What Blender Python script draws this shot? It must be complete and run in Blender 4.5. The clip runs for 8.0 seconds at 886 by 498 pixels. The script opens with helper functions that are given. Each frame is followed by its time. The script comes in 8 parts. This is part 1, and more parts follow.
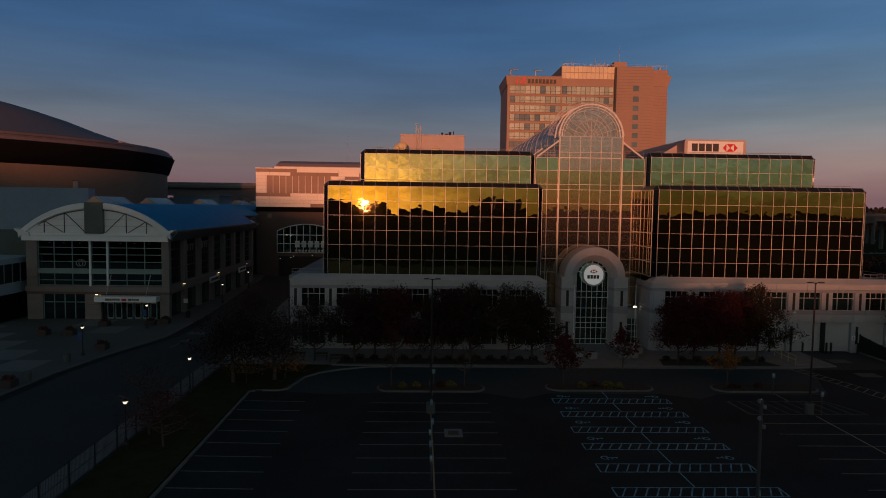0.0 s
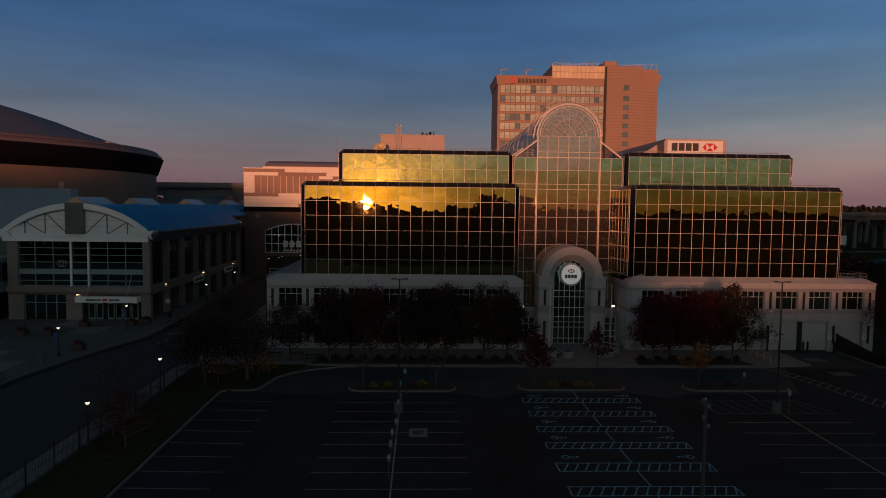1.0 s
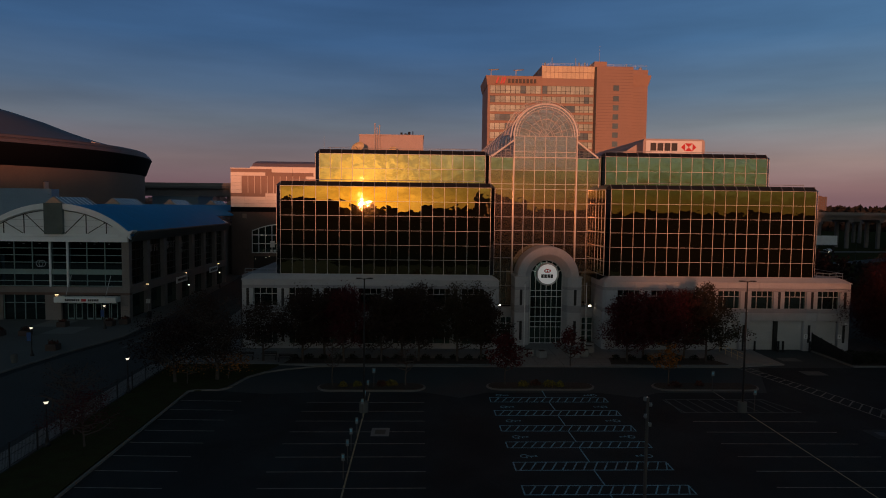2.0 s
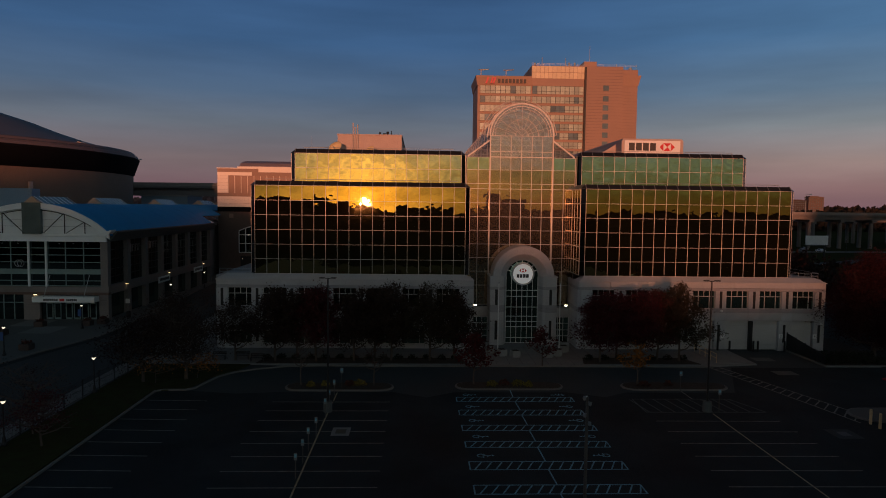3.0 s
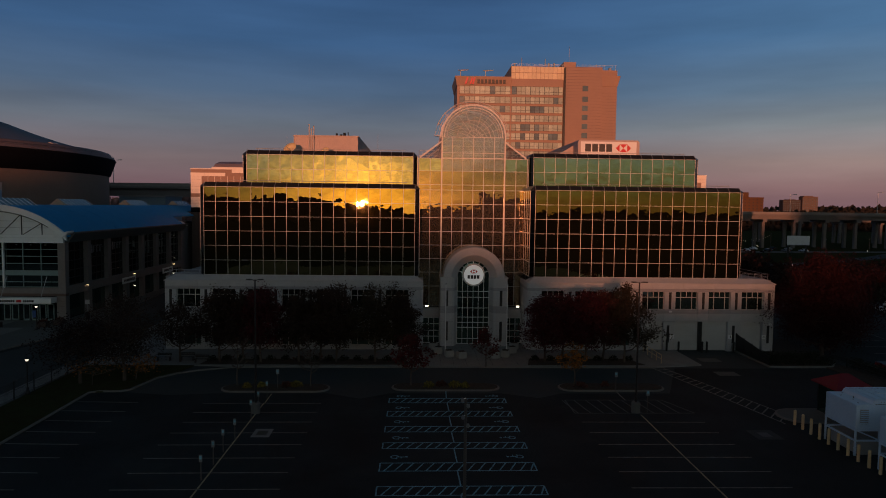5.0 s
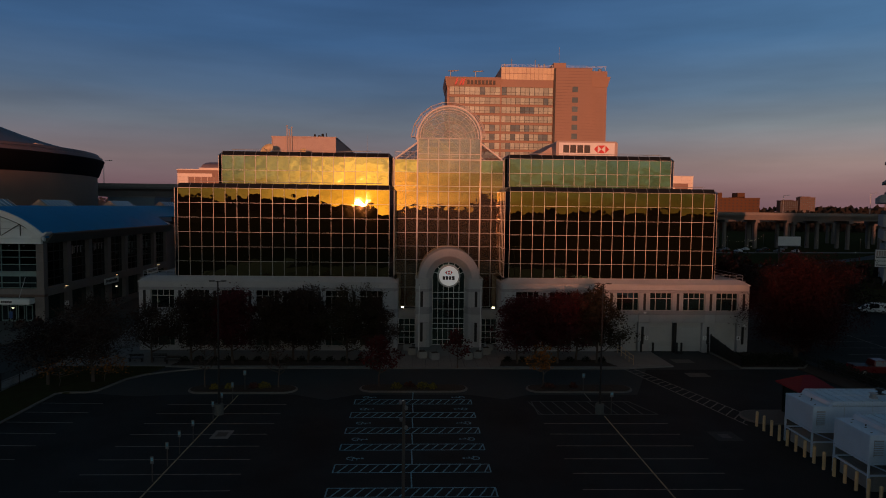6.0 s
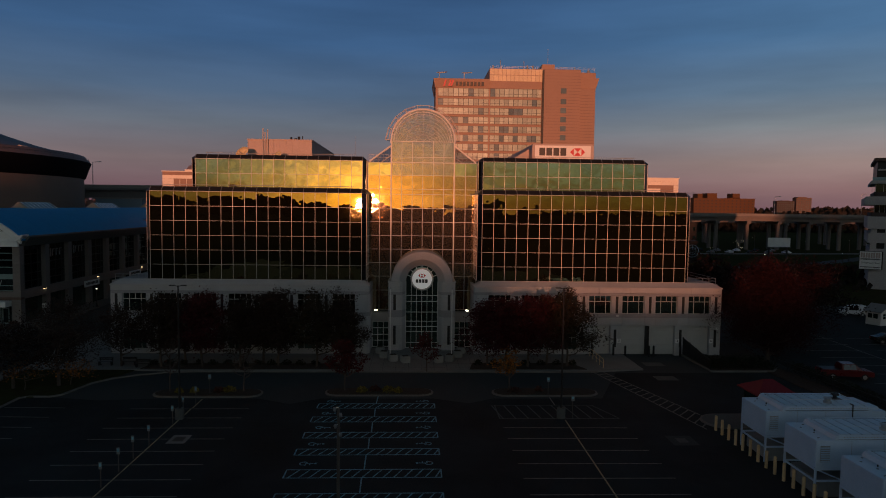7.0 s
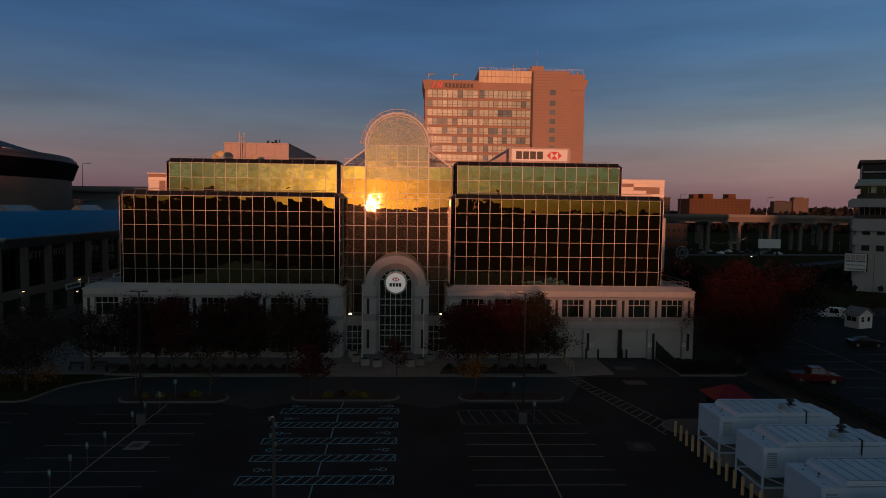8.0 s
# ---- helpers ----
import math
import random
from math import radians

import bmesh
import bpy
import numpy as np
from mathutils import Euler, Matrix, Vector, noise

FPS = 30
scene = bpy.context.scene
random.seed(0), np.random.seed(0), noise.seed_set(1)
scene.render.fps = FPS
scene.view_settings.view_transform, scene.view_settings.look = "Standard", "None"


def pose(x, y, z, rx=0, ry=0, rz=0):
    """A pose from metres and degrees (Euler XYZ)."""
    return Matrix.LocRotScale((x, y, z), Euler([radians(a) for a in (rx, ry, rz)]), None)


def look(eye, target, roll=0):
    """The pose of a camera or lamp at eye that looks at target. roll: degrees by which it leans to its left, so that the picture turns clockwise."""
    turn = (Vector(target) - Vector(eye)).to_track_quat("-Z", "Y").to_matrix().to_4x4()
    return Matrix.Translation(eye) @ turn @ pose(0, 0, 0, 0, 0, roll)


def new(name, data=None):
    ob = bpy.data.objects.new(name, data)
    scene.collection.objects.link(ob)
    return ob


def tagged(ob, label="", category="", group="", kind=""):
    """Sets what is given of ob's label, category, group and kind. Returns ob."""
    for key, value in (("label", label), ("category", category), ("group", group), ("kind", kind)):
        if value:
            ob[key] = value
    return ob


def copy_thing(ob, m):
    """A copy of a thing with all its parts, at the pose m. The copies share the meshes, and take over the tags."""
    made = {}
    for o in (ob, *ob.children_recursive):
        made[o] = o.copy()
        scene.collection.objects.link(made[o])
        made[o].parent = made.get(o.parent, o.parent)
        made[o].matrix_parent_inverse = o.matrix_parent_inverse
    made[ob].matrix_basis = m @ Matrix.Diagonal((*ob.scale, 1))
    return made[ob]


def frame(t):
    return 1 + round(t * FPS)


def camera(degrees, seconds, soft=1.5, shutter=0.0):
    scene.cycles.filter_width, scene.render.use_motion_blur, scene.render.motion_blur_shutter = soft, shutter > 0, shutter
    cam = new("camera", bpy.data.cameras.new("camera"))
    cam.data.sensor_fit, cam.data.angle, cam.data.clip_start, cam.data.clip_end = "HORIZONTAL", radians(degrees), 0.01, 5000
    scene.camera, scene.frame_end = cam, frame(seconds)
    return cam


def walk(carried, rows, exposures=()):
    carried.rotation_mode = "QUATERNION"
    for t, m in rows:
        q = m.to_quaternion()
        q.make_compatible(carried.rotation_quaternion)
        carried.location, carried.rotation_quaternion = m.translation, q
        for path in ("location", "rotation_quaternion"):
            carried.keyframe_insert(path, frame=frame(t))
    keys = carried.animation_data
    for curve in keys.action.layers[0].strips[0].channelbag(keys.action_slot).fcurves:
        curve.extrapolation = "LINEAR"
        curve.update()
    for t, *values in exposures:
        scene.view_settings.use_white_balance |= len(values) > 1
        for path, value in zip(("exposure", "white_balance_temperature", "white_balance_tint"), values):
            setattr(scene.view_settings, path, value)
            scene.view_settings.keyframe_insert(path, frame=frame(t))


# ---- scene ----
cam = camera(68.0, 8.0, soft=1.0)
METRES, EYE, TILT, LEAN, TURN = 26.0, 17.0, 0.0, 0.0, -1.0
PATH = [
    (0, (0.53, 0.411, 18.143), (0.596, 2.405, 18.013), 0.8),
    (0.5, (1.915, 0.304, 18.198), (1.983, 2.299, 18.067), 0.7),
    (1, (3.301, 0.202, 18.249), (3.37, 2.197, 18.117), 0.7),
    (1.5, (4.75, 0.12, 18.221), (4.821, 2.114, 18.09), 0.7),
    (3, (9.351, -0.033, 18.182), (9.426, 1.962, 18.052), 0.7),
    (3.5, (10.89, -0.13, 18.197), (10.967, 1.864, 18.067), 0.8),
    (4, (12.437, -0.27, 18.253), (12.516, 1.724, 18.122), 0.8),
    (4.5, (14.013, -0.356, 18.363), (14.092, 1.639, 18.232), 0.7),
    (6, (18.752, -0.561, 18.553), (18.834, 1.433, 18.424), 0.7),
    (6.5, (20.468, -0.673, 18.732), (20.551, 1.321, 18.603), 0.7),
    (7, (22.109, -0.753, 18.96), (22.195, 1.242, 18.832), 0.7),
    (7.5, (23.802, -0.849, 19.233), (23.888, 1.145, 19.106), 0.7),
    (8, (25.478, -0.966, 19.521), (25.566, 1.028, 19.393), 0.7),
]
walk(cam, [(t, look(eye, target, roll)) for t, eye, target, roll in PATH])

# ---- world, sun, exposure ----
SUN_TO = Vector((-0.080, -1.0, math.tan(radians(0.42)))).normalized()
world = bpy.data.worlds.new("world")
scene.world = world
world.use_nodes = True
wn, wl = world.node_tree.nodes, world.node_tree.links


def sky_math(op, a, b):
    n = wn.new("ShaderNodeMath")
    n.operation = op
    for i, v in enumerate((a, b)):
        if isinstance(v, (int, float)):
            n.inputs[i].default_value = v
        else:
            wl.new(v, n.inputs[i])
    return n.outputs[0]


def sky_ramp(fac, stops):
    n = wn.new("ShaderNodeValToRGB")
    e = n.color_ramp.elements
    while len(e) < len(stops):
        e.new(0.5)
    for q, (p, c) in zip(e, stops):
        q.position, q.color = p, (*c, 1)
    wl.new(fac, n.inputs[0])
    return n.outputs[0]


def sky_mix(fac, a, b, blend="MIX"):
    n = wn.new("ShaderNodeMix")
    n.data_type, n.blend_type, n.clamp_result = "RGBA", blend, False
    for s, v in (("Factor", fac), ("A", a), ("B", b)):
        if isinstance(v, (int, float)):
            n.inputs[s].default_value = v
        elif isinstance(v, tuple):
            n.inputs[s].default_value = (*v, 1)
        else:
            wl.new(v, n.inputs[s])
    return n.outputs["Result"]


coord = wn.new("ShaderNodeTexCoord")
split = wn.new("ShaderNodeSeparateXYZ")
wl.new(coord.outputs["Generated"], split.inputs[0])
height = sky_math("MAXIMUM", split.outputs["Z"], 0.0)
# dusk away from the sun: earth's shadow, rose belt, then deepening blue
dusk = sky_ramp(height, [(0.0, (.132, .076, .104)), (0.03, (.183, .112, .130)), (0.065, (.214, .160, .170)), (0.115, (.148, .170, .210)), (0.16, (.084, .135, .218)),
                         (0.23, (.050, .117, .245)), (0.32, (.040, .100, .225)), (0.5, (.014, .037, .060)), (1.0, (.0035, .0115, .015))])
# the sun's half of the sky: gold at the rim, green above it, then blue
gold = sky_ramp(height, [(0.0, (.105, .060, .018)), (0.02, (.115, .086, .030)), (0.05, (.135, .155, .080)), (0.10, (.150, .195, .160)), (0.16, (.270, .310, .300)), (0.28, (.340, .380, .385)), (0.5, (.105, .130, .142)), (1.0, (.0035, .0115, .015))])
side = wn.new("ShaderNodeVectorMath")
side.operation = "DOT_PRODUCT"
wl.new(coord.outputs["Generated"], side.inputs[0])
side.inputs[1].default_value = SUN_TO
toward = wn.new("ShaderNodeMapRange")
toward.interpolation_type = "SMOOTHERSTEP"
toward.inputs["From Min"].default_value, toward.inputs["From Max"].default_value = -0.1, 0.95
wl.new(side.outputs["Value"], toward.inputs["Value"])
# the dusk is brighter towards the east
east = wn.new("ShaderNodeMapRange")
east.interpolation_type = "SMOOTHSTEP"
east.inputs["From Min"].default_value, east.inputs["From Max"].default_value = 0.05, 0.6
east.inputs["To Min"].default_value, east.inputs["To Max"].default_value = 0.0, 1.0
wl.new(split.outputs["X"], east.inputs["Value"])
dusk = sky_mix(east.outputs[0], dusk, sky_mix(1.0, dusk, (1.62, 1.55, 1.36), "MULTIPLY"))
base_sky = sky_mix(toward.outputs[0], dusk, gold)
# glow round the sun, falling off with the angle to it
angle = sky_math("ARCCOSINE", sky_math("MINIMUM", side.outputs["Value"], 1.0), 0.0)
wide = sky_math("EXPONENT", sky_math("MULTIPLY", angle, -14.5), 0.0)
tight = sky_math("EXPONENT", sky_math("MULTIPLY", angle, -17.0), 0.0)
lit = sky_mix(wide, base_sky, (0.92, 0.77, 0.43))
lit = sky_mix(tight, lit, (3.6, 1.45, 0.05))
# thin cloud streaks
drift = wn.new("ShaderNodeMapping")
drift.inputs["Scale"].default_value = (2.2, 2.2, 16.0)
drift.inputs["Rotation"].default_value = (0.06, 0.1, 0)
wl.new(coord.outputs["Generated"], drift.inputs[0])
cloud = wn.new("ShaderNodeTexNoise")
cloud.inputs["Scale"].default_value, cloud.inputs["Detail"].default_value = 1.6, 7
wl.new(drift.outputs[0], cloud.inputs["Vector"])
streak = wn.new("ShaderNodeMapRange")
streak.inputs["From Min"].default_value, streak.inputs["From Max"].default_value = 0.35, 0.68
streak.inputs["To Min"].default_value, streak.inputs["To Max"].default_value = 1.10, 0.90
wl.new(cloud.outputs["Fac"], streak.inputs["Value"])
billow = wn.new("ShaderNodeTexNoise")
billow.inputs["Scale"].default_value, billow.inputs["Detail"].default_value = 7.0, 4
wl.new(drift.outputs[0], billow.inputs["Vector"])
puff = wn.new("ShaderNodeMapRange")
puff.inputs["From Min"].default_value, puff.inputs["From Max"].default_value = 0.35, 0.65
puff.inputs["To Min"].default_value, puff.inputs["To Max"].default_value = 0.76, 1.24
wl.new(billow.outputs["Fac"], puff.inputs["Value"])
sunlit_clouds = sky_mix(toward.outputs[0], (1.0, 1.0, 1.0), puff.outputs[0])
clouded = sky_mix(1.0, sky_mix(1.0, lit, streak.outputs[0], "MULTIPLY"), sunlit_clouds, "MULTIPLY")
# a share of the physical sky
sky = wn.new("ShaderNodeTexSky")
sky.sky_type, sky.sun_disc = "NISHITA", False
sky.sun_elevation = radians(1.0)
sky.sun_rotation = math.atan2(SUN_TO.x, SUN_TO.y)
sky.altitude, sky.air_density, sky.dust_density, sky.ozone_density = 180, 1.0, 0.6, 4.0
faint = sky_mix(1.0, sky.outputs[0], (0.1, 0.1, 0.1), "MULTIPLY")
wl.new(sky_mix(0.12, clouded, faint), wn["Background"].inputs["Color"])
wn["Background"].inputs["Strength"].default_value = 1.0

sun_data = bpy.data.lights.new("sun", "SUN")
sun_data.energy, sun_data.angle, sun_data.color = 2.8, radians(0.5), (1.0, 0.35, 0.18)
sun = new("sun", sun_data)
sun.rotation_mode = "QUATERNION"
sun.rotation_quaternion = SUN_TO.to_track_quat("Z", "Y")
scene.view_settings.exposure = 0.0

# ---- small tools ----
rnd = random.Random(7)


class Geo:
    """Collects faces of one mesh."""

    def __init__(self):
        self.v, self.f = [], []

    def add(self, verts, faces):
        n = len(self.v)
        self.v += [tuple(p) for p in verts]
        self.f += [tuple(i + n for i in q) for q in faces]
        return self

    def box(self, x0, y0, z0, x1, y1, z1):
        return self.add([(x, y, z) for z in (z0, z1) for y in (y0, y1) for x in (x0, x1)],
                        [(0, 2, 3, 1), (4, 5, 7, 6), (0, 1, 5, 4), (2, 6, 7, 3), (0, 4, 6, 2), (1, 3, 7, 5)])

    def quad(self, *p):
        return self.add(p, [tuple(range(len(p)))])

    def prism(self, poly, axis, a, b):
        """A polygon pushed from a to b along an axis: its points are the other two coordinates."""
        put = {"x": lambda p, c: (c, p[0], p[1]), "y": lambda p, c: (p[0], c, p[1]), "z": lambda p, c: (p[0], p[1], c)}[axis]
        n = len(poly)
        area = sum(poly[i - 1][0] * poly[i][1] - poly[i][0] * poly[i - 1][1] for i in range(n))
        if (area < 0) != (axis == "y"):
            poly = poly[::-1]
        if b < a:
            a, b = b, a
        return self.add([put(p, a) for p in poly] + [put(p, b) for p in poly],
                        [tuple(range(n))[::-1], tuple(range(n, 2 * n))] + [(i - 1 if i else n - 1, i, i + n, (i - 1 if i else n - 1) + n) for i in range(n)])

    def tube(self, p0, p1, r0, r1=None, n=8, caps=True):
        p0, p1 = Vector(p0), Vector(p1)
        r1 = r0 if r1 is None else r1
        w = (p1 - p0).normalized()
        u = w.orthogonal().normalized()
        s = w.cross(u)
        ring = [u * math.cos(6.28319 * i / n) + s * math.sin(6.28319 * i / n) for i in range(n)]
        faces = [(i, (i + 1) % n, n + (i + 1) % n, n + i) for i in range(n)]
        if caps:
            faces += [tuple(range(n))[::-1], tuple(range(n, 2 * n))]
        return self.add([p0 + r0 * c for c in ring] + [p1 + r1 * c for c in ring], faces)

    def path(self, pts, r, n=6):
        for a, b in zip(pts, pts[1:]):
            self.tube(a, b, r, r, n)
        return self

    def lathe(self, profile, n=24, c=(0, 0, 0), a0=0.0, a1=360.0):
        """A profile of (radius, height) turned about the upright axis."""
        full = abs(a1 - a0) > 359.9
        k = n if full else n + 1
        m = len(profile)
        verts = []
        for i in range(k):
            a = radians(a0 + (a1 - a0) * i / n)
            verts += [(c[0] + r * math.cos(a), c[1] + r * math.sin(a), c[2] + z) for r, z in profile]
        faces = []
        for i in range(n):
            j = (i + 1) % k
            faces += [(i * m + q, j * m + q, j * m + q + 1, i * m + q + 1) for q in range(m - 1)]
        return self.add(verts, faces)

    def mesh(self, name, bevel=0.0, smooth=False):
        me = bpy.data.meshes.new(name)
        me.from_pydata(self.v, [], self.f)
        if bevel:
            bm = bmesh.new()
            bm.from_mesh(me)
            bmesh.ops.remove_doubles(bm, verts=bm.verts, dist=0.0005)
            sharp = [e for e in bm.edges if len(e.link_faces) == 2 and e.calc_face_angle(0) > 0.5]
            bmesh.ops.bevel(bm, geom=sharp, offset=bevel, segments=2, affect="EDGES", clamp_overlap=True)
            bm.to_mesh(me)
            bm.free()
        if smooth:
            me.shade_smooth()
        me.update()
        return me


def thing(name, label, category, at=(0, 0, 0), rz=0.0, group="", kind=""):
    ob = new(name)
    ob.empty_display_size = 0.3
    ob.matrix_basis = pose(*at, 0, 0, rz)
    return tagged(ob, label, category, group, kind)


def part(name, geo, material, parent, label="", bevel=0.0, smooth=False, at=None):
    """One mesh object under a thing or a part; geo is a Geo or a shared mesh."""
    me = geo.mesh(name, bevel, smooth) if isinstance(geo, Geo) else geo
    if not me.materials:
        me.materials.append(material)
    ob = new(name, me)
    ob.parent = parent
    if at is not None:
        ob.matrix_basis = at
    return tagged(ob, label)


def solid(name, geo, material, label, category, at=(0, 0, 0), rz=0.0, group="", kind="", bevel=0.0, smooth=False):
    """A thing that is one single mesh."""
    me = geo.mesh(name, bevel, smooth) if isinstance(geo, Geo) else geo
    if not me.materials:
        me.materials.append(material)
    ob = new(name, me)
    ob.matrix_basis = pose(*at, 0, 0, rz)
    return tagged(ob, label, category, group, kind)


def writing(text, size, name, material, parent, m, depth=0.02):
    """Letters in the built-in font, as a mesh."""
    cu = bpy.data.curves.new(name, "FONT")
    cu.body, cu.size, cu.extrude, cu.align_x, cu.align_y = text, size, depth, "CENTER", "CENTER"
    cu.resolution_u = 2
    tmp = new(name, cu)
    me = bpy.data.meshes.new_from_object(tmp.evaluated_get(bpy.context.evaluated_depsgraph_get()))
    bpy.data.objects.remove(tmp)
    return part(name, me, material, parent, at=m)


# ---- materials ----
def paint(name, a, b=None, rough=0.6, metal=0.0, scale=1.5, fine=30.0, bump=0.15, spread=0.0, stain=0.25, spec=0.5, stretch=(1, 1, 1)):
    """A surface that varies between two colours at a large and a fine scale, with relief; spread: how far single pieces differ."""
    b = b or tuple(c * 0.72 for c in a)
    m = bpy.data.materials.new(name)
    m.use_nodes = True
    nt = m.node_tree
    n, k = nt.nodes, nt.links
    bs = n["Principled BSDF"]
    geo = n.new("ShaderNodeNewGeometry")
    mp = n.new("ShaderNodeMapping")
    mp.inputs["Scale"].default_value = stretch
    k.new(geo.outputs["Position"], mp.inputs["Vector"])
    big, small = n.new("ShaderNodeTexNoise"), n.new("ShaderNodeTexNoise")
    big.inputs["Scale"].default_value, big.inputs["Detail"].default_value = scale, 6
    big.inputs["Roughness"].default_value = 0.62
    small.inputs["Scale"].default_value, small.inputs["Detail"].default_value = fine, 3
    k.new(mp.outputs[0], big.inputs["Vector"])
    k.new(mp.outputs[0], small.inputs["Vector"])
    ramp = n.new("ShaderNodeValToRGB")
    ramp.color_ramp.elements[0].position, ramp.color_ramp.elements[1].position = 0.5 - stain, 0.5 + stain
    ramp.color_ramp.elements[0].color, ramp.color_ramp.elements[1].color = (*b, 1), (*a, 1)
    k.new(big.outputs["Fac"], ramp.inputs[0])
    grain = n.new("ShaderNodeMix")
    grain.data_type, grain.blend_type = "RGBA", "OVERLAY"
    grain.inputs["Factor"].default_value = 0.35
    k.new(ramp.outputs[0], grain.inputs["A"])
    k.new(small.outputs["Fac"], grain.inputs["B"])
    out = grain.outputs["Result"]
    if spread:
        info = n.new("ShaderNodeObjectInfo")
        hsv = n.new("ShaderNodeHueSaturation")
        rng = n.new("ShaderNodeMapRange")
        rng.inputs["To Min"].default_value, rng.inputs["To Max"].default_value = 1 - spread, 1 + spread
        k.new(info.outputs["Random"], rng.inputs["Value"])
        k.new(rng.outputs[0], hsv.inputs["Value"])
        k.new(out, hsv.inputs["Color"])
        out = hsv.outputs[0]
    k.new(out, bs.inputs["Base Color"])
    rr = n.new("ShaderNodeMapRange")
    rr.inputs["To Min"].default_value, rr.inputs["To Max"].default_value = max(0.02, rough - 0.12), min(1, rough + 0.12)
    k.new(big.outputs["Fac"], rr.inputs["Value"])
    k.new(rr.outputs[0], bs.inputs["Roughness"])
    bs.inputs["Metallic"].default_value = metal
    bs.inputs["Specular IOR Level"].default_value = spec
    if bump:
        bp = n.new("ShaderNodeBump")
        bp.inputs["Strength"].default_value, bp.inputs["Distance"].default_value = bump, 0.02
        k.new(small.outputs["Fac"], bp.inputs["Height"])
        k.new(bp.outputs[0], bs.inputs["Normal"])
    return m


def glow(name, color, strength):
    m = bpy.data.materials.new(name)
    m.use_nodes = True
    bs = m.node_tree.nodes["Principled BSDF"]
    bs.inputs["Base Color"].default_value = (*color, 1)
    bs.inputs["Emission Color"].default_value = (*color, 1)
    bs.inputs["Emission Strength"].default_value = strength
    return m


def mirror_glass(name, tint, rough=0.014, ripple=0.08, scale=0.6, spread=0.12, metal=1.0):
    """Coated solar glass: a tinted mirror with a slight wave, each pane its own."""
    m = bpy.data.materials.new(name)
    m.use_nodes = True
    n, k = m.node_tree.nodes, m.node_tree.links
    bs = n["Principled BSDF"]
    bs.inputs["Metallic"].default_value, bs.inputs["Roughness"].default_value = metal, rough
    co, info = n.new("ShaderNodeNewGeometry"), n.new("ShaderNodeObjectInfo")
    shift = n.new("ShaderNodeVectorMath")
    shift.operation = "MULTIPLY_ADD"
    shift.inputs[1].default_value = (40, 40, 40)
    k.new(info.outputs["Random"], shift.inputs[0])
    k.new(co.outputs["Position"], shift.inputs[2])
    ns = n.new("ShaderNodeTexNoise")
    ns.inputs["Scale"].default_value, ns.inputs["Detail"].default_value = scale, 1.5
    k.new(shift.outputs[0], ns.inputs["Vector"])
    bp = n.new("ShaderNodeBump")
    bp.inputs["Strength"].default_value, bp.inputs["Distance"].default_value = ripple, 0.05
    k.new(ns.outputs["Fac"], bp.inputs["Height"])
    k.new(bp.outputs[0], bs.inputs["Normal"])
    hsv, rng = n.new("ShaderNodeHueSaturation"), n.new("ShaderNodeMapRange")
    rng.inputs["To Min"].default_value, rng.inputs["To Max"].default_value = 1 - spread, 1 + spread
    k.new(info.outputs["Random"], rng.inputs["Value"])
    k.new(rng.outputs[0], hsv.inputs["Value"])
    hsv.inputs["Color"].default_value = (*tint, 1)
    k.new(hsv.outputs[0], bs.inputs["Base Color"])
    return m


def clear_glass(name, tint, part_mirror, mirror_tint=(0.9, 0.9, 0.9), ripple=0.04, dust_haze=0.03):
    """A thin pane: partly see-through, partly mirror."""
    m = bpy.data.materials.new(name)
    m.use_nodes = True
    n, k = m.node_tree.nodes, m.node_tree.links
    n.remove(n["Principled BSDF"])
    tr, gl, mx = n.new("ShaderNodeBsdfTransparent"), n.new("ShaderNodeBsdfGlossy"), n.new("ShaderNodeMixShader")
    tr.inputs[0].default_value = (*tint, 1)
    gl.inputs["Color"].default_value, gl.inputs["Roughness"].default_value = (*mirror_tint, 1), 0.01
    mx.inputs[0].default_value = part_mirror
    ns, bp, co = n.new("ShaderNodeTexNoise"), n.new("ShaderNodeBump"), n.new("ShaderNodeNewGeometry")
    ns.inputs["Scale"].default_value, ns.inputs["Detail"].default_value = 0.8, 1.5
    bp.inputs["Strength"].default_value, bp.inputs["Distance"].default_value = ripple, 0.05
    k.new(co.outputs["Position"], ns.inputs["Vector"])
    k.new(ns.outputs["Fac"], bp.inputs["Height"])
    k.new(bp.outputs[0], gl.inputs["Normal"])
    k.new(tr.outputs[0], mx.inputs[1])
    k.new(gl.outputs[0], mx.inputs[2])
    # diffuse dust film, strengthened to give the panes sunlit haze and glare
    dust, film = n.new("ShaderNodeBsdfDiffuse"), n.new("ShaderNodeMixShader")
    dust.inputs[0].default_value, film.inputs[0].default_value = (0.6, 0.56, 0.5, 1), dust_haze
    k.new(mx.outputs[0], film.inputs[1])
    k.new(dust.outputs[0], film.inputs[2])
    k.new(film.outputs[0], n["Material Output"].inputs["Surface"])
    return m


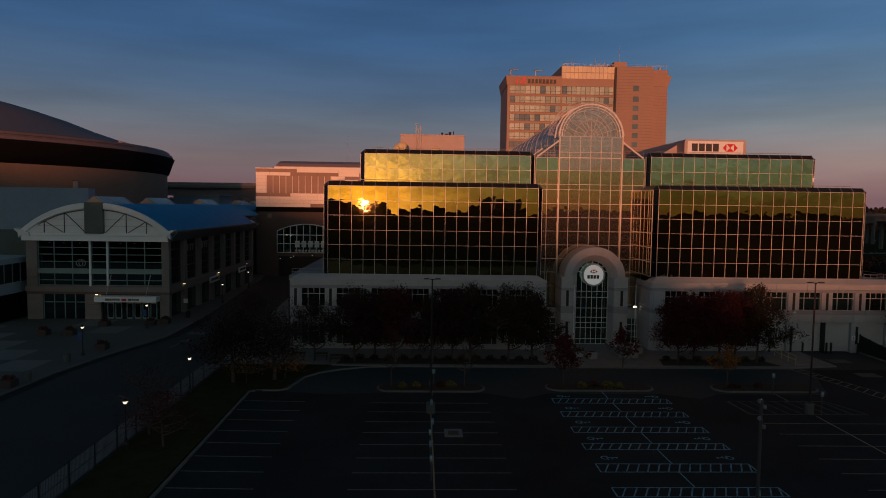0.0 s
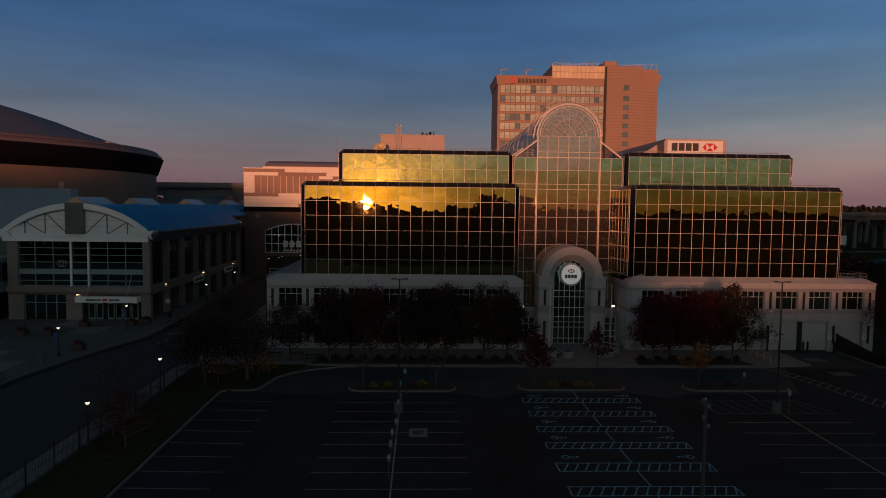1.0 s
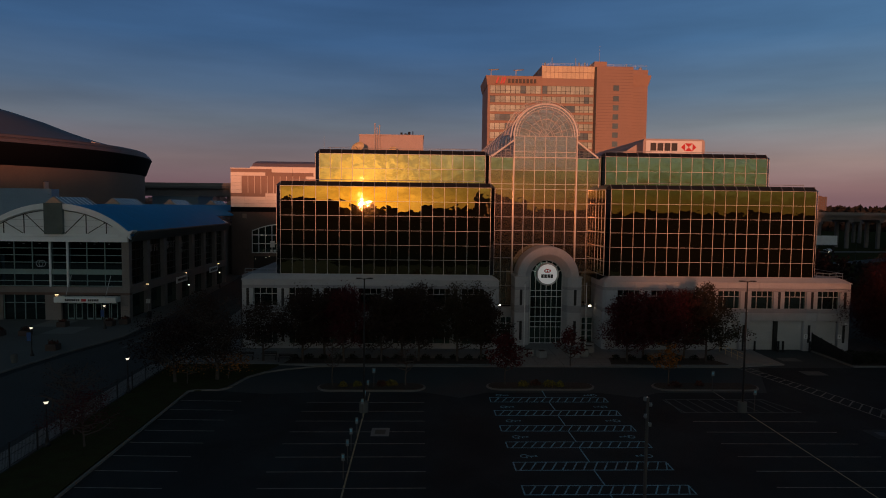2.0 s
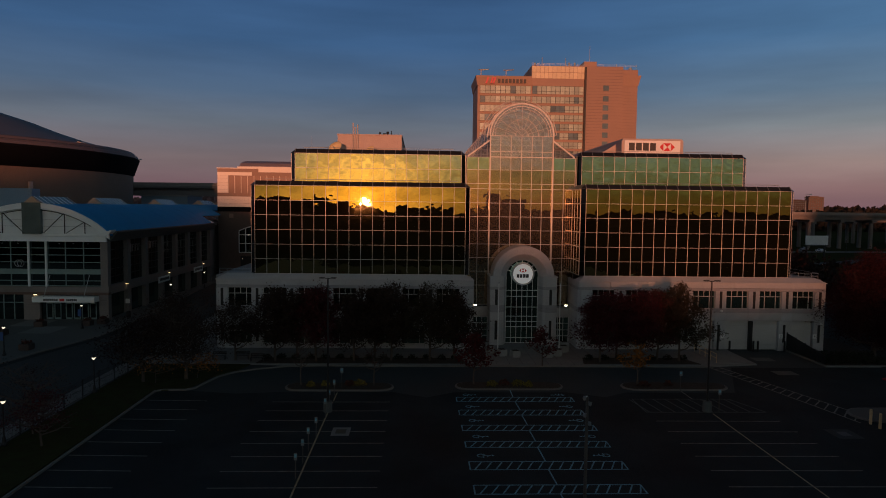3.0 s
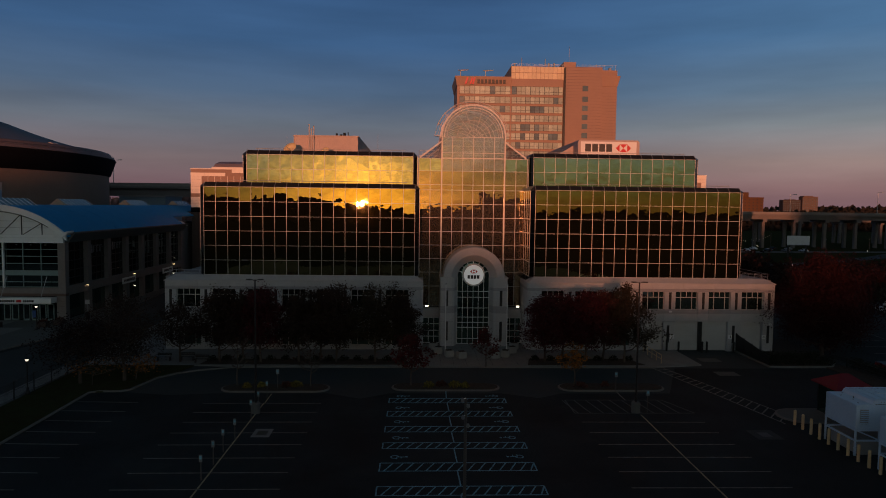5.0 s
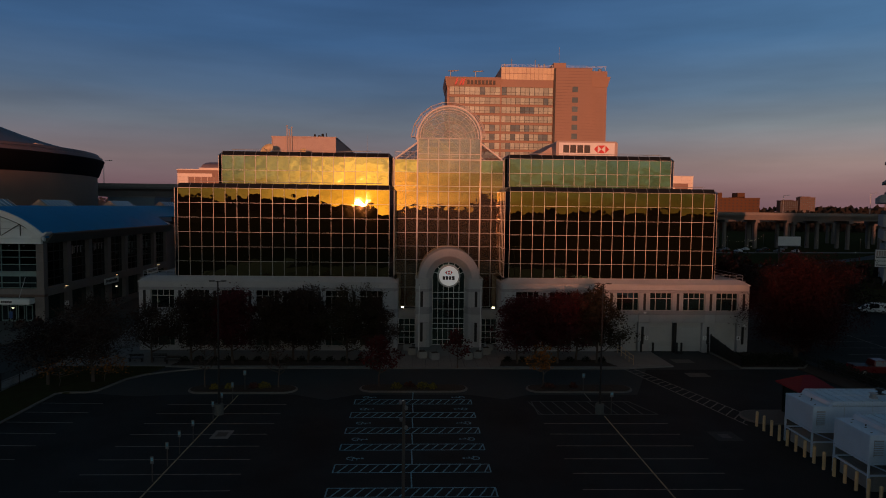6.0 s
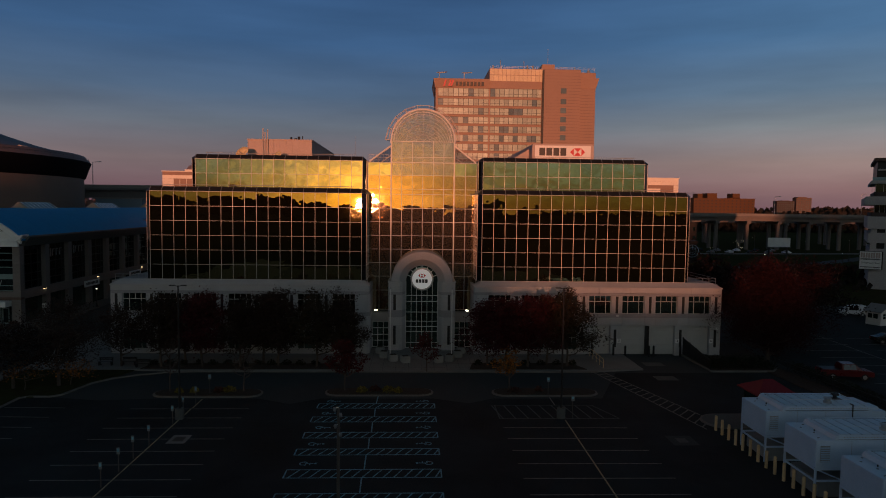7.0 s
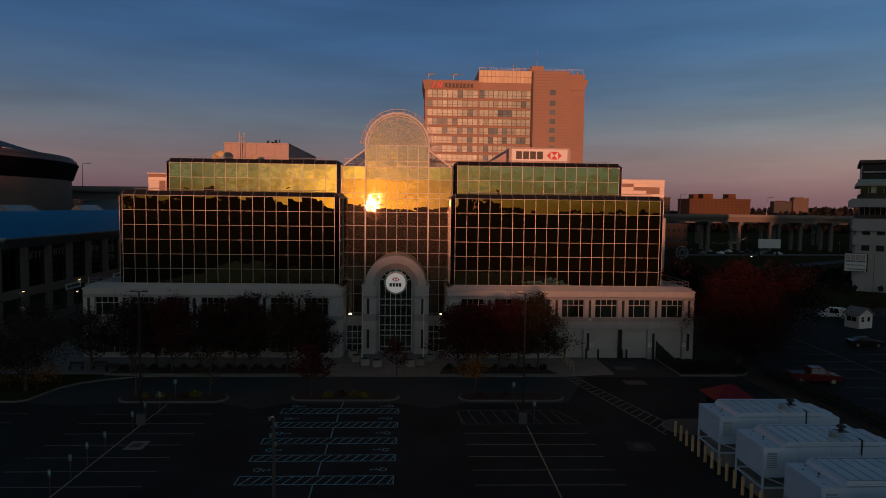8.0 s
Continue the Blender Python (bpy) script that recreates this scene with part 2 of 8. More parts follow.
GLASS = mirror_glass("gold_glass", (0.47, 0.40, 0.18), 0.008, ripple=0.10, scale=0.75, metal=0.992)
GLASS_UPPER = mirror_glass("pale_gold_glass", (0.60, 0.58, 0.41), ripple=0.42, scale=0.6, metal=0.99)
GLASS_DARK = mirror_glass("dark_glass", (0.05, 0.055, 0.06), 0.08, 0.05)
ATRIUM_GLASS = clear_glass("atrium_glass", (0.84, 0.88, 0.90), 0.30, (0.98, 0.93, 0.85), 0.45, 0.17)
VAULT_GLASS = clear_glass("vault_glass", (0.50, 0.57, 0.64), 0.26, (0.9, 0.95, 1.0), 0.03)
ATRIUM_WALL = clear_glass("atrium_wall_glass", (0.58, 0.50, 0.42), 0.50, (1.0, 0.78, 0.48), 0.13, 0.055)
RIM_WHITE = paint("white_arch_paint", (0.82, 0.77, 0.71), (0.72, 0.68, 0.63), 0.28, 0, 2, 30, 0.03)
PAV_GLASS = mirror_glass("pavilion_glass", (0.09, 0.12, 0.12), 0.05, 0.05)
# plain paint for the bay's reflection; a mirror would show only dark land
BAY_GLASS = paint("painted_bay_glass", (0.14, 0.17, 0.165), (0.10, 0.125, 0.12), 0.2, 0, 0.5, 8, 0.02)
WINDOW = mirror_glass("window_glass", (0.18, 0.27, 0.23), 0.05, 0.05, metal=0.95)
HOTEL_GLASS = paint("curtained_glass", (0.42, 0.48, 0.40), (0.31, 0.37, 0.32), 0.25, 0, 0.5, 4, 0.02, 0.25)
HOTEL_GLASS_DARK = paint("bare_hotel_glass", (0.13, 0.19, 0.21), (0.09, 0.13, 0.15), 0.2, 0, 0.5, 4, 0.02, 0.3)
MULLION = paint("bare_aluminium", (0.60, 0.54, 0.50), (0.51, 0.46, 0.425), 0.5, 0.1, 2, 40, 0.03)
MULLION_DARK = paint("dark_bronze_metal", (0.03, 0.03, 0.033), (0.018, 0.018, 0.02), 0.35, 0.3, 2, 40, 0.03)
PRECAST = paint("precast_concrete", (0.49, 0.48, 0.485), (0.40, 0.395, 0.40), 0.8, 0, 0.6, 14, 0.12, 0.03)
PRECAST_BAND = paint("grey_precast_band", (0.36, 0.35, 0.36), (0.29, 0.28, 0.29), 0.8, 0, 0.6, 14, 0.1)
DOCK_DOOR = paint("painted_steel_door", (0.50, 0.50, 0.49), (0.43, 0.43, 0.42), 0.5, 0, 0.5, 20, 0.05, 0.05)
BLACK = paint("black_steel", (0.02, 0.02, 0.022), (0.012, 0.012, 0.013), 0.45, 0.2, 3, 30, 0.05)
WHITE = paint("white_paint", (0.78, 0.78, 0.77), (0.68, 0.68, 0.67), 0.45, 0, 0.8, 25, 0.04)
RED = paint("red_paint", (0.62, 0.02, 0.03), (0.5, 0.015, 0.02), 0.4, 0, 2, 25, 0.03)
INK = paint("dark_lettering", (0.03, 0.028, 0.028), (0.02, 0.02, 0.02), 0.5, 0, 2, 25, 0.02)
ROOF_GREY = paint("roof_membrane", (0.30, 0.30, 0.31), (0.2, 0.2, 0.21), 0.85, 0, 0.4, 12, 0.1)
PENT = paint("penthouse_panel", (0.45, 0.36, 0.325), (0.38, 0.30, 0.275), 0.6, 0, 0.5, 18, 0.05)
ASPHALT = paint("old_asphalt", (0.057, 0.065, 0.068), (0.038, 0.044, 0.047), 0.9, 0, 0.12, 60, 0.5, spec=0.2)
SEALED = paint("sealed_asphalt", (0.029, 0.037, 0.041), (0.014, 0.0175, 0.0195), 0.9, 0, 0.15, 60, 0.5, stain=0.17, spec=0.15)
CONCRETE = paint("concrete", (0.33, 0.33, 0.32), (0.24, 0.24, 0.235), 0.85, 0, 0.5, 25, 0.25, 0.06)
KERB = paint("kerb_concrete", (0.18, 0.172, 0.16), (0.12, 0.114, 0.104), 0.85, 0, 0.9, 25, 0.25)
PAVE_DARK = paint("pavement_concrete", (0.22, 0.22, 0.215), (0.16, 0.16, 0.157), 0.85, 0, 0.5, 25, 0.25, 0.06)
PAVER = paint("plaza_paving", (0.105, 0.112, 0.108), (0.075, 0.08, 0.077), 0.8, 0, 0.25, 20, 0.2, 0.07)
MULCH = paint("dark_mulch", (0.05, 0.032, 0.022), (0.025, 0.017, 0.012), 0.95, 0, 2, 50, 1.0)
GRASS = paint("autumn_grass", (0.05, 0.06, 0.025), (0.045, 0.036, 0.02), 0.95, 0, 0.8, 45, 1.0, spec=0.0)
LINE = paint("worn_line_paint", (0.23, 0.225, 0.205), (0.08, 0.08, 0.075), 0.7, 0, 2.2, 40, 0.2, stain=0.18)
LINE_BLUE = paint("worn_blue_paint", (0.20, 0.48, 0.62), (0.06, 0.16, 0.22), 0.7, 0, 2.2, 40, 0.2, stain=0.18)
LINE_YELLOW = paint("worn_yellow_paint", (0.42, 0.34, 0.2), (0.2, 0.17, 0.11), 0.7, 0, 2.2, 40, 0.2, stain=0.18)
HOTEL_CORE = paint("brown_terracotta_panel", (0.345, 0.225, 0.172), (0.285, 0.187, 0.143), 0.65, 0, 0.12, 6, 0.06, 0.05)
HOTEL = paint("terracotta_panel", (0.36, 0.235, 0.175), (0.30, 0.195, 0.147), 0.65, 0, 0.12, 6, 0.06, 0.05)
HOTEL_LIGHT = paint("pale_screen_panel", (0.68, 0.57, 0.38), (0.58, 0.48, 0.32), 0.5, 0, 0.3, 6, 0.05, 0.08)
CLAD_WHITE = paint("white_cladding", (0.84, 0.76, 0.66), (0.75, 0.67, 0.58), 0.6, 0, 0.3, 10, 0.05, 0.05)
CLAD_TAN = paint("tan_cladding", (0.30, 0.195, 0.145), (0.25, 0.16, 0.12), 0.65, 0, 0.3, 10, 0.05, 0.05)
BRICK = paint("brown_brick", (0.16, 0.105, 0.085), (0.11, 0.075, 0.06), 0.85, 0, 0.25, 8, 0.2)
PAV_STONE = paint("beige_stone", (0.235, 0.21, 0.20), (0.185, 0.167, 0.158), 0.8, 0, 0.4, 14, 0.15, 0.05)
PAV_WHITE = paint("pale_gable_panel", (0.84, 0.88, 0.88), (0.76, 0.80, 0.80), 0.55, 0, 0.4, 16, 0.05, 0.04)
PAV_ROOF = paint("blue_metal_roof", (0.025, 0.28, 0.60), (0.02, 0.24, 0.52), 0.6, 0, 0.2, 10, 0.04, spec=0.1)
TEAL = paint("teal_frame", (0.22, 0.32, 0.31), (0.17, 0.25, 0.245), 0.5, 0, 1, 20, 0.03)
ARENA_WALL = paint("arena_wall", (0.25, 0.16, 0.11), (0.19, 0.12, 0.085), 0.8, 0, 0.08, 5, 0.08)
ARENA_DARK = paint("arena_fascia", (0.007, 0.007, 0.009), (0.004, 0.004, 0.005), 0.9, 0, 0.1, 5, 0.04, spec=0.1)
ARENA_ROOF = paint("arena_roof", (0.17, 0.16, 0.19), (0.13, 0.125, 0.15), 0.6, 0.1, 0.05, 4, 0.06)
BLUE_SIDING = paint("blue_grey_siding", (0.20, 0.30, 0.38), (0.17, 0.255, 0.325), 0.6, 0, 0.2, 8, 0.04)
ANNEX = paint("pale_blue_panel", (0.38, 0.48, 0.54), (0.32, 0.41, 0.465), 0.6, 0, 0.2, 8, 0.04)
BRIDGE = paint("bridge_concrete", (0.18, 0.16, 0.15), (0.12, 0.105, 0.10), 0.85, 0, 0.08, 4, 0.1)
STEEL_GREY = paint("galvanised_steel", (0.42, 0.43, 0.44), (0.32, 0.33, 0.34), 0.45, 0.6, 2, 30, 0.05)
GREY_PRECAST = paint("office_precast", (0.46, 0.43, 0.42), (0.38, 0.355, 0.35), 0.8, 0, 0.1, 5, 0.08)
RED_BRICK = paint("red_brick_far", (0.12, 0.055, 0.022), (0.09, 0.04, 0.016), 0.85, 0, 0.03, 2, 0.05)
# white panel with the western sky's blue light tinted into its colour
UNIT = paint("sky_blued_white_panel", (0.54, 0.69, 0.85), (0.465, 0.60, 0.74), 0.45, 0, 0.8, 16, 0.05, 0.04)
BOLLARD = paint("cream_bollard", (0.74, 0.53, 0.29), (0.58, 0.41, 0.22), 0.6, 0, 2, 30, 0.08, 0.1)
TENT = paint("red_canvas", (0.22, 0.010, 0.022), (0.17, 0.008, 0.016), 0.8, 0, 1, 30, 0.1)
BARK = paint("tree_bark", (0.10, 0.075, 0.06), (0.055, 0.042, 0.035), 0.95, 0, 5, 40, 0.8)
SIGN_LIT = glow("lit_sign_face", (0.92, 0.90, 0.88), 0.20)
LAMP_GLOW = glow("lamp_light", (1.0, 0.86, 0.62), 5.0)
LANTERN_GLOW = glow("lantern_light", (1.0, 0.88, 0.68), 1.1)
STRING_GLOW = glow("string_light", (1.0, 0.8, 0.5), 0.9)
LAMP_WARM = glow("warm_lamp_light", (1.0, 0.72, 0.36), 4.0)
BRIDGE_DARK = paint("dark_steel_girder", (0.17, 0.16, 0.155), (0.12, 0.113, 0.11), 0.7, 0.1, 0.08, 4, 0.05)
SKYLIGHT = paint("pale_skylight_glass", (0.30, 0.42, 0.50), (0.24, 0.35, 0.42), 0.2, 0.2, 0.5, 8, 0.02)
INTERIOR = paint("atrium_plaster", (0.55, 0.46, 0.40), (0.46, 0.39, 0.34), 0.8, 0, 0.4, 8, 0.05)


def foliage(name, a, b, rough=0.75):
    m = bpy.data.materials.new(name)
    m.use_nodes = True
    n, k = m.node_tree.nodes, m.node_tree.links
    bs = n["Principled BSDF"]
    geo, ramp = n.new("ShaderNodeNewGeometry"), n.new("ShaderNodeValToRGB")
    ramp.color_ramp.elements[0].color, ramp.color_ramp.elements[1].color = (*b, 1), (*a, 1)
    k.new(geo.outputs["Random Per Island"], ramp.inputs[0])
    k.new(ramp.outputs[0], bs.inputs["Base Color"])
    bs.inputs["Roughness"].default_value = rough
    bs.inputs["Specular IOR Level"].default_value = 0.2
    return m


LEAF_DARK = foliage("dark_russet_leaves", (0.11, 0.036, 0.027), (0.04, 0.022, 0.015))
LEAF_WINE = foliage("wine_red_leaves", (0.10, 0.012, 0.018), (0.03, 0.009, 0.009))
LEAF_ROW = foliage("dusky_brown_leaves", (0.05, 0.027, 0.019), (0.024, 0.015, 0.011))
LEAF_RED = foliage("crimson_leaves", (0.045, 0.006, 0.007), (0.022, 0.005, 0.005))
# red leaves with dusk shade put into the colour
LEAF_DUSK = foliage("shade_dark_red_leaves", (0.022, 0.006, 0.0055), (0.010, 0.005, 0.004))
LEAF_CRIMSON = foliage("bright_crimson_leaves", (0.12, 0.013, 0.014), (0.04, 0.008, 0.008))
LEAF_ORANGE = foliage("orange_leaves", (0.42, 0.15, 0.02), (0.12, 0.045, 0.01))
LEAF_OLIVE = foliage("olive_leaves", (0.055, 0.036, 0.018), (0.024, 0.018, 0.010))
LEAF_YELLOW = foliage("yellow_leaves", (0.20, 0.16, 0.03), (0.1, 0.08, 0.016))
FOREST = foliage("far_wood", (0.022, 0.017, 0.013), (0.012, 0.010, 0.008))
# bare wood, its colour raised to hold sunlight that misses it here
BARE_WOOD = foliage("sunlit_mauve_wood", (0.26, 0.155, 0.15), (0.13, 0.08, 0.078))
HEDGE = foliage("dark_hedge_leaves", (0.02, 0.025, 0.012), (0.01, 0.012, 0.007))

# ---- ground, roads, lot ----
solid("ground", Geo().quad((-3500, -3500, 0), (3500, -3500, 0), (3500, 3500, 0), (-3500, 3500, 0)), ASPHALT, "dark worn asphalt ground reaching to the horizon", "ground", kind="structure")


def slab(name, poly, z0, z1, mat, label, category, bevel=0.0):
    return solid(name, Geo().prism(poly, "z", z0, z1), mat, label, category, kind="structure", bevel=bevel)


def offset_strip(pts, w):
    """The outline of a strip of width w to the left of a line of points."""
    out = []
    for i, p in enumerate(pts):
        a, b = Vector(pts[max(0, i - 1)]), Vector(pts[min(len(pts) - 1, i + 1)])
        d = (b - a).normalized()
        out.append((p[0] - d.y * w, p[1] + d.x * w))
    return list(pts) + out[::-1]


def kerb(pts, w=0.16, h=0.15, label="worn concrete kerb along the asphalt"):
    g = Geo()
    o = offset_strip(pts, w)
    n = len(pts)
    for i in range(n - 1):
        a, b, c, d = o[i], o[i + 1], o[2 * n - 2 - i], o[2 * n - 1 - i]
        g.prism([a, b, c, d], "z", 0, h)
    return solid("kerb", g, KERB, label, "kerb", kind="structure")


def stadium(x0, x1, y0, y1, n=8):
    r = (y1 - y0) / 2
    c = (y0 + y1) / 2
    return [(x1 - r + r * math.cos(radians(-90 + 180 * i / n)), c + r * math.sin(radians(-90 + 180 * i / n))) for i in range(n + 1)] + \
           [(x0 + r + r * math.cos(radians(90 + 180 * i / n)), c + r * math.sin(radians(90 + 180 * i / n))) for i in range(n + 1)]


# sealed lot, darker than the drive around it
lot = slab("parking_lot", [(-15.9, -40), (64.3, -40), (64.3, 73.4), (45.5, 73.4), (42.5, 66.6), (41, 63.2), (30, 63.2), (27.5, 61.6), (24.1, 63.2), (13, 63.2), (10.3, 61.4), (7, 63.2), (-3.8, 63.2), (-8, 62.6), (-12.8, 63.6), (-15.9, 63.4)], -0.05, 0.006,
           SEALED, "freshly sealed black parking lot with worn stall lines", "parking lot")


def line(parent, x0, y0, x1, y1, w=0.10, mat=None, name="stall_line"):
    d = Vector((x1 - x0, y1 - y0)).normalized() * w / 2
    n = Vector((-d.y, d.x))
    part(name, Geo().prism([(x0 - n.x, y0 - n.y), (x1 - n.x, y1 - n.y), (x1 + n.x, y1 + n.y), (x0 + n.x, y0 + n.y)], "z", 0.0, 0.012), mat or LINE, parent)


for i in range(12):
    y = 60.45 - 2.68 * i
    line(lot, -15.6, y, -10.0, y - 0.2)
    y = 59.95 - 2.65 * i
    line(lot, -4.0, y, 6.85, y)
    if i > 1:
        line(lot, 29.9, y - 0.1, 40.7, y - 0.2)
line(lot, 1.55, 20, 1.55, 59.9, 0.12, LINE_YELLOW, "aisle_line")
line(lot, 1.62, 60.2, 1.6, 63.0, 0.1, LINE_YELLOW, "aisle_line")
line(lot, 35.35, 20, 35.75, 56.5, 0.12, LINE_YELLOW, "aisle_line")
line(lot, 35.75, 61.0, 35.75, 63.7, 0.1, LINE, "aisle_line")


def hatch(x0, x1, y0, y1, n, mat, lean):
    """A hatched aisle: an outline and slanting bars."""
    h = part("hatched_aisle", Geo().box(x0, y0, 0, x1, y0 + 0.1, 0.012), mat, lot, "worn painted hatching")
    for a, b, c, d in ((x0, y1, x1, y1), (x0, y0, x0, y1), (x1, y0, x1, y1)):
        line(h, a, b, c, d, 0.1, mat, "border")
    for i in range(n):
        x = x0 + (x1 - x0) * (i + 0.4) / n
        line(h, x, y0 + 0.04, min(x + lean, x1), y1 - 0.04, 0.1, mat, "bar")


for i, (ya, yb) in enumerate(((60.05, 61.5), (56.1, 57.55), (52.1, 53.48), (48.4, 49.7), (44.17, 45.66), (40.3, 41.7), (36.3, 37.7))):
    hatch(13.1, 24.15, ya, yb, 15, LINE_BLUE, 0.62)
    if i < 6:
        yn = ((56.1, 57.55), (52.1, 53.48), (48.4, 49.7), (44.17, 45.66), (40.3, 41.7), (36.3, 37.7))[i][1]
        line(lot, 18.55, ya, 18.62, yn, 0.1, LINE_BLUE)
line(lot, 18.55, 61.5, 18.6, 64.2, 0.1, LINE_BLUE)
LINE_FADED = paint("faded_line_paint", (0.10, 0.125, 0.13), (0.04, 0.05, 0.053), 0.8, 0, 2.2, 40, 0.2, stain=0.18)
h = part("hatched_aisle", Geo().box(29.9, 56.9, 0, 40.8, 57.0, 0.012), LINE_FADED, lot, "faded painted hatching")
for i in range(9):
    line(h, 30.2 + i * 1.15, 57.0, 31.2 + i * 1.15 - 1.6, 60.9, 0.1, LINE_FADED, "bar")
for a, b, c, d in ((29.9, 60.95, 39.3, 60.95), (29.9, 57, 29.9, 60.95), (40.8, 57, 39.3, 60.95)):
    line(h, a, b, c, d, 0.1, LINE_FADED, "border")


def access_mark(x, y, flip=1):
    """The painted wheelchair figure of a stall, as plain strokes."""
    g = Geo()
    pts = [(0.3 * math.cos(radians(a)), 0.3 * math.sin(radians(a))) for a in range(100, 400, 25)]
    for p, q in zip(pts, pts[1:]):
        d = (Vector(q) - Vector(p)).normalized() * 0.05
        g.prism([(p[0] + d.y, p[1] - d.x), (q[0] + d.y, q[1] - d.x), (q[0] - d.y, q[1] + d.x), (p[0] - d.y, p[1] + d.x)], "z", 0, 0.012)
    g.box(-0.05, 0.1, 0, 0.06, 0.75, 0.012).box(-0.05, 0.1, 0, 0.4, 0.2, 0.012).box(-0.12, 0.82, 0, 0.1, 1.0, 0.012).box(-0.05, 0.45, 0, 0.3, 0.54, 0.012)
    part("access_mark", g, LINE_BLUE, lot, at=pose(x, y, 0, 0, 0, 90 * flip) @ Matrix.Diagonal((0.95, 0.95, 1, 1)))


for y in (62.3, 58.6, 54.7, 50.8, 46.8):
    access_mark(14.1, y, -1)
    access_mark(23.3, y, 1)

# patched drains
for x0, x1, y0, y1, ring_ in ((2.55, 4.0, 51.0, 52.9, 1), (43.2, 45.3, 50.2, 52.4, 0)):
    d = slab("drain_apron", [(x0, y0), (x1, y0), (x1, y1), (x0, y1)], 0.0, 0.02, PAVE_DARK if ring_ else ASPHALT, "square concrete apron round a storm drain", "drain")
    cx, cy = (x0 + x1) / 2, (y0 + y1) / 2
    part("grate", Geo().box(cx - 0.42, cy - 0.5, 0.018, cx + 0.42, cy + 0.5, 0.026), BLACK, d)
for x, y in ((50.5, 71), (51.5, 77.6), (-30.5, 92)):
    d = slab("drain_apron", [(x - 1.2, y - .9), (x + 1.2, y - .9), (x + 1.2, y + .9), (x - 1.2, y + .9)], 0.0, 0.012, PAVER, "worn concrete apron round a storm drain", "drain")
    part("grate", Geo().box(x - 0.4, y - 0.4, 0.01, x + 0.4, y + 0.4, 0.02), BLACK, d)

# planted islands
for x0, x1, y0, y1 in ((-3.75, 7.05, 63.4, 66.15), (13.15, 24.15, 63.9, 66.5), (30.1, 41.05, 63.75, 66.5)):
    isl = solid("planting_island", Geo().prism(stadium(x0, x1, y0, y1), "z", 0, 0.14), KERB, "long kerbed island filled with dark mulch", "traffic island", kind="structure", bevel=0.03)
    part("mulch", Geo().prism(stadium(x0 + 0.22, x1 - 0.22, y0 + 0.22, y1 - 0.22), "z", 0.1, 0.19), MULCH, isl)

# pavement in front of the building
walk_front = slab("pavement", [(-22, 74.3), (-9.5, 74.1), (-6, 73.75), (44, 73.75), (49.2, 74.6), (49.2, 82.4), (49.2, 86), (-24, 86)], 0.0, 0.145, PAVE_DARK, "grey concrete pavement in front of the building", "pavement")
kerb([(-15.85, 30), (-15.95, 63.2), (-15.2, 63.75), (-13.2, 63.75), (-12.5, 64.3), (-11.6, 68.6), (-10.3, 70.6), (-8.3, 72.0), (-5.3, 73.3), (-2, 73.6), (43.5, 73.6)], -0.18)
for i in range(15):
    x = 14 + i * 1.5
    part("joint", Geo().box(x - 0.012, 73.8, 0.14, x + 0.012, 84, 0.1475), ASPHALT, walk_front)
for k in range(5):
    part("joint", Geo().box(13, 75.2 + k * 2, 0.14, 36, 75.22 + k * 2, 0.1475), ASPHALT, walk_front)
for x0, x1, y0, y1 in ((-9.0, 15.3, 74.3, 76.9), (28.6, 42.4, 74.3, 77.3)):
    bed = slab("planting_bed", [(x0, y0), (x1, y0), (x1 - 1.2, y1), (x0 + 0.6, y1)], 0.1, 0.2, MULCH, "dark mulch bed under the street trees", "flower bed")
slab("grass_verge", [(-21.3, 20), (-16.1, 20), (-16.1, 63.3), (-13.1, 63.9), (-12.0, 68.7), (-10.2, 71.6), (-9.5, 74), (-21.3, 74)], 0.0, 0.12, GRASS, "dull autumn grass verge beside the lot", "grass")
apron = slab("dock_apron", [(44.3, 75.0), (46.8, 74.75), (48.5, 75.2), (49.2, 82.3), (44.3, 82.3)], 0.145, 0.2, PAVE_DARK, "pale concrete loading apron", "pavement")
# painted foot crossing
cross = solid("foot_crossing", Geo().prism([(42.78, 74.1), (42.9, 74.14), (47.6, 54.05), (47.48, 54.0)], "z", 0.001, 0.012), LINE, "faded white ladder crossing painted on asphalt", "crosswalk", kind="structure")
line(cross, 43.95, 74.5, 49.2, 56.1, 0.12, name="edge_line")
for i in range(19):
    f = (i + 0.5) / 19
    line(cross, 42.85 + 4.7 * f, 74.1 - 20 * f, 43.95 + 5.2 * f, 74.4 - 18.3 * f, 0.13, name="rung")

# street and plaza at the side
street = slab("road", [(-38.3, -60), (-21.6, -60), (-21.6, 14.8), (-23.7, 14.9), (-23.7, 74.2), (-23.8, 90), (-26.5, 105), (-31.5, 170), (-39.5, 170), (-33.6, 104), (-33.4, 89), (-36.2, 79), (-37.8, 69.8), (-38.3, 61)], -0.05, 0.008, ASPHALT, "dark street running past the pavilion", "road")
PAVER_PALE = paint("pale_plaza_paving", (0.20, 0.21, 0.205), (0.15, 0.158, 0.153), 0.8, 0, 0.25, 20, 0.2, 0.07)
plaza = slab("plaza", [(-38.5, 10), (-38.5, 61), (-38.0, 69.8), (-36.4, 79), (-33.7, 89), (-33.9, 104), (-39.0, 170), (-120, 170), (-120, 10)], 0.0, 0.15, PAVER, "grey paved plaza in front of the pavilion", "pavement")
kerb([(-38.3, -20), (-38.3, 61), (-37.8, 69.8), (-36.2, 79), (-33.5, 89), (-33.7, 104), (-37.8, 160)], 0.2, 0.16, "pale stone kerb between plaza and street")
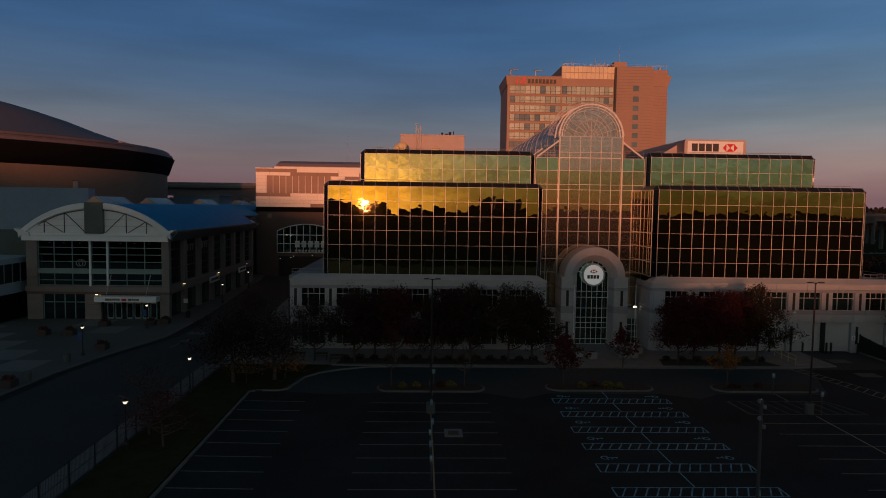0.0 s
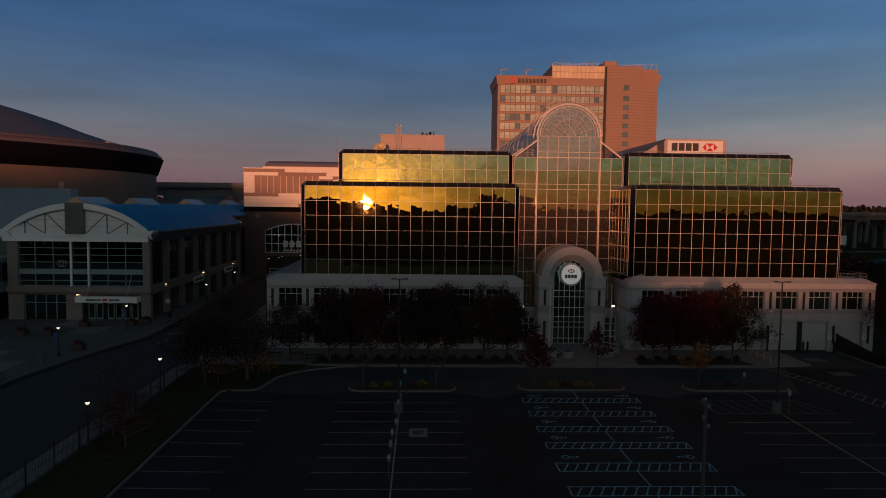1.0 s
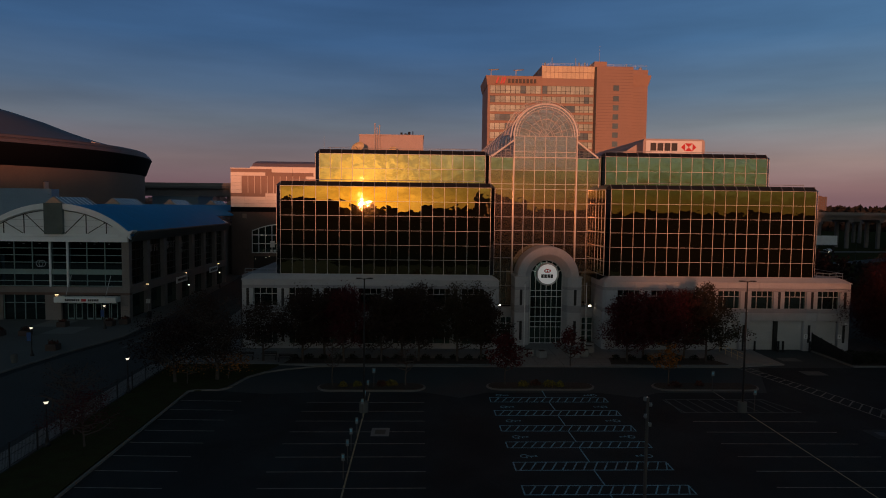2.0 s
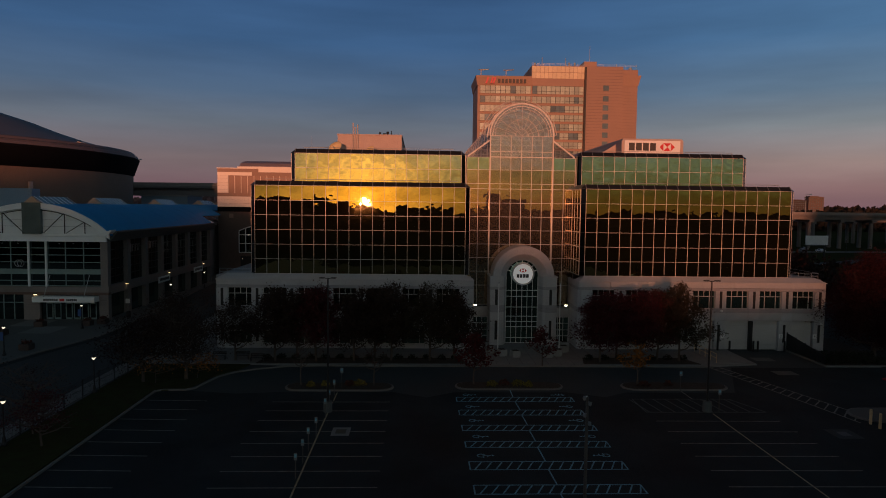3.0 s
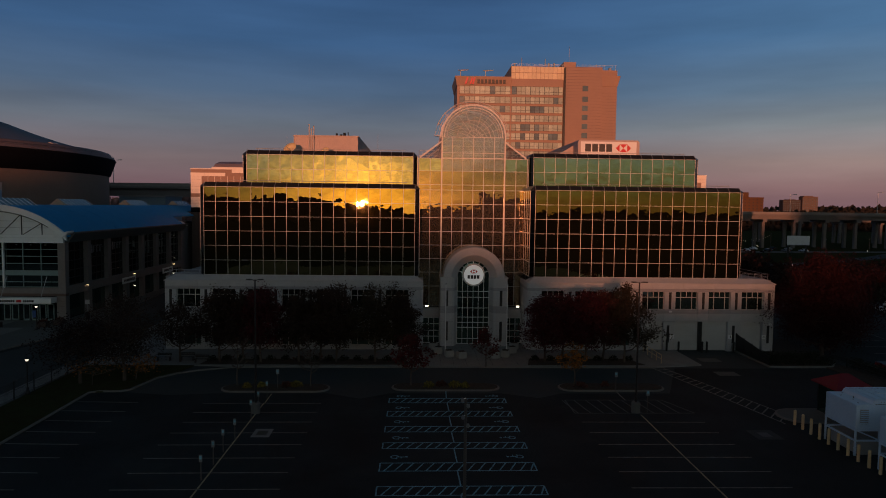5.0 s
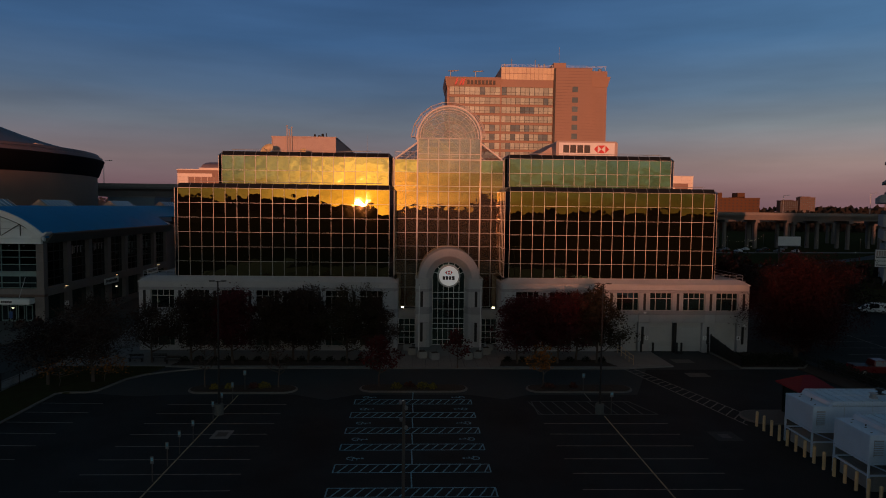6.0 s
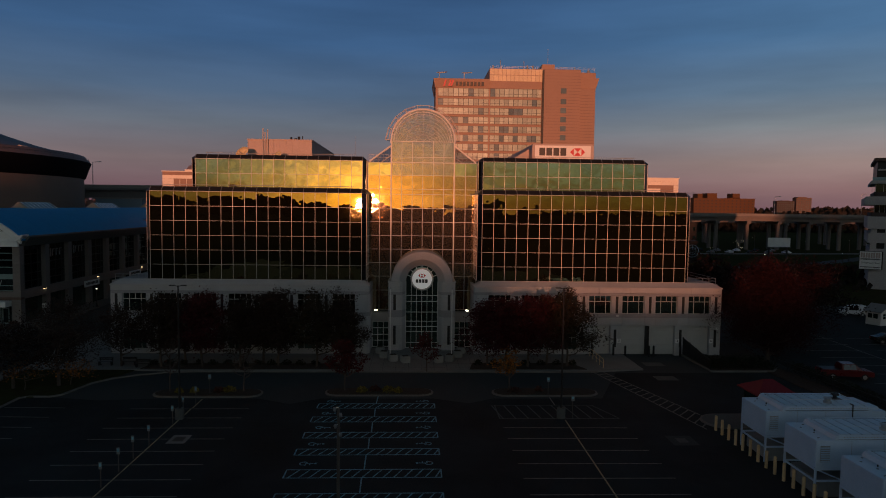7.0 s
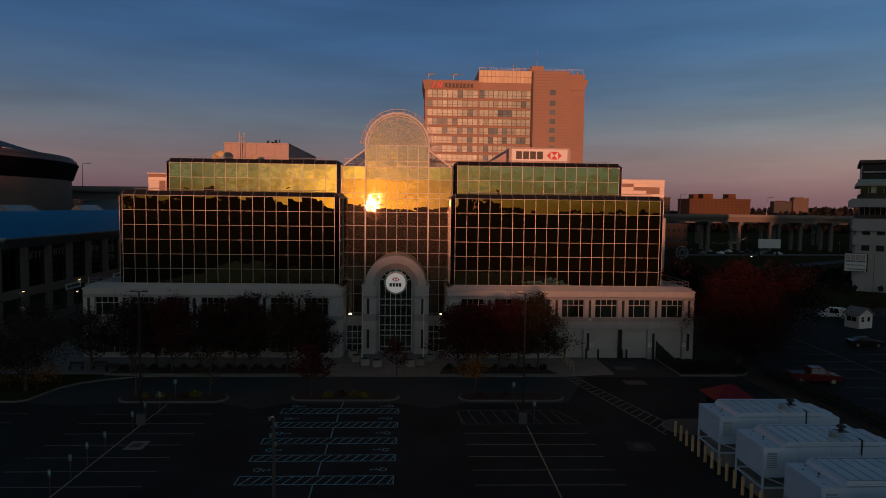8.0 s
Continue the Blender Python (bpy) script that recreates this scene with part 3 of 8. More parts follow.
slab("gutter", [(-38.2, -20), (-38.2, 61), (-37.7, 69.8), (-36.1, 79), (-33.4, 89), (-33.6, 104), (-32.4, 104), (-32.2, 89.5), (-35.0, 79.6), (-36.6, 70.2), (-37.1, 61), (-37.1, -20)], 0.0, 0.013, SEALED, "dark gutter along the plaza kerb", "gutter")
for i in range(8):
    for k in range(6):
        x, y = -41 - i * 4.4, 70 + k * 5.2
        part("paving_slab", Geo().box(x - 4.3, y, 0.14, x, y + 5.1, 0.153 + 0.002 * ((i + k) % 3)), PAVER if (i * 3 + k) % 4 else PAVER_PALE, plaza)
slab("side_pavement", [(-21.5, 74.4), (-16.5, 74.4), (-16.5, 128), (-25, 128), (-23.0, 90)], 0.0, 0.14, PAVE_DARK, "concrete pavement beside the building", "pavement")

strip = slab("street_pavement", [(-23.6, 15), (-21.62, 15), (-21.62, 74), (-23.6, 74)], 0.0, 0.13, PAVE_DARK, "grey concrete pavement between fence and street", "pavement")
for i in range(30):
    part("joint", Geo().box(-23.6, 16 + i * 1.95, 0.125, -21.62, 16.03 + i * 1.95, 0.1325), ASPHALT, strip)

# ground at the other side
rlot = slab("side_parking_lot", [(67.6, 40), (140, 40), (140, 118), (82, 118), (67.6, 80)], -0.05, 0.007, SEALED, "dark side parking lot with pale stall lines", "parking lot")
for i in range(9):
    y = 60.5 + i * 4.2
    line(rlot, 72 + i * 0.6, y, 80 + i * 0.6, y - 0.2, 0.1)
    line(rlot, 82 + i * 0.6, y - .1, 96 + i * 0.6, y - 0.5, 0.1)
line(rlot, 81, 55, 84, 100, 0.12)
slab("verge", [(64.6, 40), (67.3, 40), (67.0, 66), (66.1, 76), (63.6, 76)], 0.0, 0.1, MULCH, "bare reddish earth verge beside the fence", "verge")
kerb([(56.9, 82.5), (56.9, 73.7), (64.5, 73.7), (66, 75.4)], 0.2, 0.2)
slab("shrub_bed", [(57.1, 73.9), (64.5, 73.9), (66, 75.6), (68, 90), (62.2, 90), (62.2, 82), (57.1, 82)], 0.0, 0.15, MULCH, "dark mulch bed beside the loading doors", "flower bed")
isl = solid("booth_island", Geo().prism(stadium(47.9, 62, 53.9, 57.9), "z", 0, 0.16), KERB, "kerbed concrete island round the booth", "traffic island", kind="structure", bevel=0.03)
part("paving", Geo().prism(stadium(48.1, 61.8, 54.1, 57.7), "z", 0.1, 0.175), PAVER, isl)
slab("far_ground", [(66, 120), (3000, 120), (3000, 3000), (66, 3000)], -0.05, 0.005, GRASS, "dull autumn grass and scrub land", "grass")
OPEN_LAND = paint("dark_open_land", (0.030, 0.026, 0.020), (0.018, 0.016, 0.012), 0.95, 0, 0.01, 0.4, 0.2, spec=0.0)
slab("rear_land", [(-900, -895), (900, -895), (900, -40.2), (-900, -40.2)], -0.05, 0.006, OPEN_LAND, "dark open land behind the lot", "ground")
slab("rear_land", [(-900, -40.1), (-38.6, -40.1), (-38.6, 9.9), (-900, 9.9)], -0.05, 0.006, OPEN_LAND, "dark open land beside the street", "ground")
slab("rear_land", [(64.5, -40.1), (900, -40.1), (900, 24), (64.5, 24)], -0.05, 0.006, OPEN_LAND, "dark open land beside the lot", "ground")
for pts in ([(-30.9, 82.5), (-30.6, 82.5), (-30.3, 86.5), (-30.6, 86.5)], [(-31.2, 86.4), (-29.7, 86.4), (-30.3, 88.4)]):
    part("lane_arrow", Geo().prism(pts, "z", 0.0, 0.013), LINE_FADED, street)
slab("access_road", [(66, 268), (150, 276), (236, 286), (420, 286), (420, 292), (234, 292), (148, 283), (66, 275)], 0.0, 0.03, BRIDGE, "grey access road under the motorway", "road")
slab("access_road", [(120, 205), (160, 222), (200, 250), (238, 285), (232, 288), (194, 254), (156, 228), (118, 211)], 0.0, 0.03, ASPHALT, "dark curving access road before the motorway", "road")
slab("street_far", [(62.5, 118), (400, 128), (400, 138), (62.5, 126)], 0.0, 0.02, ASPHALT, "dark street behind the side lot", "road")

# ---- glass office building with an arched atrium ----
def pane_mesh(name, w, h, t=0.03):
    return Geo().box(-w / 2, -t / 2, -h / 2, w / 2, t / 2, h / 2).mesh(name)


def glass_wall(parent, xs, zs, y, glass, bars, tilt=0.08, bar=0.06, proud=0.05, skip=None, lean=-0.15, swing=0.1):
    """Panes between upright mullions at xs and transoms at zs, in the plane y, facing -y."""
    cache = {}
    for i in range(len(xs) - 1):
        for j in range(len(zs) - 1):
            w, h = xs[i + 1] - xs[i], zs[j + 1] - zs[j]
            if skip and skip((xs[i] + xs[i + 1]) / 2, (zs[j] + zs[j + 1]) / 2):
                continue
            key = (round(w, 3), round(h, 3))
            if key not in cache:
                cache[key] = pane_mesh("pane", w, h)
            part("pane", cache[key], glass((xs[i] + xs[i + 1]) / 2, (zs[j] + zs[j + 1]) / 2) if callable(glass) else glass, parent,
                 at=pose((xs[i] + xs[i + 1]) / 2, y, (zs[j] + zs[j + 1]) / 2, lean + rnd.gauss(0, tilt), 0, swing + rnd.gauss(0, tilt)))
    up = Geo().box(-bar / 2, -proud, zs[0] - bar / 2, bar / 2, 0.05, zs[-1] + bar / 2).mesh("mullion")
    for x in xs:
        part("mullion", up, bars, parent, at=pose(x, y, 0))
    flat = Geo().box(xs[0] - bar / 2, -proud + 0.015, -bar * 0.45, xs[-1] + bar / 2, 0.05, bar * 0.45).mesh("transom")
    for z in zs:
        part("transom", flat, bars, parent, at=pose(0, y, z))


def steps(a, b, n):
    return [a + (b - a) * i / n for i in range(n + 1)]


BASE = (23.1, 95.0, 0.0)
office = thing("office_building", "gold mirror-glass office building with arched atrium and precast podium", "building", BASE)
OFF = pose(-BASE[0], -BASE[1], -BASE[2])


def wing(x0, x1, y, z0, z1, zcap, cols, rows, inner, back, glass, ch=0.55):
    """A glass block with clipped corners and a dark sloping cap; inner: +1 where its right side faces the atrium, else -1."""
    g = Geo().prism([(x0, y + 0.04), (x1, y + 0.04), (x1 + ch, y + ch), (x1 + ch, back), (x0 - ch, back), (x0 - ch, y + ch)], "z", z0, z1)
    body = part("wing", g, GLASS_DARK, office, "gold mirror-glass wing with pale metal grid", at=OFF)
    glass_wall(body, steps(x0, x1, cols), steps(z0, z1, rows), y, glass, MULLION, bar=0.045)
    # clipped corners and the side towards the atrium
    for s, xe in ((-1, x0), (1, x1)):
        m = pose(xe + s * ch / 2, y + ch / 2, 0, 0, 0, s * 45)
        w = ch * 1.414
        for z in steps(z0, z1, rows)[:-1]:
            h = (z1 - z0) / rows
            part("corner_pane", pane_mesh("corner_pane", w - 0.1, h - 0.1), GLASS_DARK, body, at=m @ pose(0, -0.03, z + h / 2))
        for z in steps(z0, z1, rows):
            part("transom", Geo().box(-w / 2, -0.07, z - 0.03, w / 2, 0.0, z + 0.03), MULLION_DARK, body, at=m)
        xs = xe + s * ch
        part("corner_post", Geo().box(xs - 0.06, y + ch - 0.02, z0, xs + 0.06, y + ch + 0.1, z1), MULLION, body)
    s, xe = (1, x1 + ch) if inner > 0 else (-1, x0 - ch)
    ys = steps(y + ch + 0.1, min(back, 88.5), 3)
    h = (z1 - z0) / rows
    for a, b in zip(ys, ys[1:]):
        for z in steps(z0, z1, rows)[:-1]:
            part("side_pane", pane_mesh("side_pane", b - a - 0.08, h - 0.08), glass, body, at=pose(xe + s * 0.03, (a + b) / 2, z + h / 2, rnd.gauss(0, 0.1), 0, s * 90 + rnd.gauss(0, 0.1)))
        part("mullion", Geo().box(xe - 0.02, b - 0.03, z0, xe + s * 0.07, b + 0.03, z1), MULLION, body)
    for z in steps(z0, z1, rows):
        part("transom", Geo().box(xe - 0.02, ys[0], z - 0.045, xe + s * 0.08, ys[-1], z + 0.045), MULLION, body)
    # sloping cap with its ribs
    d = 0.5
    lo = [(x0 - 0.12, y - 0.06), (x1 + 0.12, y - 0.06), (x1 + ch + 0.08, y + ch - 0.1), (x1 + ch + 0.08, back), (x0 - ch - 0.08, back), (x0 - ch - 0.08, y + ch - 0.1)]
    hi = [(x0 + 0.1, y + d), (x1 - 0.1, y + d), (x1 + ch - d, y + ch + d * 0.6), (x1 + ch - d, back - d), (x0 - ch + d, back - d), (x0 - ch + d, y + ch + d * 0.6)]
    cap = Geo().add([(*p, z1 + 0.05) for p in lo] + [(*p, zcap) for p in hi],
                    [(5, 4, 3, 2, 1, 0), (6, 7, 8, 9, 10, 11)] + [(i, (i + 1) % 6, (i + 1) % 6 + 6, i + 6) for i in range(6)])
    capo = part("cap", cap, MULLION_DARK, body, "dark sloping metal cap")
    rib = Geo().add([(-0.035, y - 0.1, z1 + 0.06), (0.035, y - 0.1, z1 + 0.06), (0.035, y + d, zcap + 0.05), (-0.035, y + d, zcap + 0.05),
                     (-0.035, y, z1 + 0.02), (0.035, y, z1 + 0.02), (0.035, y + d, zcap - 0.05), (-0.035, y + d, zcap - 0.05)],
                    [(0, 1, 2, 3), (7, 6, 5, 4), (0, 4, 5, 1), (1, 5, 6, 2), (2, 6, 7, 3), (3, 7, 4, 0)]).mesh("rib")
    for x in steps(x0, x1, cols):
        part("rib", rib, STEEL_GREY, body, at=pose(x, 0, 0))
    part("parapet_rail", Geo().path([(x0 + 1, y + 1.2, zcap + 0.25), (x1 - 1, y + 1.2, zcap + 0.25)], 0.035), STEEL_GREY, body)
    return body


left_low = wing(-11.25, 15.3, 83.5, 9.45, 20.55, 21.15, 18, 6, 1, 148, GLASS)
right_low = wing(30.75, 57.5, 83.5, 9.45, 20.6, 21.2, 18, 6, -1, 148, GLASS)
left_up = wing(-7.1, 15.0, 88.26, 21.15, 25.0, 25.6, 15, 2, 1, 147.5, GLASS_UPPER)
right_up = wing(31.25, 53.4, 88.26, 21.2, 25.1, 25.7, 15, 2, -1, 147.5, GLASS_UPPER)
for nm, x0, x1, z in (("roof", -10.8, 14.9, 21.17), ("roof", 31.2, 57, 21.22), ("roof", -6.6, 14.6, 25.62), ("roof", 31.7, 53, 25.72)):
    part(nm, Geo().box(x0, 90 if z > 23 else 84.6, z - 0.3, x1, 147, z), ROOF_GREY, office, "grey roof membrane", at=OFF)

# atrium
AX, SPRING, RAD, AY = 23.1, 27.7, 4.25, 88.55
col_x = [15.75, 17.3, 18.85, *steps(18.85, 27.35, 6)[1:], 28.9, 30.45]
row_z = [4.9, 7.55, 9.45, 11.3, 13.15, 15.0, 16.85, 18.7, 20.6, 21.3, 23.15, 24.85]
atrium = part("atrium", Geo().box(15.85, 147, 0, 30.35, 147.4, 24.6).box(15.7, 92, 0, 15.84, 147, 24.6).box(30.36, 92, 0, 30.5, 147, 24.6), INTERIOR, office, "tall glazed atrium with a round-arched vault", at=OFF)


def atrium_pane(x, z):
    """Coated panes beside the bay at the top, clear ones with a hazy dust film within it, gold ones below."""
    if z < 21.3:
        return ATRIUM_WALL
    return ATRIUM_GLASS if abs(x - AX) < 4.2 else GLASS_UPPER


glass_wall(atrium, col_x, row_z, AY, atrium_pane, MULLION, 0.06, 0.06, lean=-0.06, swing=-0.5)
bay = steps(18.85, 27.35, 6)
glass_wall(atrium, bay, [24.9, 25.6, SPRING], AY - 0.02, ATRIUM_GLASS, MULLION, 0.06, 0.075)
for z in (4.9, 9.45, 13.15, 16.85, 20.6):
    for xa, xb in ((15.85, 18.2), (28.05, 30.35)):
        part("gallery", Geo().box(xa, 90.5, z - 0.5, xb, 124, z + 0.9), INTERIOR, atrium)
for x in (18.85, 27.35):
    part("pier", Geo().box(x - 0.08, AY - 0.3, 4.9, x + 0.08, AY - 0.08, SPRING), MULLION, atrium)


def arc(r, y, a0=0, a1=180, n=24):
    return [(AX + r * math.cos(radians(a0 + (a1 - a0) * i / n)), y, SPRING + r * math.sin(radians(a0 + (a1 - a0) * i / n))) for i in range(n + 1)]


def fan(r0, r1, n, y=AY):
    """The panes and spokes between two arcs of the round gable."""
    for i in range(n):
        a0, a1 = 180 * i / n, 180 * (i + 1) / n
        g = Geo()
        outer, inner = arc(r1, y, a0, a1, 4), arc(r0, y, a0, a1, 4)
        for q in range(4):
            g.quad(inner[q], inner[q + 1], outer[q + 1], outer[q])
        part("pane", g, ATRIUM_GLASS, atrium)
    for i in range(1, n):
        a = radians(180 * i / n)
        c, s = math.cos(a), math.sin(a)
        part("spoke", Geo().tube((AX + r0 * c, y - 0.05, SPRING + r0 * s), (AX + r1 * c, y - 0.05, SPRING + r1 * s), 0.032, n=6), MULLION, atrium)
    part("arc_bar", Geo().path(arc(r1, y - 0.05, n=16), 0.035), MULLION, atrium)


fan(0.0, 0.9, 4)
fan(0.9, 2.25, 10)
fan(2.25, 3.6, 10)
fan(3.6, RAD, 14)
part("arch_rim", Geo().path(arc(RAD + 0.04, AY - 0.05, n=30), 0.115, 8), RIM_WHITE, atrium, "thick pale tubular arch")
part("arch_inner_rim", Geo().path(arc(RAD - 0.32, AY - 0.06, n=30), 0.055, 6), RIM_WHITE, atrium)
part("catwalk_beam", Geo().path(arc(RAD + 0.22, AY + 2.0, 0, 180, 9), 0.11, 6), RIM_WHITE, atrium, "faceted white beam over the vault")
VEND = 147.0
for k, y in enumerate(steps(AY + 3.4, VEND, 11)):
    part("rib", Geo().path(arc(RAD + 0.02, y, n=18), 0.05), MULLION, atrium)
    for x in (AX - RAD, AX + RAD):
        part("rib_post", Geo().tube((x, y, 24.6), (x, y, SPRING), 0.05), MULLION, atrium)
for i in range(0, 11):
    a = radians(180 * i / 10)
    x, z = AX + RAD * math.cos(a), SPRING + RAD * math.sin(a)
    part("purlin", Geo().tube((x, AY, z), (x, VEND, z), 0.035, n=6), MULLION_DARK, atrium)
# added pale arcs for the ribs' sunlit undersides, and trussed ties inside the vault
for y in steps(AY + 4.2, AY + 36, 8):
    part("inner_frame", Geo().path(arc(RAD - 0.3, y, n=14), 0.07, 5), RIM_WHITE, atrium)
for y in steps(AY + 4.2, AY + 30, 3):
    tie = part("tie_truss", Geo().box(AX - RAD + 0.3, y - 0.06, 27.55, AX + RAD - 0.3, y + 0.06, 27.7), RIM_WHITE, atrium, "pale trussed tie across the vault")
    part("lower_chord", Geo().box(AX - RAD + 0.3, y - 0.05, 26.85, AX + RAD - 0.3, y + 0.05, 26.95), RIM_WHITE, tie)
    for i in range(12):
        x0 = AX - RAD + 0.4 + i * 0.67
        part("web", Geo().tube((x0, y, 26.9 if i % 2 else 27.6), (x0 + 0.67, y, 27.6 if i % 2 else 26.9), 0.03, n=4), RIM_WHITE, tie)
g = Geo()
for a0 in range(0, 180, 10):
    p, q = arc(RAD, AY + 0.1, a0, a0 + 10, 1)
    g.quad(p, q, (q[0], VEND, q[2]), (p[0], VEND, p[2]))
for sx in (-1, 1):
    x = AX + sx * RAD
    g.quad((x, AY + 0.1, 24.6), (x, VEND, 24.6), (x, VEND, SPRING), (x, AY + 0.1, SPRING))
part("vault_glazing", g, VAULT_GLASS, atrium)
part("end_wall", Geo().prism([(AX - RAD, 24.6)] + [(p[0], p[2]) for p in arc(RAD, 0, 180, 0, 20)] + [(AX + RAD, 24.6)], "y", VEND, VEND + 0.3), INTERIOR, atrium)
part("shoulder_roof", Geo().box(15.75, AY + 0.1, 24.62, 18.6, VEND, 24.8).box(27.65, AY + 0.1, 24.62, 30.45, VEND, 24.8), ROOF_GREY, atrium)
for s in (-1, 1):
    xe, xi = AX + s * 7.2, AX + s * (RAD + 0.05)
    for y in (AY + 0.15, AY + 12, AY + 24, AY + 36, AY + 48):
        part("sloping_strut", Geo().tube((xe, y, 24.95), (xi, y, 27.1), 0.12, n=6), RIM_WHITE, atrium)
    # pitched glazed skirt between the vault and the flat roof
    part("sloping_glazing", Geo().quad((xe, AY + 0.3, 24.9), (xi, AY + 0.3, 27.05), (xi, VEND, 27.05), (xe, VEND, 24.9)), VAULT_GLASS, atrium)
    for f in (0.33, 0.66):
        x, z = xe + (xi - xe) * f, 24.93 + 2.15 * f
        part("purlin", Geo().tube((x, AY + 0.15, z), (x, VEND, z), 0.035, n=5), MULLION, atrium)
    rl = Geo()
    for z in (25.2, 25.55, 25.9):
        rl.tube((AX + s * 4.6, AY + 0.4, z), (AX + s * 7.3, AY + 0.4, z), 0.025, n=5)
    for x in steps(4.7, 7.3, 4):
        rl.tube((AX + s * x, AY + 0.4, 24.8), (AX + s * x, AY + 0.4, 25.9), 0.03, n=5)
    part("roof_railing", rl, STEEL_GREY, atrium)
# curved maintenance catwalk over the vault
for y in (AY + 2.2, AY + 3.4):
    for r, thick in ((RAD + 0.95, 0.04), (RAD + 0.55, 0.03)):
        run = arc(r, y, 5, 175, 9)
        for p, q in zip(run, run[1:]):
            part("catwalk_rail", Geo().tube(p, q, thick, n=6), MULLION, atrium)
for i in range(10):
    a = radians(5 + 170 * i / 9)
    c, s = math.cos(a), math.sin(a)
    for y in (AY + 2.2, AY + 3.4):
        part("catwalk_post", Geo().tube((AX + RAD * c, y, SPRING + RAD * s), (AX + (RAD + 0.95) * c, y, SPRING + (RAD + 0.95) * s), 0.04, n=5), MULLION, atrium)
    part("catwalk_bearer", Geo().tube((AX + (RAD + .1) * c, AY + 2.2, SPRING + (RAD + .1) * s), (AX + (RAD + .1) * c, AY + 3.4, SPRING + (RAD + .1) * s), 0.06, n=5), MULLION, atrium)

# podium
PY = 82.35
podium = part("podium", Geo().box(-16.1, PY + 0.75, 0, 15.95, 148, 8.6).box(30.25, PY + 0.75, 0, 62.0, 148, 8.6).box(15.95, 89.5, 0, 30.25, 148, 4.8), BLACK, office, "pale precast podium with tall slots and square windows", at=OFF)
part("terrace", Geo().box(-16.1, 83.5, 8.6, -11.9, 148, 9.2).box(58.1, 83.5, 8.6, 62.0, 148, 9.2), ROOF_GREY, podium)


def panel(x0, x1, z0, z1, dy=0.0, mat=None):
    part("precast_panel", Geo().box(x0 + 0.012, PY + dy, z0 + 0.012, x1 - 0.012, PY + 0.8, z1 - 0.012), mat or PRECAST, podium, bevel=0.02)


def window(x0, x1, z0, z1):
    """A recessed window with frame and bars."""
    y = PY + 0.32
    w = part("window", Geo().box(x0, y + 0.03, z0, x1, y + 0.08, z1), WINDOW, podium, "dark window with white bars")
    zt = z0 + (z1 - z0) * 0.68
    for x in (x0, x0 + (x1 - x0) * 0.27, x0 + (x1 - x0) * 0.77, x1):
        part("bar", Geo().box(x - 0.035, y - 0.03, z0, x + 0.035, y + 0.05, z1), MULLION, w)
    xm = x0 + (x1 - x0) * 0.52
    part("bar", Geo().box(xm - 0.03, y - 0.03, zt, xm + 0.03, y + 0.05, z1), MULLION, w)
    for z in (z0, zt, z1):
        part("bar", Geo().box(x0, y - 0.025, z - 0.035, x1, y + 0.05, z + 0.035), MULLION, w)


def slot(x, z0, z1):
    # not cut in: a flat black strip paints the slot's shade
    part("slot", Geo().box(x - 0.17, PY - 0.012, z0, x + 0.17, PY + 0.06, z1), BLACK, podium, "flat black strip painted as a shaded slot")


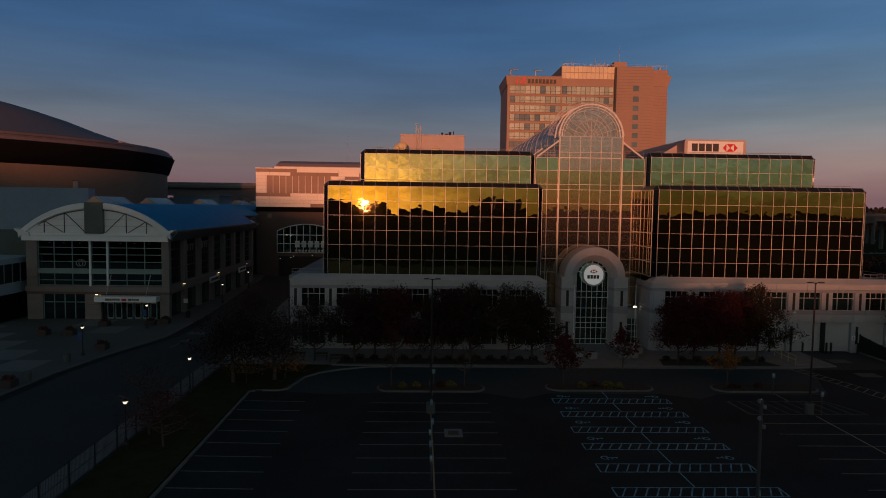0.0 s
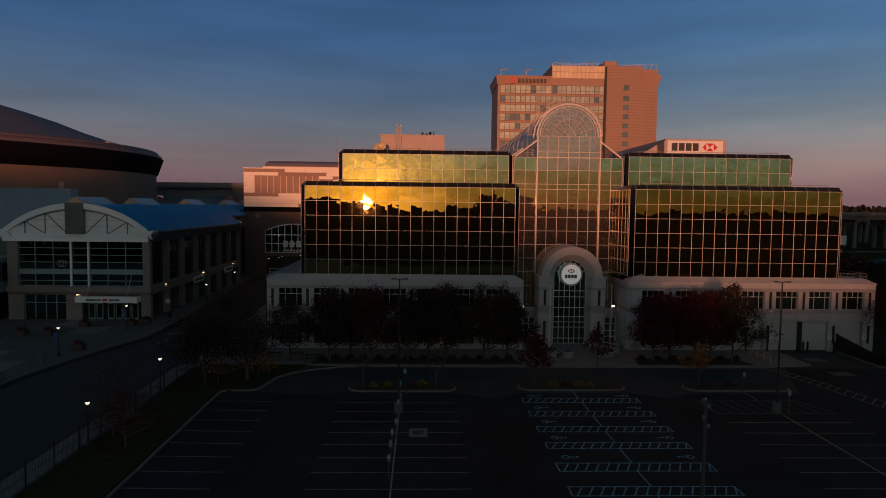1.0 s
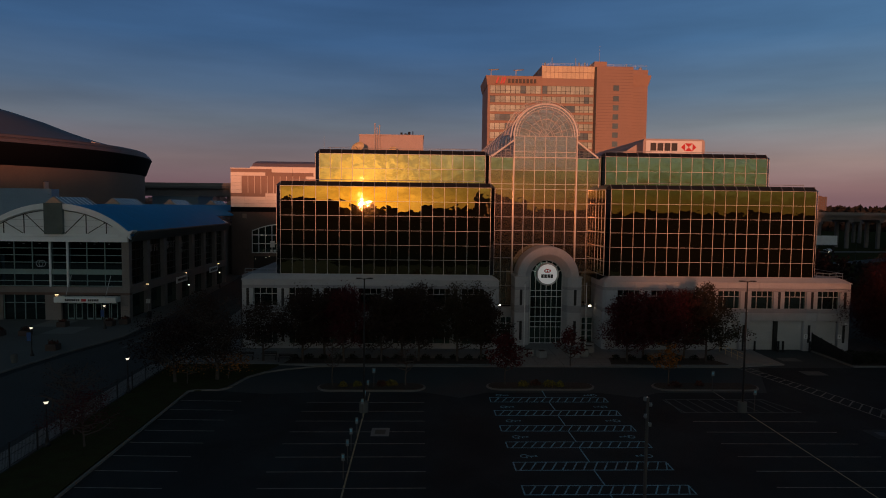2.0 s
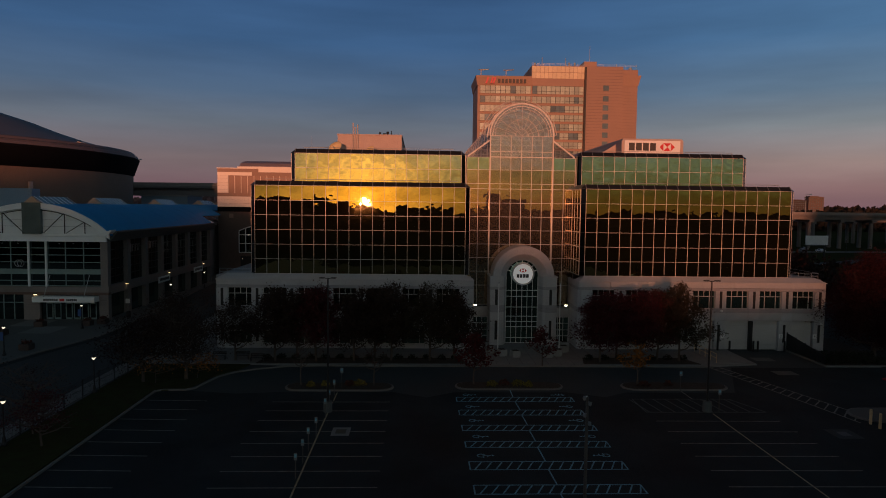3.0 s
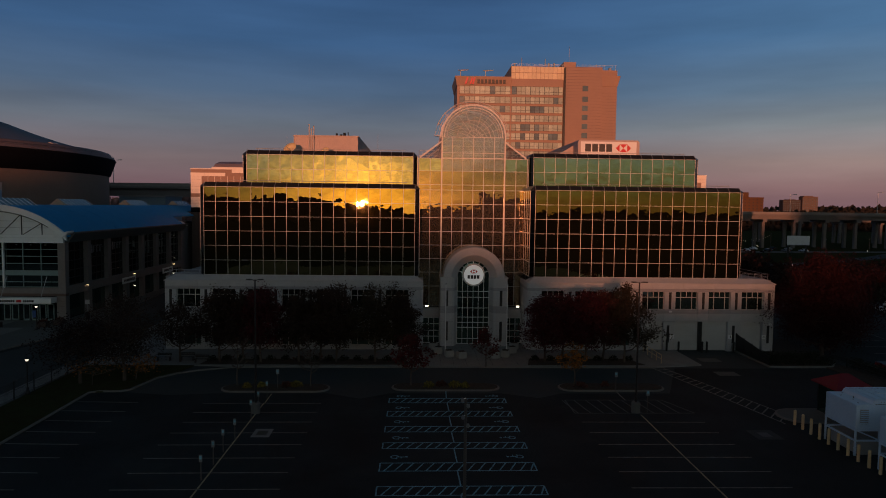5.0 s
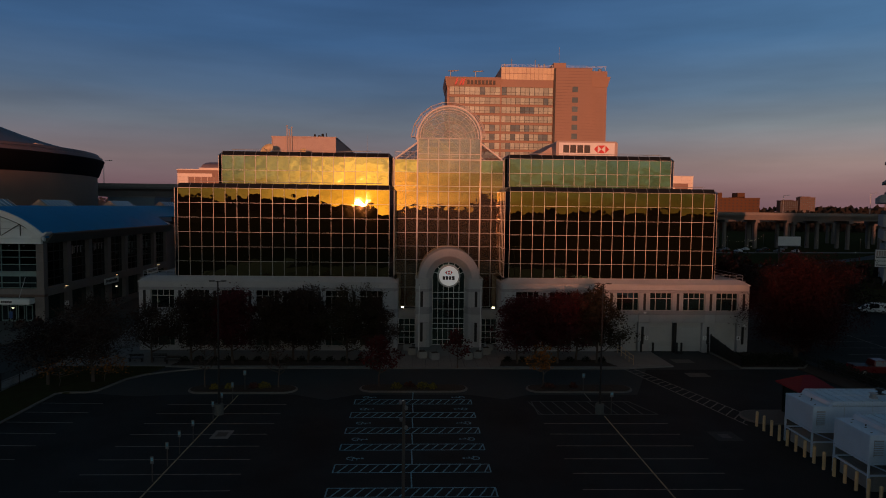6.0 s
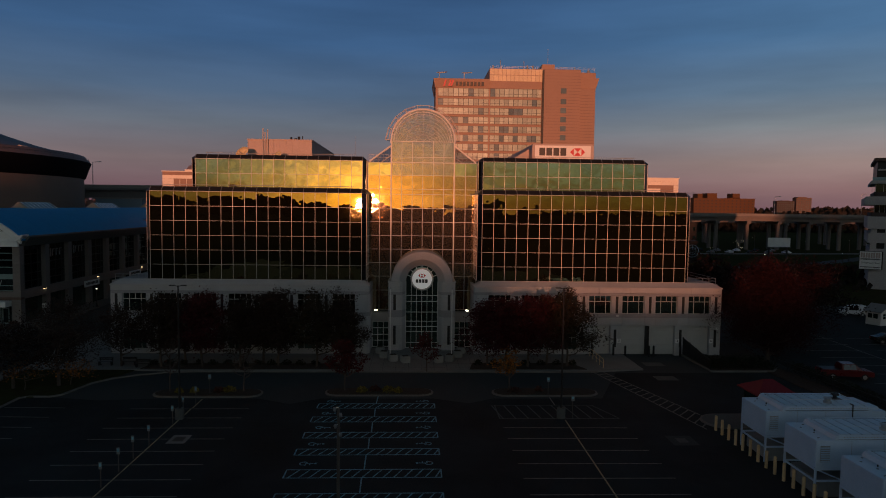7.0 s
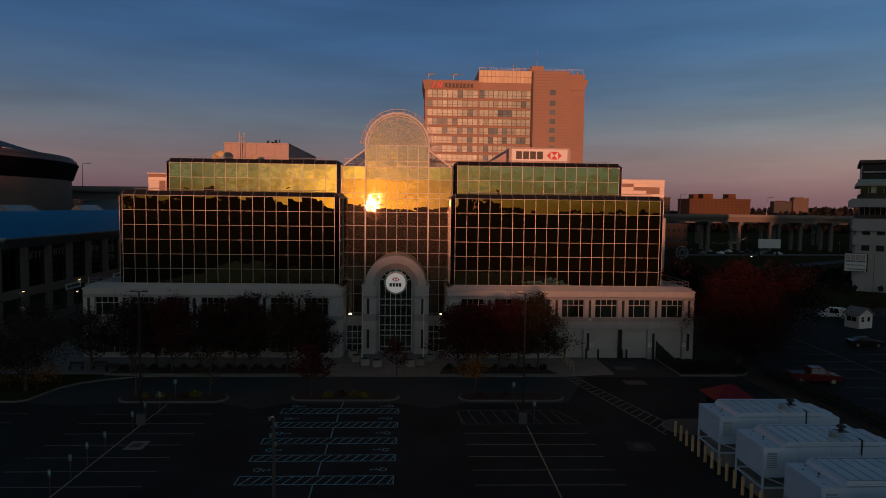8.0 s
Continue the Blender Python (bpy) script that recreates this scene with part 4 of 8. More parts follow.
bays = [(round(31.6 + 4.345 * i, 2), round(34.5 + 4.345 * i, 2)) for i in range(7)]
docks = dict(zip([a for a, b in bays[3:]], ((44.75, 47.5), (48.95, 52.15), (52.6, 55.95), (57.72, 60.5))))
for side in (1, -1):
    X = (lambda x: x) if side > 0 else (lambda x: 46.2 - x)
    edge = 30.1
    for i, (a, b) in enumerate(bays):
        lo, hi = sorted((X(edge), X(a)))
        for z0, z1, dy, mt in ((0, 3.9, 0, None), (3.9, 4.95, 0, None), (4.95, 5.45, -0.03, PRECAST_BAND), (5.45, 7.75, 0, None)):
            if side > 0 and a in docks and z0 == 0:
                continue
            panel(lo, hi, z0, z1, dy, mt)
        if i:
            slot((lo + hi) / 2, 5.5, 7.7)
            if side < 0 or a not in docks:
                slot((lo + hi) / 2, 1.0, 3.4)
        lo, hi = sorted((X(a), X(b)))
        window(lo, hi, 5.45, 7.75)
        panel(lo, hi, 4.95, 5.45, -0.03, PRECAST_BAND)
        panel(lo, hi, 3.9, 4.95)
        if side < 0 or a not in docks:
            panel(lo, hi, 0, 0.7)
            window(lo, hi, 0.7, 3.0)
            panel(lo, hi, 3.0, 3.9)
        edge = b
    lo, hi = sorted((X(edge), X(62.0)))
    for z0, z1, dy, mt in ((0, 3.9, 0, None), (3.9, 4.95, 0, None), (4.95, 5.45, -0.03, PRECAST_BAND), (5.45, 7.75, 0, None)):
        panel(lo, hi, z0, z1, dy, mt)
    slot((lo + hi) / 2, 5.5, 7.7)
    slot((lo + hi) / 2, 1.1, 3.4)
    for a in range(8):
        xa, xb = 29.85 + a * 4.019, 29.85 + (a + 1) * 4.019
        lo, hi = sorted((X(xa), X(xb)))
        panel(lo, hi, 7.75, 8.1, -0.04, PRECAST_BAND)
        panel(lo, hi, 8.1, 8.75)
    lo, hi = sorted((X(29.75), X(62.1)))
    part("coping", Geo().add([(lo, PY - 0.08, 8.76), (hi, PY - 0.08, 8.76), (hi, 84.5, 8.76), (lo, 84.5, 8.76), (lo, PY - 0.08, 8.86), (hi, PY - 0.08, 8.86), (hi, 84.5, 8.86), (lo, 84.5, 8.86),
                              (lo + 1.0, 83.42, 9.42), (hi - 1.0, 83.42, 9.42), (hi - 1.0, 84.5, 9.42), (lo + 1.0, 84.5, 9.42)],
                             [(3, 2, 1, 0), (0, 1, 5, 4), (1, 2, 6, 5), (2, 3, 7, 6), (3, 0, 4, 7), (4, 5, 9, 8), (5, 6, 10, 9), (6, 7, 11, 10), (7, 4, 8, 11), (8, 9, 10, 11)]), PRECAST, podium, "sloping precast coping")
    # the block turns back towards the portal
    xi = X(29.75)
    for z0, z1, mt in ((0, 3.9, PRECAST), (3.9, 4.95, PRECAST), (4.95, 5.45, PRECAST_BAND), (5.45, 7.75, PRECAST), (7.75, 8.1, PRECAST_BAND), (8.1, 8.75, PRECAST)):
        part("precast_panel", Geo().prism([(xi + side * 0.34, PY + 0.02), (xi, PY + 0.36), (xi, 88.4), (xi + side * 0.34, 88.4)], "z", z0 + 0.012, z1 - 0.012), mt, podium)
    rl = Geo()
    xa, xb = (58.3, 61.8) if side > 0 else (-15.8, -12.0)
    for z in (9.6, 10.0):
        rl.path([(xa, 83.9, z), (xb, 83.9, z), (xb, 92, z)], 0.03, 5)
    for x in steps(xa, xb, 4):
        rl.tube((x, 83.9, 9.2), (x, 83.9, 10.0), 0.03, n=5)
    part("terrace_railing", rl, STEEL_GREY, podium)

# loading doors of many flat sections
for i, (a, b) in enumerate(docks.values()):
    dock = part("loading_door", Geo().box(a, PY + 0.45, 0.1, b, PY + 0.5, 3.9), DOCK_DOOR, podium, "closed pale sectional loading door")
    for j in range(6):
        part("door_section", Geo().box(a + 0.02, PY + 0.40, 0.15 + j * 0.62, b - 0.02, PY + 0.46, 0.15 + (j + 1) * 0.62 - 0.02), DOCK_DOOR, dock)
for a, b in ((43.2, 44.75), (47.5, 48.95), (55.95, 57.72)):
    panel(a, b, 0, 3.9)
# solid black filling that paints the shade of the gap between doors
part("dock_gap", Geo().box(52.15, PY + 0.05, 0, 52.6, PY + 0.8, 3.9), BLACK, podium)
for x in (43.8, 48.1, 56.7):
    slot(x, 1.1, 3.4)
for n, x in enumerate((44.35, 48.65, 56.3, 60.75)):
    pl = part("number_plate", Geo().box(x - 0.24, PY - 0.03, 1.65, x + 0.24, PY - 0.005, 2.2), WHITE, podium)
    writing(str(n + 1), 0.5, "numeral", INK, pl, pose(x, PY - 0.035, 1.92, 90, 0, 0), 0.004)
for x, z in ((48.9 - 0.6, 5.2), (61.5, 3.6)):
    part("wall_light", Geo().box(x - 0.15, PY - 0.25, z - 0.1, x + 0.15, PY, z + 0.12), WHITE, podium, bevel=0.02)

# entrance portal
QY = 84.55
portal = part("portal", Geo().box(AX - 4.2, QY + 1.6, 0, AX - 2.2, 88.3, 9.3).box(AX + 2.2, QY + 1.6, 0, AX + 4.2, 88.3, 9.3), PRECAST, office, "pale precast entrance portal with a deep round arch", at=OFF)
SZ, RO, RM, RI = 9.1, 4.03, 3.0, 2.1


def ring(r, y, n=28):
    return [(AX + r * math.cos(math.pi * i / n), y, SZ + r * math.sin(math.pi * i / n)) for i in range(n + 1)]


g = Geo()
prof = [(RO, 88.3), (RO, QY + 0.12), (RO - 0.12, QY), (RM, QY), (RM - 0.1, QY + 0.1), (RI + 0.12, QY + 0.95), (RI, QY + 1.2), (RI, QY + 1.6)]
rows_ = [ring(r, y) for r, y in prof]
for a, b in zip(rows_, rows_[1:]):
    for i in range(28):
        g.quad(a[i], a[i + 1], b[i + 1], b[i])
part("arch", g, PRECAST, portal, "smooth precast arch with splayed reveal", smooth=False)
for i in range(1, 12):
    c, n = math.cos(math.pi * i / 12), math.sin(math.pi * i / 12)
    part("arch_joint", Geo().tube((AX + (RM + 0.02) * c, QY - 0.002, SZ + (RM + 0.02) * n), (AX + (RO - 0.1) * c, QY - 0.002, SZ + (RO - 0.1) * n), 0.014, n=4), PRECAST_BAND, portal)
for s in (-1, 1):
    zc = [0, 1.2, 2.3, 3.4, 4.5, 4.95, 5.4, 6.5, 7.45, 7.8, 9.1]
    for z0, z1 in zip(zc, zc[1:]):
        band = abs(z1 - z0) < 0.46 and z0 > 4
        e = 0.03 if band else 0.0
        pts = [(4.36 + e, 88.2), (4.36 + e, QY - 0.1 - e), (RM - 0.1, QY - 0.1 - e), (RM - 0.45, QY + 0.08), (RI + 0.12, QY + 0.95), (RI, QY + 1.6), (RI, QY + 2.0), (3.6, 88.2)]
        part("precast_panel", Geo().prism([(AX + s * p, q) for p, q in pts], "z", z0 + 0.012, z1 - 0.012), PRECAST_BAND if band else PRECAST, portal)
    part("ledge", Geo().box(AX + s * 3.6 - 0.85, QY - 0.2, SZ - 0.04, AX + s * 3.6 + 0.85, 88.1, SZ + 0.1), PRECAST, portal)
    for z0, z1 in ((0.9, 3.4), (5.45, 7.5)):
        # black strip on the panel face, painting the shade of a slot
        part("slot", Geo().box(AX + s * 3.55 - 0.17, QY - 0.13, z0, AX + s * 3.55 + 0.17, QY, z1), BLACK, portal, "flat black strip painted as a shaded slot")
gy = QY + 1.45
g = Geo().quad((AX - RI, gy, 0), (AX + RI, gy, 0), (AX + RI, gy, SZ), (AX - RI, gy, SZ))
top = [(AX + RI * math.cos(math.pi * i / 20), gy, SZ + RI * math.sin(math.pi * i / 20)) for i in range(21)]
g.quad(*top[::-1])
door_glass = part("portal_glazing", g, WINDOW, portal, "dark entrance glazing with white glazing bars")
for x in steps(AX - RI, AX + RI, 6):
    part("bar", Geo().box(x - 0.028, gy - 0.08, 0, x + 0.028, gy, SZ), WHITE, door_glass)
for z in (0.2, 0.87, 2.35, 3.04, 3.74, 4.97, 6.4, 7.2):
    part("bar", Geo().box(AX - RI, gy - 0.085, z - 0.028, AX + RI, gy, z + 0.028), WHITE, door_glass)
for i in range(1, 8):
    a = math.pi * i / 8
    part("bar", Geo().tube((AX + 1.3 * math.cos(a), gy - 0.05, SZ + 1.3 * math.sin(a)), (AX + RI * math.cos(a), gy - 0.05, SZ + RI * math.sin(a)), 0.04, n=5), WHITE, door_glass)


def hexagon_logo(parent, cx, cz, y, h):
    """A plain red and white figure of six triangles."""
    w = h
    for t in ([(-2 * w, 0), (-w, h), (-w, -h)], [(2 * w, 0), (w, -h), (w, h)], [(-w, h), (w, h), (0, 0)], [(-w, -h), (0, 0), (w, -h)]):
        part("logo_shape", Geo().prism([(cx + p[0] * 0.5, cz + p[1] * 0.5) for p in t], "y", y - 0.02, y), RED, parent)


def letter_bars(parent, x0, x1, z0, z1, y, n, mat=None, gap=0.22, depth=0.03):
    """A line of lettering as plain bars."""
    w = (x1 - x0) / n
    for i in range(n):
        part("letter_bar", Geo().box(x0 + w * i, y - depth, z0, x0 + w * (i + 1 - gap), y, z1), mat or INK, parent)


disc = Geo()
disc.lathe([(0.0, 0.16), (1.28, 0.16), (1.32, 0.20), (1.46, 0.20), (1.5, 0.14), (1.5, 0)], 40)
me = disc.mesh("disc_sign")
dsg = part("disc_sign", me, SIGN_LIT, portal, "round lit white sign with grey rim", at=pose(AX, QY + 0.9, 9.45, 90, 0, 0))
rim = Geo().lathe([(1.3, 0.15), (1.3, 0.24), (1.5, 0.24), (1.52, 0.0)], 40)
part("rim", rim, STEEL_GREY, dsg)
hexagon_logo(portal, AX, 9.9, QY + 0.73, 0.5)
letter_bars(portal, AX - 0.82, AX + 0.82, 8.95, 9.42, QY + 0.73, 4, gap=0.18)

# recessed walls beside the portal
for s in (-1, 1):
    xa, xb = sorted((AX + s * 4.4, AX + s * 6.6))
    part("lintel", Geo().box(xa, 87.0, 3.5, xb, 88.2, 4.75), PRECAST, office, at=OFF)
    wn2 = part("side_window", Geo().box(xa, 87.3, 0, xb, 87.35, 3.5), WINDOW, office, "dark window with white bars", at=OFF)
    for x in steps(xa, xb, 3):
        part("bar", Geo().box(x - 0.04, 87.2, 0, x + 0.04, 87.3, 3.5), WHITE, wn2)
    for z in (0.05, 0.9, 1.7, 2.6, 3.45):
        part("bar", Geo().box(xa, 87.21, z - 0.04, xb, 87.3, z + 0.04), WHITE, wn2)
    fl = part("flood_light", Geo().box(AX + s * 6.1 - 0.22, 86.75, 4.95, AX + s * 6.1 + 0.22, 87.1, 5.2), BLACK, office, "small lit floodlight on the lintel", at=OFF)
    part("lens", Geo().box(AX + s * 6.1 - 0.18, 86.72, 4.98, AX + s * 6.1 + 0.18, 86.752, 5.17), LAMP_GLOW, fl)
    part("bracket", Geo().tube((AX + s * 6.1, 86.95, 4.75), (AX + s * 6.1, 86.95, 4.96), 0.05), BLACK, fl)

# roof top
RZ = 25.62
CLAD_PALE = paint("pale_flue_metal", (0.62, 0.55, 0.50), (0.52, 0.46, 0.42), 0.4, 0.3, 1, 20, 0.03)
pent = part("penthouse", Geo().box(-2.72, 98.3, RZ, 6.72, 125, 28.5), PENT, office, "pinkish metal-clad roof plant room", at=OFF)
for i in range(11):
    part("cladding_rib", Geo().box(-2.66 + i * 0.92, 98.25, RZ, -2.6 + i * 0.92, 98.3, 28.48), PENT, pent)
part("coping", Geo().box(-2.8, 98.2, 28.5, 6.8, 125, 28.66), PENT, pent)
for x, h, r in ((3.45, 0.45, 0.16), (4.1, 0.3, 0.22), (4.6, 0.55, 0.2), (5.15, 0.65, 0.07)):
    part("vent_pipe", Geo().tube((x, 99.5, 28.6), (x, 99.5, 28.66 + h), r), BLACK, pent)
for x, h in ((-0.42, 30.1), (-0.1, 29.5), (0.26, 29.9)):
    part("flue", Geo().tube((x, 98.08, RZ), (x, 98.08, h), 0.085).tube((x, 98.08, h), (x, 98.08, h + 0.12), 0.13), CLAD_PALE, pent, "pale upright flue pipe")
signbox = part("sign_house", Geo().prism([(39.6, RZ), (39.6, 28.3), (39.85, 28.62), (48.7, 28.62), (48.95, 28.3), (48.95, RZ)], "y", 98, 126), PENT, office, "pinkish roof plant room behind a white sign", at=OFF)
part("lean_to", Geo().prism([(39.6, RZ), (39.6, 28.0), (36.6, 26.2), (36.6, RZ)], "y", 101, 126), PENT, signbox)
board = part("sign_board", Geo().box(40.0, 97.85, 26.45, 48.45, 97.98, 28.35), WHITE, signbox, "white sign board with dark bars and a red figure", bevel=0.02)
letter_bars(board, 40.65, 44.9, 26.85, 28.0, 97.84, 4, INK, 0.17)
hexagon_logo(board, 46.45, 27.42, 97.84, 1.15)


# the gold of the low sun is put into the bowl's colour
DISH = paint("sun_gold_dish_paint", (0.86, 0.68, 0.36), (0.74, 0.57, 0.30), 0.35, 0.1, 1.5, 20, 0.03)


def dish(x, y, z, r):
    d = thing("satellite_dish", "round satellite dish on the office roof", "dish", (x, y, z))
    part("bowl", Geo().lathe([(0.02, 0), (r * 0.5, 0.07 * r), (r * 0.85, 0.2 * r), (r, 0.28 * r), (r * 0.98, 0.31 * r), (r * 0.5, 0.11 * r), (0.02, 0.05)], 20), DISH, d, "gold-lit shallow bowl", at=pose(0, 0, r * 0.5 + 0.15, 52, 0, -25), smooth=True)
    part("mast", Geo().tube((0, 0.1, 0), (0, 0.1, r * 0.6), 0.09), STEEL_GREY, d)
    part("feed_arm", Geo().tube((0, 0, r * 0.4), (-0.35 * r, -0.9 * r, r * 0.9), 0.04, n=5), STEEL_GREY, d)


dish(-2.55, 95.0, RZ, 1.0)
dish(2.4, 95.0, RZ, 0.6)

# ---- hotel tower ----
def tower_hotel():
    base = (55.0, 235.0, 0.0)
    t = thing("hotel_tower", "terracotta-clad hotel tower with ribbon windows", "building", base)
    o = pose(-base[0], -base[1], 0)
    Y = 221.0
    left = part("left_block", Geo().box(28.6, Y + 0.35, 0, 46.6, 240, 58.6), HOTEL, t, at=o)
    mid = part("middle_block", Geo().box(46.6, Y + 0.35, 0, 64.8, 245, 65.4), HOTEL, t, at=o)
    core = part("stair_core", Geo().box(64.8, Y - 1.2, 0, 77.0, 248, 65.2), HOTEL_CORE, t, "terracotta panel stair tower", at=o)
    right = part("right_block", Geo().box(77.0, Y + 0.4, 0, 82.5, 248, 64.6), HOTEL_CORE, t, at=o)
    part("sign_band", Geo().add([(28.4, Y, 58.6), (46.6, Y, 58.6), (46.6, Y - 0.9, 61.6), (27.8, Y - 0.9, 61.6), (28.4, 240, 58.6), (46.6, 240, 58.6), (46.6, 240, 61.6), (27.8, 240, 61.6)],
                                [(0, 1, 2, 3), (4, 7, 6, 5), (3, 2, 6, 7), (0, 3, 7, 4), (1, 5, 6, 2), (0, 4, 5, 1)]), HOTEL, left, "terracotta sign band")
    letter_bars(left, 35.2, 45.0, 59.3, 60.6, Y - 0.75, 8, INK, 0.3)
    for k, (a, b) in enumerate(((31.0, 59.0), (32.6, 59.0), (33.4, 59.0))):
        part("logo_shape", Geo().prism([(a, b), (a + 0.55, b), (a + 1.2, b + 2.0), (a + 0.75, b + 2.2)], "y", Y - 0.95, Y - 0.8), RED, left)
    # upright screens above the middle block
    scr = pane_mesh("screen_panel", 1.28, 1.92, 0.1)
    for j in range(2):
        for i in range(13):
            part("screen_panel", scr, HOTEL_LIGHT, mid, at=pose(47.35 + i * 1.4, Y + 0.28, 62.2 + j * 2.1))
    # ribbon windows
    pw = {}
    for nm, par, xa, xb, n in (("l", left, 29.4, 46.4, 10), ("m", mid, 46.9, 64.2, 11)):
        for r in range(14):
            top = 58.7 if r == 0 else 55.2 - 3.0 * (r - 1)
            h = 2.7 if r == 0 else 2.2
            w = (xb - xa) / n
            for i in range(n):
                key = (nm, r == 0)
                dark = rnd.random() < 0.18
                if (*key, dark) not in pw:
                    pw[(*key, dark)] = pane_mesh("window_pane", w - 0.16, h - 0.1, 0.06)
                part("window_pane", pw[(*key, dark)], HOTEL_GLASS_DARK if dark else HOTEL_GLASS, par, at=pose(xa + w * (i + 0.5), Y + 0.27, top - h / 2, rnd.gauss(0, 0.2), 0, rnd.gauss(0, 0.2)))
            part("window_band", Geo().box(xa, Y + 0.32, top - h, xb, Y + 0.36, top), MULLION_DARK, par)
            part("sill", Geo().box(xa - 0.1, Y + 0.05, top - h - 0.12, xb + 0.1, Y + 0.36, top - h), HOTEL, par)
            part("head", Geo().box(xa - 0.1, Y + 0.05, top, xb + 0.1, Y + 0.36, top + 0.12), HOTEL, par)
            part("mid_rail", Geo().box(xa, Y + 0.2, top - h * 0.68, xb, Y + 0.3, top - h * 0.68 + 0.09), MULLION_DARK, par)
    cw = pane_mesh("window_pane", 1.9, 1.75, 0.1)
    for r in range(11):
        part("window_pane", cw, HOTEL_GLASS_DARK, core, at=pose(71.35, Y - 1.22, 58.1 - (0 if r == 0 else 0.5) - 3.0 * r))
    # solid black strip painting the shadow in the corner beside the core
    part("shadow_gap", Geo().box(64.3, Y - 1.0, 0, 64.8, Y + 0.5, 65.0), BLACK, core)
    for r in range(46):
        part("panel_joint", Geo().box(64.82, Y - 1.215, 20 + r, 76.98, Y - 1.19, 20.05 + r), BRICK, core)
        if r < 38:
            part("panel_joint", Geo().box(77.02, Y + 0.385, 20 + r, 82.48, Y + 0.41, 20.05 + r), BRICK, right)
    part("cornice", Geo().add([(77, Y + 0.2, 59.2), (82.6, Y + 0.2, 59.2), (83.4, Y - 0.6, 62.6), (77, Y - 0.6, 62.6), (77, 248, 59.2), (82.6, 248, 59.2), (83.4, 248, 62.6), (77, 248, 62.6)],
                              [(0, 1, 2, 3), (1, 5, 6, 2), (3, 2, 6, 7), (4, 7, 6, 5), (0, 3, 7, 4), (0, 4, 5, 1)]), HOTEL, right)
    part("lift_house", Geo().box(64.4, Y + 1, 65, 68.6, 232, 67.2), HOTEL, t, at=o)
    rl = Geo()
    for z in (65.9, 66.3):
        rl.tube((46.8, Y + 1, z), (64.4, Y + 1, z), 0.04, n=4).tube((68.8, Y + 1, z), (82.4, Y + 1, z), 0.04, n=4)
    for x in steps(46.8, 64, 9) + steps(69, 82, 7):
        rl.tube((x, Y + 1, 64.4), (x, Y + 1, 66.3), 0.05, n=4)
    part("roof_railing", rl, STEEL_GREY, t, at=o)
    for x, z, h, r in ((50.4, 65.4, 3.2, 0.12), (58.4, 65.4, 3.0, 0.12), (48.0, 65.4, 1.4, 0.3), (59.6, 65.4, 1.6, 0.3), (61.5, 65.4, 1.6, 0.3), (66.5, 67.2, 5.5, 0.06), (75.8, 65.2, 1.6, 0.15), (80.5, 64.6, 1.1, 0.6)):
        part("roof_mast", Geo().tube((x, Y + 2.5, z), (x, Y + 2.5, z + h), r, n=8), STEEL_GREY, t, at=o)
    for x in (29.8, 38.2):
        part("davit", Geo().path([(x, Y + 2, 61.4), (x, Y + 2, 63.9), (x + 2.6, Y + 2, 64.2)], 0.16).tube((x - 0.9, Y + 2, 64.0), (x + 2.6, Y + 2, 64.2), 0.16), STEEL_GREY, t, at=o)


tower_hotel()


# ---- long clad hall behind the office building ----
RIM_ROOF = paint("mauve_roof_sheet", (0.30, 0.235, 0.25), (0.24, 0.19, 0.2), 0.5, 0.1, 0.1, 6, 0.04)


CLAD_GREY = paint("pale_grey_panel", (0.42, 0.40, 0.39), (0.34, 0.325, 0.32), 0.7, 0, 0.3, 10, 0.05, 0.05)


